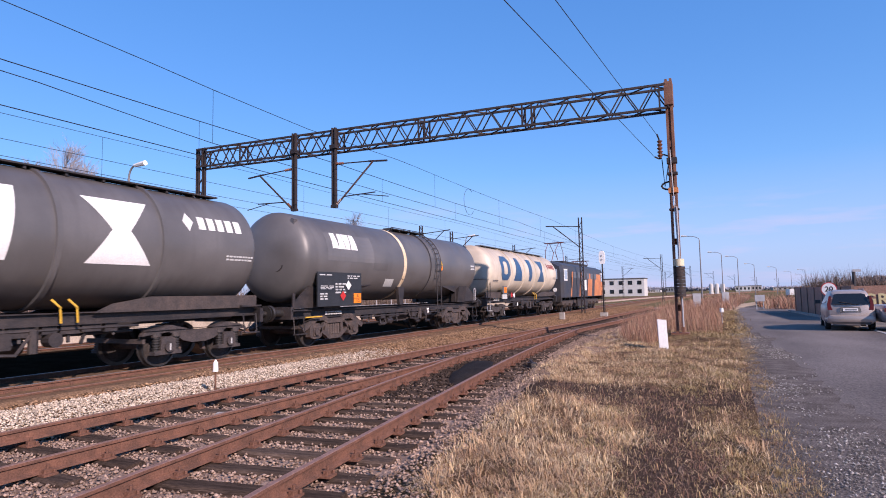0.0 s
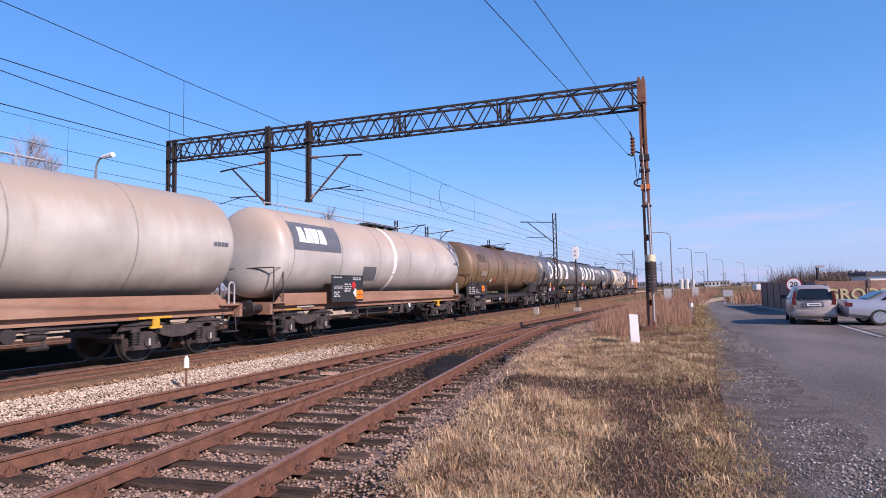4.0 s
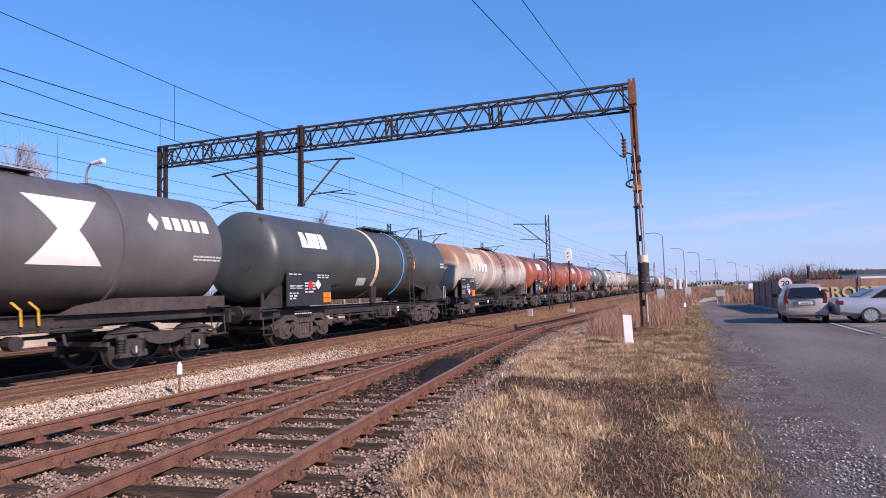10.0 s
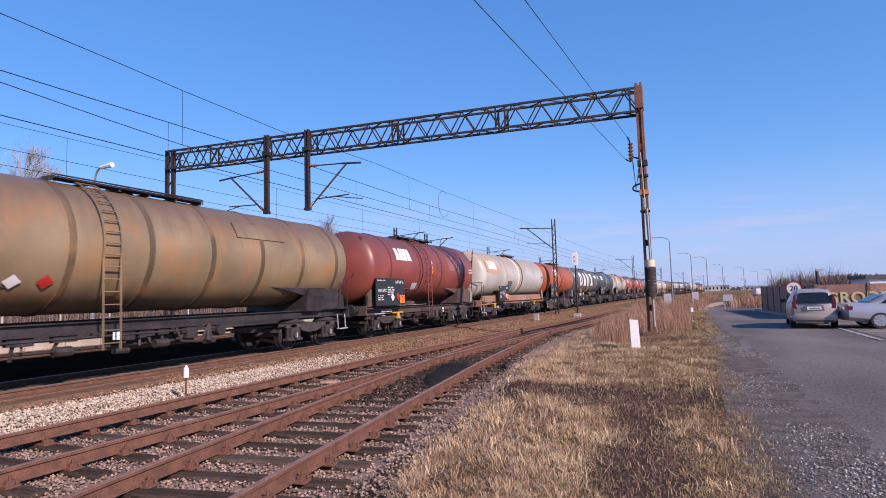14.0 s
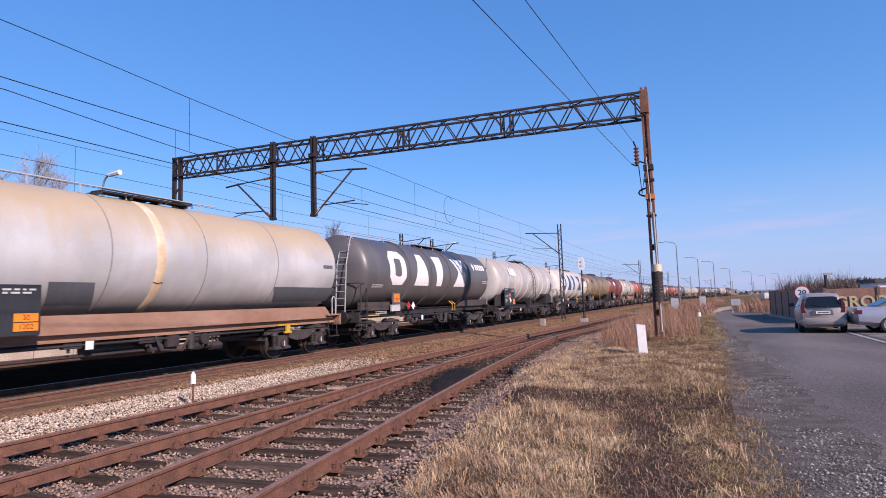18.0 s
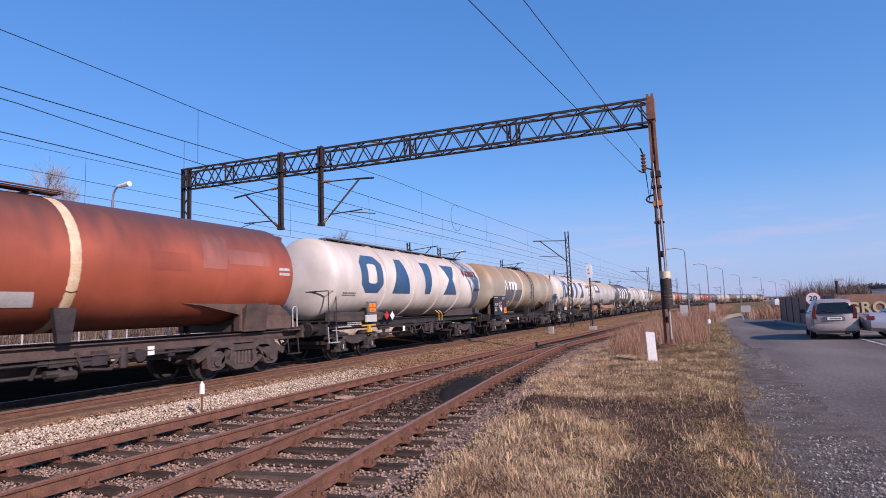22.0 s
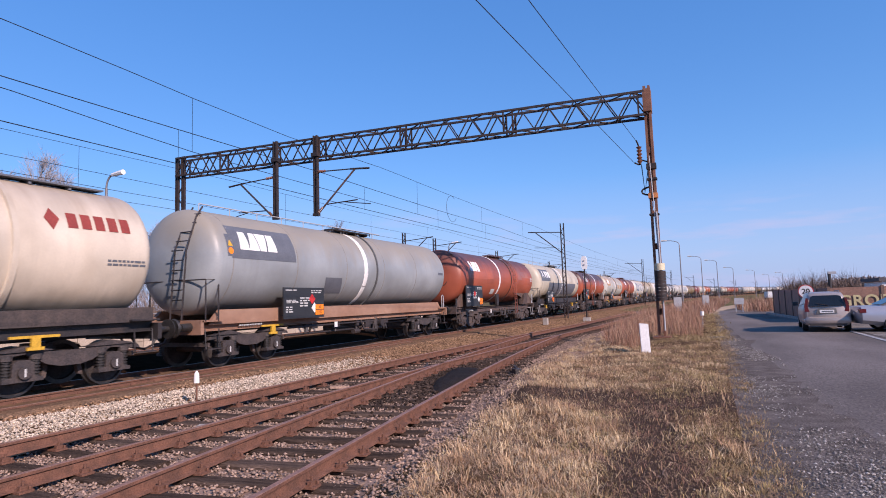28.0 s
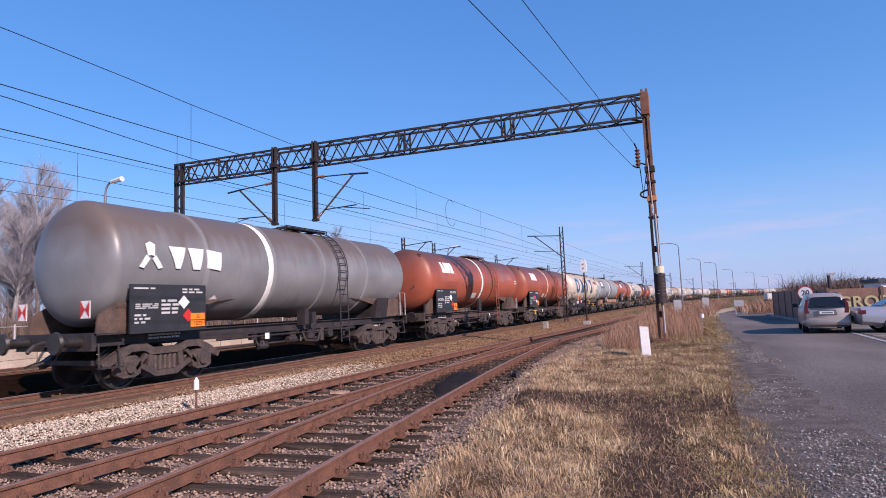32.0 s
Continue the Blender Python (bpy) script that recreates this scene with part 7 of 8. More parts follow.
def make_mpv():
    paint = mat("mpv_beige_silver", (0.37, 0.315, 0.285), 0.32, 0.3, var=0.06, bump=0.02)
    c = thing("mpv_car", "beige-silver compact people carrier parked by the road, seen from behind", "car", pose(4.0, 26.0, 0.05, 0, 0, -4) @ Matrix.Diagonal((0.92, 1, 0.95, 1)))
    rings = [van_ring(-0.02, 1.40, 0.40, 0.92, 1.36, 1.02, 0.30), van_ring(0.05, 1.58, 0.30, 0.96, 1.47, 1.14, 0.28), van_ring(0.22, 1.67, 0.25, 0.98, 1.54, 1.20, 0.22), van_ring(0.8, 1.70, 0.22, 0.99, 1.58, 1.24), van_ring(1.7, 1.71, 0.22, 0.99, 1.58, 1.26), van_ring(2.35, 1.71, 0.22, 0.98, 1.50, 1.22), van_ring(2.8, 1.70, 0.22, 0.96, 1.28, 1.26), van_ring(3.2, 1.68, 0.22, 0.93, 1.02, 1.36), van_ring(3.8, 1.60, 0.24, 0.82, 0.86, 1.30), van_ring(4.1, 1.40, 0.30, 0.68, 0.72, 1.10)]
    part("body", loft(rings), paint, c, smooth=True)
    g = Geo()
    z0, z1 = 1.02, 1.40
    out = [(-0.63, z0), (0.63, z0), (0.52, z1), (0.40, z1 + 0.035), (-0.40, z1 + 0.035), (-0.52, z1)]
    n = len(out)
    for d in (0.0, 0.03):
        g.v += [(x, -0.045 + 0.30 * (z - 0.92) + d, z) for x, z in out]
    g.f = [tuple(range(n)), tuple(range(n, 2 * n))[::-1]] + [(i, n + i, n + (i + 1) % n, (i + 1) % n) for i in range(n)]
    part("rear_window", g, GLASS, c)
    for sx in (-1, 1):
        for poly in ([(0.55, 1.08), (1.35, 1.07), (1.35, 1.42), (0.72, 1.42)], [(1.42, 1.06), (2.6, 1.03), (2.15, 1.38), (1.42, 1.42)]):
            q = Geo()
            for d in (0.0, -0.03):
                q.v += [(sx * (0.822 - 0.42 * (z - 0.99) + d), y, z) for y, z in poly]
            q.f = [(0, 1, 2, 3), (7, 6, 5, 4), (0, 4, 5, 1), (1, 5, 6, 2), (2, 6, 7, 3), (3, 7, 4, 0)]
            part("side_window", q, GLASS, c)
        part("tail_light", Geo().prism([(sx * 0.60, 0.80), (sx * 0.76, 0.80), (sx * 0.775, 1.0), (sx * 0.70, 1.34), (sx * 0.63, 1.34), (sx * 0.66, 1.0)], -0.025, 0.20, 'y'), TAIL, c, "red tail light cluster")
        part("wing_mirror", Geo().prism([(2.45, 1.0), (2.60, 1.02), (2.58, 1.16), (2.47, 1.15)], sx * 0.86, sx * 1.06), BLACK, c)
        for yy in (0.78, 3.35):
            make_wheel(c, sx * 0.75, yy, 0.31, sx)
        part("roof_rail", Geo().tube([(sx * 0.52, 0.5, 1.52), (sx * 0.54, 0.7, 1.60), (sx * 0.54, 2.0, 1.60), (sx * 0.52, 2.3, 1.50)], 0.02, 5), GREYP, c)
    part("bumper", loft([car_section(-0.09, 1.30, 0.34, 0.56, 0.07), car_section(-0.02, 1.58, 0.28, 0.60, 0.09), car_section(0.4, 1.71, 0.26, 0.60, 0.09)]), paint, c, smooth=True)
    part("lower_valance", Geo().prism([(-0.62, 0.24), (0.62, 0.24), (0.66, 0.33), (-0.66, 0.33)], -0.08, 0.1, 'y'), BLACK, c)
    part("plate_recess", Geo().prism([(-0.36, 0.72), (0.36, 0.72), (0.32, 0.92), (-0.32, 0.92)], -0.035, 0.02, 'y'), mat("mpv_shade_trim", (0.16, 0.15, 0.14), 0.4), c)
    part("plate", Geo().box((0, -0.04, 0.81), (0.50, 0.02, 0.11)), WHITE, c, "white plate with a plain bar")
    part("plate_bar", Geo().box((0.02, -0.053, 0.81), (0.38, 0.008, 0.04)), GREYP, c)
    part("wiper", Geo().bar((0.05, -0.03, 1.05), (-0.36, -0.005, 1.12), 0.02, 0.02), BLACK, c)
    part("exhaust", Geo().cyl((0.5, -0.04, 0.24), (0.5, 0.2, 0.24), 0.035, 8), ALLOY, c)


def make_sedan():
    paint = mat("sedan_silver_blue", (0.40, 0.40, 0.43), 0.28, 0.5, var=0.05, bump=0.02)
    c = thing("sedan_car", "silver-blue saloon car parked side-on beside the people carrier", "car", pose(4.86, 26.45, 0.05, 0, 0, -86) @ Matrix.Diagonal((1, 1, 0.94, 1)))
    rings = [car_section(0.0, 1.5, 0.5, 0.86, 0.1), car_section(0.1, 1.74, 0.32, 0.98), car_section(0.9, 1.80, 0.22, 0.99), car_section(3.2, 1.80, 0.22, 0.93), car_section(4.3, 1.74, 0.24, 0.82), car_section(4.75, 1.5, 0.34, 0.66, 0.1)]
    part("body", loft(rings), paint, c, smooth=True)
    cab = [cabin_section(0.75, 1.55, 1.20, 0.94, 1.0), cabin_section(1.35, 1.6, 1.15, 0.94, 1.30), cabin_section(1.9, 1.6, 1.15, 0.94, 1.41), cabin_section(2.6, 1.6, 1.15, 0.92, 1.42), cabin_section(3.0, 1.58, 1.12, 0.9, 1.34), cabin_section(3.75, 1.5, 1.1, 0.86, 0.92)]
    part("cabin", loft(cab), paint, c, smooth=True)
    g = Geo()
    g.v = [(-0.55, 0.80, 1.035), (0.55, 0.80, 1.035), (0.5, 1.30, 1.30), (-0.5, 1.30, 1.30)]
    g.f = [(0, 1, 2, 3)]
    part("rear_window", Geo().add([(x, y, z + d) for d in (0.0, 0.012) for x, y, z in g.v], [(4, 5, 6, 7), (0, 1, 5, 4), (1, 2, 6, 5), (2, 3, 7, 6), (3, 0, 4, 7), (3, 2, 1, 0)]), GLASS, c)
    for sx in (-1, 1):
        for poly in ([(1.15, 1.0), (1.95, 0.99), (1.95, 1.34), (1.55, 1.30)], [(2.02, 0.99), (3.25, 0.96), (2.85, 1.3), (2.02, 1.35)]):
            part("side_window", Geo().prism(poly, sx * 0.73, sx * 0.80), GLASS, c)
        part("tail_light", Geo().box((sx * 0.70, 0.12, 0.82), (0.40, 0.2, 0.14)), TAIL, c, "red tail light")
        for yy in (1.05, 3.85):
            make_wheel(c, sx * 0.82, yy, 0.32, sx)
        part("wing_mirror", Geo().box((sx * 1.0, 3.0, 1.0), (0.2, 0.14, 0.14)), paint, c)
        for yy in (1.75, 2.7):
            part("door_handle", Geo().box((sx * 0.915, yy, 0.84), (0.02, 0.2, 0.03)), ALLOY, c)
    part("plate", Geo().box((0, 0.0, 0.72), (0.52, 0.04, 0.11)), WHITE, c)


make_mpv()
make_sedan()
s = thing("speed_sign", "round white road sign reading 20 on a grey pole", "road sign", pose(4.03, 31.0, 0.04, 0, 0, -8))
part("pole", Geo().cyl((0, 0, 0), (0, 0, 1.85), 0.03, 8), PALEGREY, s)
part("disc", Geo().cyl((0, -0.03, 1.53), (0, -0.05, 1.53), 0.31, 28), REDP, s, "red rim disc")
part("face", Geo().cyl((0, -0.051, 1.53), (0, -0.056, 1.53), 0.275, 28), WHITE, s, "white face")
cu = bpy.data.curves.new("digits", 'FONT')
cu.body, cu.size, cu.align_x, cu.align_y, cu.offset = "20", 0.32, 'CENTER', 'CENTER', 0.008
tmp = bpy.data.objects.new("digits", cu)
me = bpy.data.meshes.new_from_object(tmp)
bpy.data.objects.remove(tmp)
me.materials.append(BLACK)
part("number", me, None, s, at=Matrix.Translation((0, -0.058, 1.53)) @ Matrix.Rotation(radians(90), 4, 'X'))

FENCEBROWN = mat("brown_fence_panel", (0.36, 0.195, 0.135), 0.8, var=0.25, scale=1.4, fine=18, col2=(0.25, 0.14, 0.10), objvar=0.15)
WALLF = thing("panel_fence", "brown panel fence with large pale lettering round the yard", "fence", kind="")
A_, B_, C_ = Vector((4.15, 47.0, 0)), Vector((5.25, 33.2, 0)), Vector((22.0, 32.2, 0))
for p, q, n in ((A_, B_, 7), (B_, C_, 8)):
    d = (q - p) / n
    for i in range(n):
        a, b = p + d * i, p + d * (i + 1)
        g = Geo()
        mid = (a + b) / 2
        g.box((0, 0, 0.86), ((b - a).length - 0.03, 0.05, 1.68))
        ang = math.degrees(math.atan2(d.y, d.x))
        part("panel", g, FENCEBROWN, WALLF, at=pose(mid.x, mid.y, 0, 0, 0, ang))
        part("post", Geo().box((a.x, a.y, 0.88), (0.12, 0.12, 1.76)), mat("dark_fence_post", (0.16, 0.10, 0.075), 0.7), WALLF)
LETTERM = mat("pale_yellow_letter", (0.55, 0.46, 0.24), 0.7, var=0.12)


def fence_text(body, x, z, size, m):
    cu = bpy.data.curves.new("lettering", 'FONT')
    cu.body, cu.size, cu.offset, cu.space_character = body, size, 0.018, 1.08
    tmp = bpy.data.objects.new("lettering", cu)
    me = bpy.data.meshes.new_from_object(tmp)
    bpy.data.objects.remove(tmp)
    me.materials.append(m)
    part("lettering", me, None, WALLF, at=Matrix.Translation((x, 33.2 - (x - 5.25) * 0.06 - 0.06, z)) @ Matrix.Rotation(radians(-3.4), 4, 'Z') @ Matrix.Rotation(radians(90), 4, 'X'))


fence_text("GRODZE", 5.62, 0.84, 0.70, LETTERM)
fence_text("S", 5.9, 0.18, 0.52, LETTERM)
part("banner", Geo().box((4.85, 38.0, 0.95), (0.06, 2.4, 0.9), Matrix.Rotation(radians(4.5), 3, 'Z')), mat("dull_banner", (0.16, 0.13, 0.12), 0.7, var=0.3, scale=3), WALLF)

# ---- distance ----
def far_building(name, label, c, s, wall, roof, rows, cols, rot=0):
    b = thing(name, label, "building", pose(*c, 0, 0, rot))
    part("wall", Geo().box((0, 0, s[2] / 2), s), wall, b)
    part("roof", Geo().box((0, 0, s[2] + 0.15), (s[0] + 0.4, s[1] + 0.4, 0.3)), roof, b)
    for r in range(rows):
        for k in range(cols):
            part("window", Geo().box((-s[0] / 2 + (k + 0.5) * s[0] / cols, -s[1] / 2 - 0.02, (r + 0.55) * s[2] / rows), (s[0] / cols * 0.45, 0.08, s[2] / rows * 0.45)), GLASS, b)
    return b


PLASTER = mat("pale_plaster", (0.55, 0.54, 0.51), 0.85, var=0.12, scale=0.3, fine=4)
SLATE = mat("dark_roof", (0.10, 0.09, 0.09), 0.8, var=0.2)
BRICKY = mat("brown_block", (0.25, 0.19, 0.16), 0.85, var=0.2, scale=0.3)
far_building("depot_building", "white two-storey railway building beyond the line", (-37.0, 236, -0.2), (17, 10, 6.6), PLASTER, SLATE, 2, 5)
far_building("depot_annex", "low white railway shed beside the depot", (-52.0, 228, -0.2), (12, 10, 4.8), PLASTER, SLATE, 1, 3)
for k, x in enumerate((-6.3, -4.2, -2.1)):
    t = tagged(thing("silo", "white cylindrical storage silo in the distance", "silo", pose(x, 260 + k * 0.5, -0.2)), group="silos")
    part("shell", Geo().cyl((0, 0, 0), (0, 0, 4.0), 0.8, 18), PLASTER, t)
    part("cap", Geo().cyl((0, 0, 4.0), (0, 0, 4.4), 0.8, 18, 0.2), PLASTER, t)
rng = random.Random(4)
for i in range(26):
    y = rng.uniform(560, 950)
    x = rng.uniform(-0.12, 0.36) * y
    h = rng.uniform(2.0, 5.5)
    far_building("distant_building", "small distant town building on the horizon", (x, y, -0.2), (rng.uniform(8, 20), rng.uniform(8, 14), h), rng.choice((PLASTER, CONC, CONC)), SLATE, 1 if h < 6 else 2, 4, rng.uniform(-15, 15))
far_building("yard_shed", "low pale shed behind the panel fence", (15.6, 62, -0.1), (5.0, 6, 2.25), WHITE, SLATE, 1, 3)
far_building("brown_shed", "low brown shed with a flat roof at the road end", (16.2, 150, -0.2), (2.8, 4, 1.75), BRICKY, PLASTER, 1, 3)
tr = thing("white_lorry", "white lorry parked far along the road", "lorry", pose(12.3, 142, -0.1, 0, 0, 4) @ Matrix.Diagonal((0.95, 0.9, 0.62, 1)))
part("box_body", Geo().box((0, 0, 1.6), (2.4, 5.0, 2.0)), WHITE, tr)
part("cab", Geo().box((0, 3.2, 1.2), (2.2, 1.4, 1.7)), GREYBAR, tr)
for y in (-1.5, 3.0):
    for sx in (-1, 1):
        part("wheel", Geo().cyl((sx * 1.0 - 0.12, y, 0.45), (sx * 1.0 + 0.12, y, 0.45), 0.45, 14), BLACK, tr)
ch = thing("yard_flue", "dark metal flue with a cap above the yard", "flue", pose(9.65, 60, 0))
part("pipe", Geo().cyl((0, 0, 0), (0, 0, 3.0), 0.14, 10), BLACK, ch)
part("cap", Geo().box((0.2, 0, 3.05), (0.6, 0.3, 0.2)), PALEGREY, ch)


# ---- plants ----
def ramp_mat(name, stops, rough=0.9, dull=None, patch=0.9):
    """Leaf and stalk colours that vary from blade to blade and from patch to patch."""
    m = bpy.data.materials.new(name)
    m.use_nodes = True
    n, l = m.node_tree.nodes, m.node_tree.links
    geo_n, rp = n.new("ShaderNodeNewGeometry"), n.new("ShaderNodeValToRGB")
    el = rp.color_ramp.elements
    while len(el) < len(stops):
        el.new(0.5)
    for e, (p, c) in zip(el, stops):
        e.position, e.color = p, (*c, 1)
    l.new(geo_n.outputs["Random Per Island"], rp.inputs["Fac"])
    out = rp.outputs["Color"]
    if dull:
        tc, nz, mr, mx = n.new("ShaderNodeTexCoord"), n.new("ShaderNodeTexNoise"), n.new("ShaderNodeMapRange"), n.new("ShaderNodeMix")
        nz.inputs["Scale"].default_value, nz.inputs["Detail"].default_value = patch, 4.0
        mr.inputs["From Min"].default_value, mr.inputs["From Max"].default_value, mr.inputs["To Max"].default_value = 0.42, 0.62, 0.85
        mx.data_type = 'RGBA'
        l.new(tc.outputs["Object"], nz.inputs["Vector"])
        l.new(nz.outputs["Fac"], mr.inputs["Value"])
        l.new(mr.outputs["Result"], mx.inputs["Factor"])
        l.new(out, mx.inputs["A"])
        mx.inputs["B"].default_value = (*dull, 1)
        out = mx.outputs["Result"]
    l.new(out, n["Principled BSDF"].inputs["Base Color"])
    n["Principled BSDF"].inputs["Roughness"].default_value = rough
    return m


STRAW = ramp_mat("straw_blades", ((0.0, (0.54, 0.36, 0.170)), (0.3, (0.69, 0.495, 0.265)), (0.6, (0.82, 0.64, 0.40)), (0.8, (0.42, 0.255, 0.125)), (1.0, (0.24, 0.145, 0.080))), dull=(0.40, 0.235, 0.125), patch=1.3)
OLIVE = ramp_mat("olive_blades", ((0.0, (0.33, 0.255, 0.090)), (0.35, (0.46, 0.34, 0.14)), (0.65, (0.62, 0.45, 0.22)), (1.0, (0.19, 0.130, 0.06))), dull=(0.27, 0.165, 0.08), patch=1.5)
TURF = ramp_mat("turf_blades", ((0.0, (0.28, 0.205, 0.080)), (0.35, (0.40, 0.285, 0.12)), (0.65, (0.54, 0.39, 0.18)), (1.0, (0.15, 0.11, 0.045))), dull=(0.26, 0.16, 0.08), patch=1.1)
DEADLEAF = ramp_mat("dead_brown_blades", ((0.0, (0.120, 0.061, 0.036)), (0.4, (0.218, 0.117, 0.067)), (0.7, (0.359, 0.214, 0.124)), (1.0, (0.082, 0.046, 0.031))), dull=(0.131, 0.076, 0.052), patch=1.7)
REDSTEM = ramp_mat("red_brown_stems", ((0.0, (0.22, 0.10, 0.065)), (0.4, (0.32, 0.16, 0.10)), (0.7, (0.48, 0.32, 0.20)), (1.0, (0.14, 0.065, 0.048))))


def blades(name, label, material, roots, length, width, lean, seed, bend=0.6):
    """Arched grass blades or stems: two segments and a tip each, in one mesh."""
    rng = np.random.default_rng(seed)
    n = len(roots)
    ln = rng.uniform(length[0], length[1], n) * (0.7 + 0.6 * rng.random(n))
    az = rng.uniform(0, 6.283, n)
    if roots.shape[1] > 3:
        az = roots[:, 3] + rng.normal(0, 0.7, n)
    th = np.clip(np.abs(rng.normal(lean, 0.32 * min(1.0, lean + 0.2), n)), 0.02, 1.5)
    t2 = np.clip(th + bend * rng.uniform(0.4, 1.4, n), 0, 2.0)
    d = np.stack([np.cos(az), np.sin(az)], 1)
    side = np.stack([-d[:, 1], d[:, 0]], 1) * (rng.uniform(width[0], width[1], n) / 2)[:, None]
    v = np.zeros((n, 5, 3))
    mid = roots[:, :2] + d * (ln * 0.5 * np.sin(th))[:, None]
    tip = mid + d * (ln * 0.5 * np.sin(t2))[:, None]
    zm = roots[:, 2] + np.maximum(0.006, ln * 0.5 * np.cos(th))
    zt = np.maximum(zm + ln * 0.5 * np.cos(t2), roots[:, 2] + 0.004)
    v[:, 0, :2], v[:, 1, :2] = roots[:, :2] - side, roots[:, :2] + side
    v[:, 0, 2] = v[:, 1, 2] = roots[:, 2] - 0.02
    v[:, 2, :2], v[:, 3, :2] = mid - side * 0.85, mid + side * 0.85
    v[:, 2, 2] = v[:, 3, 2] = zm
    v[:, 4, :2], v[:, 4, 2] = tip, zt
    f = np.array([[0, 1, 3], [0, 3, 2], [2, 3, 4]])
    faces = (f[None] + 5 * np.arange(n)[:, None, None]).reshape(-1, 3)
    return tagged(new(name, raw_mesh(name, v.reshape(-1, 3), faces, material)), label, "grass", kind="stuff")


def verge_roots(n, seed, tuft, y0, y1, power=1.5, lo=0.0, hi=1.0):
    """Roots over the verge, drawn together in tufts where tuft is high."""
    rng = np.random.default_rng(seed)
    ys = y0 + (y1 - y0) * rng.random(n) ** power
    xl = np.array([verge_left(y) for y in ys])
    xr = np.array([float(np.interp(y, (2.5, 5, 7.5, 14.5, 35), (0.55, 0.56, 0.50, 0.50, 0.35))) for y in ys])
    u = lo + (hi - lo) * rng.random(n)
    xs = xl + (xr - xl) * u + rng.normal(0, 0.12, n)
    az = rng.uniform(0, 6.283, n)
    if tuft:
        k = max(8, n // 45)
        cs = rng.integers(0, n, k)
        pick = rng.integers(0, k, n)
        near = rng.random(n) < tuft
        wide = rng.uniform(0.02, 0.085, k)[pick]
        dx, dy = rng.normal(0, 1, n) * wide, rng.normal(0, 1, n) * wide
        swept = rng.uniform(0, 6.283, k)[pick]
        az = np.where(near, np.where(rng.random(n) < 0.55, np.arctan2(dy, dx), swept), az)
        xs = np.where(near, xs[cs][pick] + dx, xs)
        ys = np.where(near, ys[cs][pick] + dy, ys)
    zs = np.array([ground_z(x, y) for x, y in zip(xs, ys)])
    return np.stack([xs, ys, zs, az], 1)


def patchy(roots, size, cut, seed):
    """Leaves ragged gaps in the growth, of about that size in metres."""
    r = np.random.default_rng(seed)
    x, y = roots[:, 0] / size, roots[:, 1] / size
    lump = sum(np.sin(x * fx + y * fy + r.uniform(0, 6.28)) for fx, fy in ((2.1, 1.3), (-1.2, 2.6), (3.7, -0.8), (0.9, 4.1), (-4.3, -2.2))) / 2.2
    return roots[lump + r.normal(0, 0.25, len(roots)) > cut]


def off_dark_strips(roots, keep, seed):
    """Thins the growth in the rut and on the shade-dark strip that crosses the verge."""
    r = np.random.default_rng(seed)
    mid = 9.75 + 0.2 * np.sin(roots[:, 0] * 1.7)
    strip = np.abs(roots[:, 1] - mid) < 0.95 + 0.25 * np.sin(roots[:, 0] * 3.1) + r.normal(0, 0.22, len(roots))
    rut = (np.abs(roots[:, 0] + 0.58 + 0.10 * (roots[:, 1] - 6)) < 0.38 + 0.12 * np.sin(roots[:, 1] * 2.3 + 0.8) + r.normal(0, 0.10, len(roots))) & (roots[:, 1] < 9.0)
    return roots[~(strip | rut) | (r.random(len(roots)) < keep)]


blades("dry_grass", "pale straw-coloured dry grass flattened on the verge", STRAW, patchy(off_dark_strips(verge_roots(74000, 1, 0.8, 2.6, 20, 1.5, -0.02, 0.55), 0.06, 1), 0.8, -0.3, 1), (0.06, 0.18), (0.003, 0.009), 1.0, 11, 1.3)
blades("dead_grass", "matted brown dead grass in the middle of the verge", DEADLEAF, patchy(off_dark_strips(verge_roots(52000, 6, 0.6, 2.6, 22, 1.45, 0.05, 0.98), 0.8, 6), 0.6, -0.3, 2), (0.05, 0.14), (0.003, 0.009), 1.15, 19, 1.0)
blades("short_turf", "short olive and brown winter turf on the verge", TURF, off_dark_strips(verge_roots(66000, 2, 0.4, 2.6, 26, 1.4, 0.42, 1.0), 0.16, 2), (0.03, 0.085), (0.003, 0.008), 0.9, 12, 1.0)
blades("olive_grass", "yellow-green winter grass in tufts on the verge", OLIVE, patchy(off_dark_strips(verge_roots(44000, 14, 0.85, 2.6, 26, 1.35, 0.22, 0.97), 0.05, 14), 1.1, 0.05, 3), (0.05, 0.13), (0.003, 0.009), 0.95, 24, 1.2)
blades("straw_wisps", "scattered pale straw wisps over the turf", STRAW, patchy(off_dark_strips(verge_roots(14000, 7, 0.9, 2.6, 22, 1.4, 0.35, 0.97), 0.1, 7), 0.7, -0.1, 4), (0.08, 0.20), (0.003, 0.007), 1.0, 20, 1.2)
blades("tall_tufts", "taller pale grass tufts beside the siding", STRAW, off_dark_strips(verge_roots(12000, 3, 0.97, 4.0, 30, 1.2, -0.06, 0.36), 0.1, 3), (0.12, 0.26), (0.003, 0.008), 0.65, 13, 1.3)
blades("grass_clumps", "arching straw clumps over the matted grass", STRAW, patchy(off_dark_strips(verge_roots(17000, 9, 0.97, 2.6, 20, 1.4, 0.05, 0.95), 0.1, 9), 0.9, -0.2, 5), (0.10, 0.24), (0.003, 0.009), 0.8, 23, 1.5)
blades("far_turf", "short dry turf between the brush and the road", TURF, verge_roots(9000, 15, 0.5, 22, 56, 1.2, 0.70, 1.05), (0.08, 0.22), (0.008, 0.02), 0.9, 27, 1.0)
back = np.random.default_rng(77)
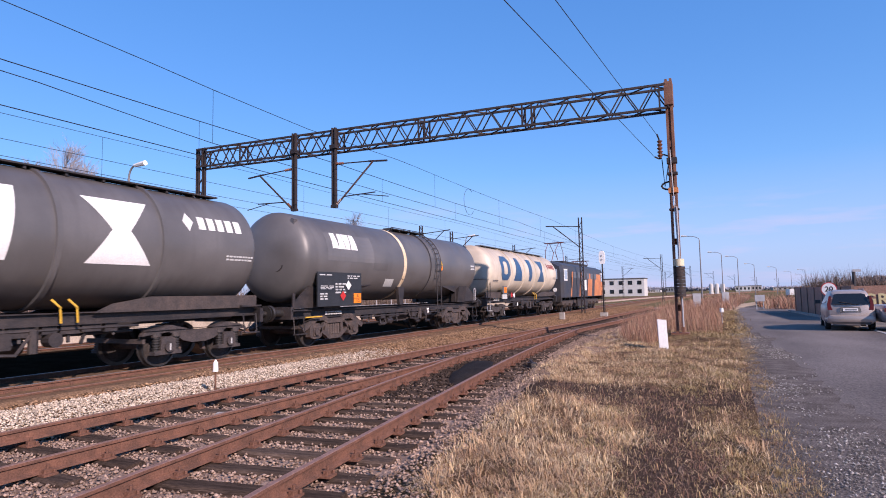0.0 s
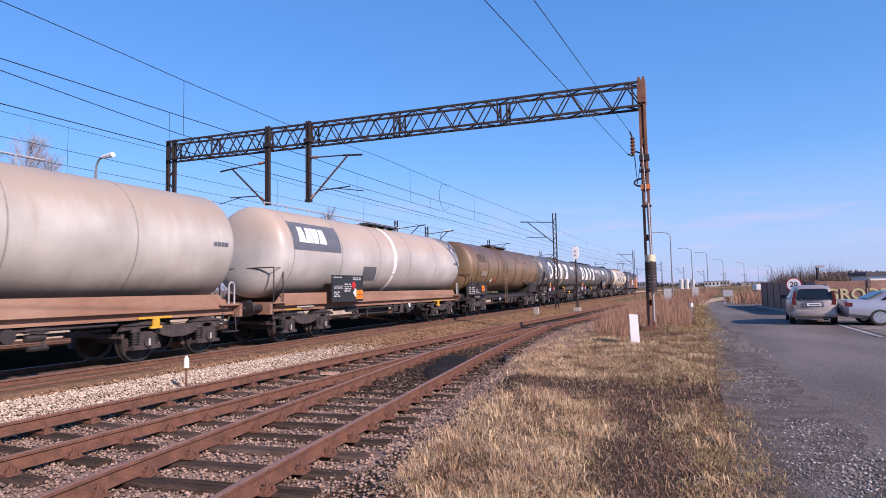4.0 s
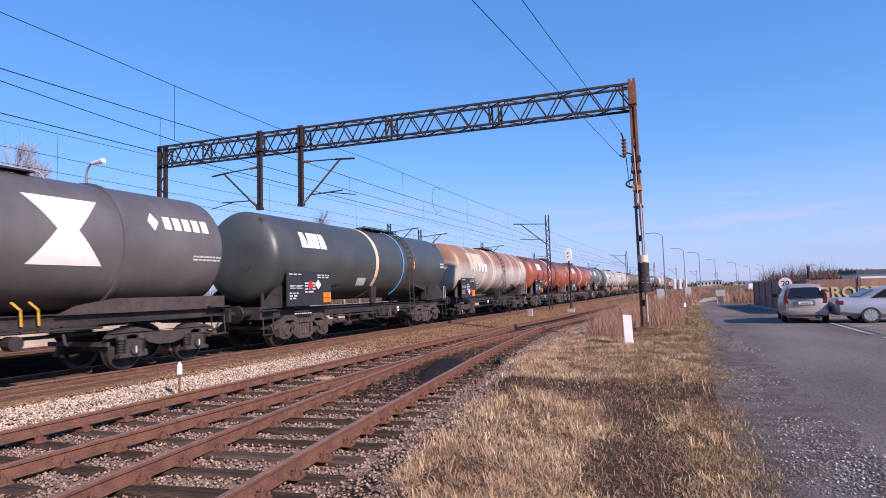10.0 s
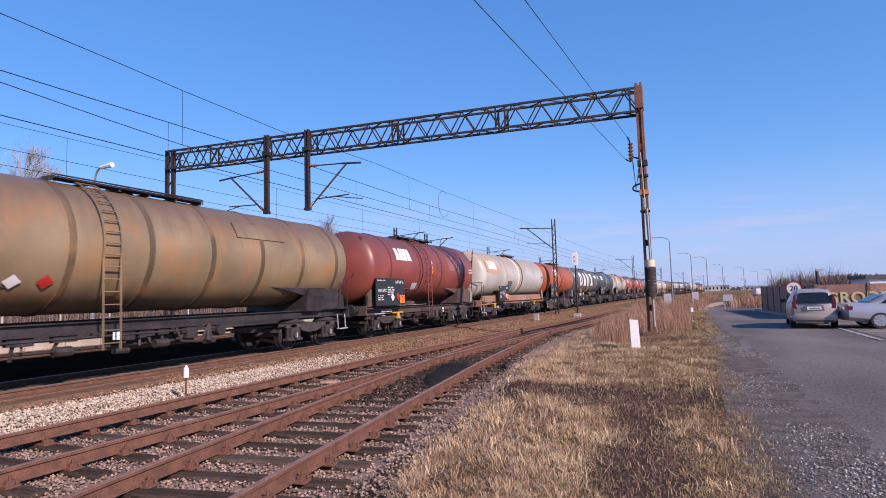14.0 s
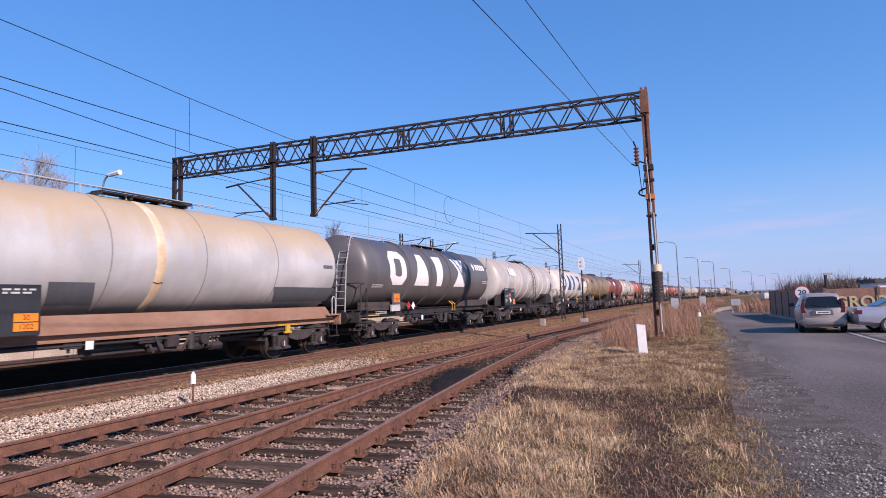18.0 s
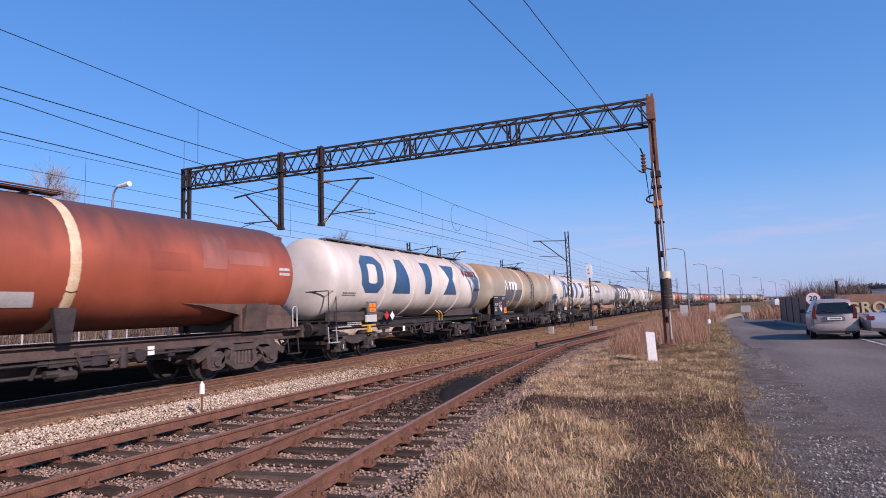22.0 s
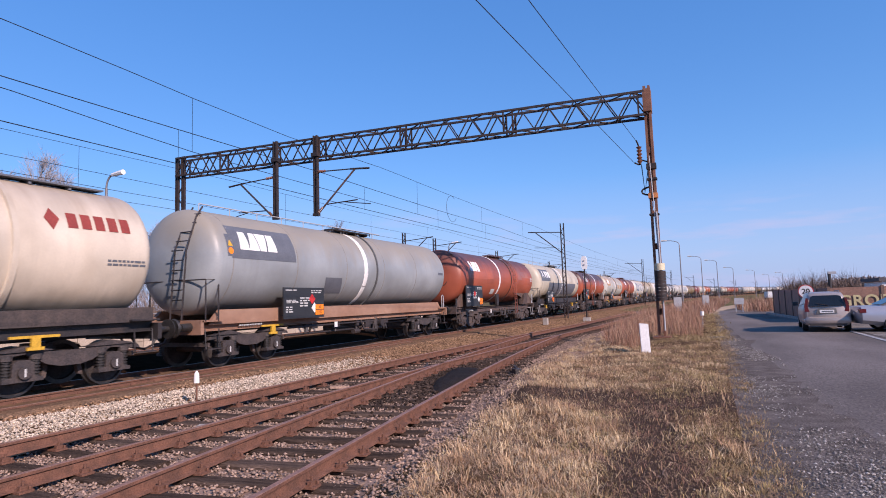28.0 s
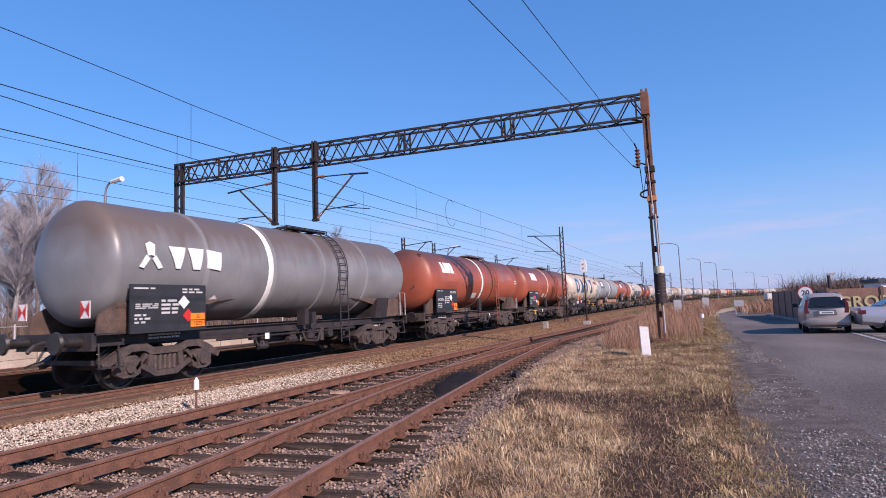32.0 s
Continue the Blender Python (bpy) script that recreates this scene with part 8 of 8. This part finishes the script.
bx, by = back.uniform(-2.3, 0.45, 26000), back.uniform(-10, 2.8, 26000)
blades("back_grass", "dry flattened grass along the verge", STRAW, np.stack([bx, by, np.array([ground_z(x, y) for x, y in zip(bx, by)])], 1), (0.08, 0.20), (0.004, 0.009), 0.9, 31, 1.0)
blades("red_stalks", "short red-brown dead stalks in the verge", REDSTEM, off_dark_strips(verge_roots(12000, 4, 0.5, 2.8, 20, 1.4, 0.1, 0.85), 0.8, 4), (0.05, 0.14), (0.003, 0.007), 1.0, 18, 1.0)
rr = np.random.default_rng(5)
n = 12000
ys = 18.8 + 32 * rr.random(n) ** 1.3
xs = np.interp(ys, (18.8, 24, 50), (-2.9, -4.0, -4.6)) + (np.interp(ys, (18.8, 22, 50), (-1.0, -0.25, -0.55)) - np.interp(ys, (18.8, 24, 50), (-2.9, -4.0, -4.6))) * rr.random(n)
clear = (ys > 24.0) | (xs < -2.2)
blades("dry_brush", "red-brown dry brush stems around the mast", REDSTEM, patchy(np.stack([xs, ys, np.full(n, -0.03)], 1)[clear], 2.2, -0.55, 41), (0.22, 1.15), (0.005, 0.011), 0.28, 14, 0.35)
track = Geo()
for i in range(13):
    u = i / 12
    track.v += [(0.1 + 3.4 * u * u - 0.5, 50.5 + 34 * u, 0.0), (0.1 + 3.4 * u * u - 0.1, 50.5 + 34 * u, 0.03 + 0.01 * math.sin(i * 2.1)), (0.1 + 3.4 * u * u + 0.5 + 0.5 * u, 50.5 + 34 * u, 0.02), (0.1 + 3.4 * u * u + 1.2 + 0.6 * u, 50.5 + 34 * u, -0.1)]
track.f = [(4 * j + i, 4 * j + i + 1, 4 * j + i + 5, 4 * j + i + 4) for j in range(12) for i in range(3)]
tagged(part("dirt_track", track, mat("pale_dry_dirt", (0.48, 0.36, 0.25), 0.95, var=0.25, scale=1.5, fine=12, bump=0.4), smooth=True), "pale dry dirt bank past the end of the asphalt", "dirt track", kind="structure")
for i in range(12):
    a, b = Vector((5.05, 33.6, 0)), Vector((4.0, 46.8, 0))
    p = a.lerp(b, (i + 0.5) / 12)
    tagged(part("kerb_stone", Geo().prism([(-0.12, 0), (0.12, 0), (0.12, 0.1), (0.08, 0.13), (-0.1, 0.13)], -0.52, 0.52, 'y'), CONC, at=pose(p.x - 0.3, p.y, 0.03, 0, 0, 4.5)), "pale concrete kerb stone along the panel fence", "kerb stone", group="kerb stones")
mk = thing("reflector_stake", "short stake with a white top in the brush", "stake", pose(-0.35, 31.0, -0.05))
part("stake", Geo().cyl((0, 0, 0), (0, 0, 0.7), 0.02, 6), PALEGREY, mk)
part("white_top", Geo().cyl((0, 0, 0.62), (0, 0, 0.82), 0.09, 10, 0.08), WHITE, mk)
n = 7000
ys = 50 + 90 * rr.random(n)
xs = rr.uniform(-5.5, 0.2, n) + (ys - 50) * 0.045
blades("far_brush", "dry brush strip between the road and the line", REDSTEM, np.stack([xs, ys, np.full(n, -0.2)], 1), (0.5, 1.3), (0.02, 0.05), 0.3, 15)
n = 5000
xs, ys = rr.uniform(2.6, 9, n), rr.uniform(52, 74, n)
blades("yard_brush", "dry brush bank past the road bend", REDSTEM, np.stack([xs, ys, np.full(n, -0.1)], 1), (0.5, 1.5), (0.02, 0.04), 0.3, 16)

BARK = mat("pale_bark", (0.34, 0.32, 0.32), 0.9, var=0.3, scale=3, col2=(0.22, 0.20, 0.19))
TWIG = mat("grey_twigs", (0.36, 0.335, 0.35), 0.9, var=0.2)


def bare_tree(h, seed, slim=0.5, girth=0.20):
    """A leafless tree: tapered trunk, limbs and a haze of twigs."""
    r = random.Random(seed)
    t = tagged(thing("bare_tree", "leafless pale grey tree beyond the tracks", "tree"), group="bare trees")
    trunk, boughs, twigs = Geo(), Geo(), Geo()
    pts = [Vector((0, 0, 0))]
    for i in range(7):
        pts.append(pts[-1] + Vector((r.uniform(-0.2, 0.2), r.uniform(-0.2, 0.2), h / 7)))
    for i in range(7):
        trunk.cyl(pts[i], pts[i + 1], girth * (1 - i / 7.6), 7, girth * (1 - (i + 1) / 7.6))
    for i in range(36):
        k = r.uniform(1.2, 6.9)
        a = pts[int(k)].lerp(pts[int(k) + 1], k % 1)
        az = r.uniform(0, 6.28)
        ln = h * r.uniform(0.16, 0.30) * (1.25 - k / 10)
        d = Vector((math.cos(az) * slim, math.sin(az) * slim, r.uniform(0.6, 1.0))).normalized()
        b = a + d * ln
        boughs.cyl(a, b, 0.032, 5, 0.010)
        for j in range(18):
            p = a.lerp(b, r.uniform(0.25, 1.0))
            d2 = (d + Vector((r.uniform(-0.8, 0.8), r.uniform(-0.8, 0.8), r.uniform(-0.1, 0.7)))).normalized()
            q = p + d2 * ln * r.uniform(0.25, 0.55)
            twigs.cyl(p, q, 0.012, 3, 0.006, caps=False)
            for _ in range(6):
                p2 = p.lerp(q, r.uniform(0.3, 1))
                d3 = (d2 + Vector((r.uniform(-0.9, 0.9), r.uniform(-0.9, 0.9), r.uniform(-0.2, 0.6)))).normalized()
                twigs.cyl(p2, p2 + d3 * ln * r.uniform(0.15, 0.38), 0.008, 3, 0.004, caps=False)
    part("trunk", trunk, BARK, t)
    part("bough", boughs, BARK, t)
    part("crown", twigs.mesh("crown", TWIG, fix=False), None, t)
    return t


ALL_TREES = [bare_tree(12.6, 31, 0.45), bare_tree(10.6, 32, 0.5), bare_tree(8.6, 33, 0.65)]
spots = [(-45, 27.1, 0), (-50, 31.5, 0), (-49, 28.3, 1), (-52, 34, 1), (-43, 28.5, 2), (-56, 32.5, 0), (-47, 38, 2), (-58, 44, 1), (-47, 24.8, 1), (-45, 31, 2), (-52, 29, 1), (-57, 36, 2), (-62, 60, 1), (-50, 75, 2), (-46, 20, 0), (-46.5, 33.5, 2), (-54, 30.5, 1), (-44, 24.6, 2), (-64, 41, 0), (-55, 52, 2), (-60, 95, 1), (-70, 130, 0), (-42.5, 62, 1), (-44, 84, 2), (-48, 46, 2), (-52, 57, 2)]
r = random.Random(9)
for i, (x, y, k) in enumerate(spots):
    m = pose(x, y, -0.1, 0, 0, r.uniform(0, 360))
    if i < 3:
        ALL_TREES[i].matrix_basis = pose(spots[(0, 2, 4)[i]][0], spots[(0, 2, 4)[i]][1], -0.1, 0, 0, 30 * i)
    if i not in (0, 2, 4):
        copy_thing(ALL_TREES[k], m)
n = 30000
rr = np.random.default_rng(8)
xs, ys = rr.uniform(-50, -37, n), 8 + 90 * rr.random(n) ** 1.3
blades("far_thicket", "grey leafless thicket beyond the tracks", ramp_mat("thicket_stems", ((0.0, (0.10, 0.07, 0.055)), (0.5, (0.20, 0.145, 0.11)), (1.0, (0.14, 0.09, 0.065)))), np.stack([xs, ys, np.full(n, -0.1)], 1), (1.2, 3.4), (0.02, 0.05), 0.22, 17, 0.3)


def hill(name, label, x0, x1, y, h, seed, clump=(0.8, 2.2), deep=14, k=1400, material=None):
    """A far wooded rise of many clumps."""
    rng = np.random.default_rng(seed)
    u = rng.random(k)
    cx = x0 + (x1 - x0) * u
    top = h * (0.55 + 0.45 * np.sin(u * 5.1 + 0.6) ** 2) * np.minimum(1, u * 6 + 0.25)
    cz = top * rng.random(k) ** 0.5
    cy = y + rng.uniform(-deep, deep, k)
    s = rng.uniform(clump[0], clump[1], (k, 3))
    base = np.array([[1, 0, 0], [-1, 0, 0], [0, 1, 0], [0, -1, 0], [0, 0, 1], [0, 0, -1]], dtype=float)[None] + rng.uniform(-0.4, 0.4, (k, 6, 3))
    v = base * s[:, None] + np.stack([cx, cy, cz], 1)[:, None]
    f = np.array([[0, 2, 4], [2, 1, 4], [1, 3, 4], [3, 0, 4], [2, 0, 5], [1, 2, 5], [3, 1, 5], [0, 3, 5]])
    faces = (f[None] + 6 * np.arange(k)[:, None, None]).reshape(-1, 3)
    # the default wood colour is greyed and blued: distance haze mixed into it
    return tagged(new(name, raw_mesh(name, v.reshape(-1, 3), faces, material or mat("hazed_winter_wood", (0.20, 0.18, 0.185), 0.95, var=0.3, scale=0.2, island=0.35))), label, "woods", kind="stuff")


hill("far_woods", "dark winter woods on a low rise", 38, 150, 300, 6.0, 21, (0.3, 0.9), k=3600)
# paler and bluer still on the horizon, air haze painted into the colour
hill("far_woods_behind", "hazy line of woods along the horizon", -220, 330, 900, 6.5, 22, (0.8, 2.4), k=3000, material=mat("haze_tinted_wood", (0.34, 0.345, 0.39), 0.95, var=0.2, scale=0.05, island=0.2))
n = 5200
xs, ys = rr.uniform(7.6, 14.0, n), rr.uniform(69, 75, n)
blades("yard_thicket", "bare brown bushes behind the panel fence", ramp_mat("bush_twigs", ((0.0, (0.12, 0.085, 0.07)), (0.5, (0.20, 0.15, 0.12)), (1.0, (0.15, 0.10, 0.08)))), np.stack([xs, ys, np.full(n, 0.2)], 1), (1.4, 3.4), (0.02, 0.05), 0.35, 26, 0.4)


motions()
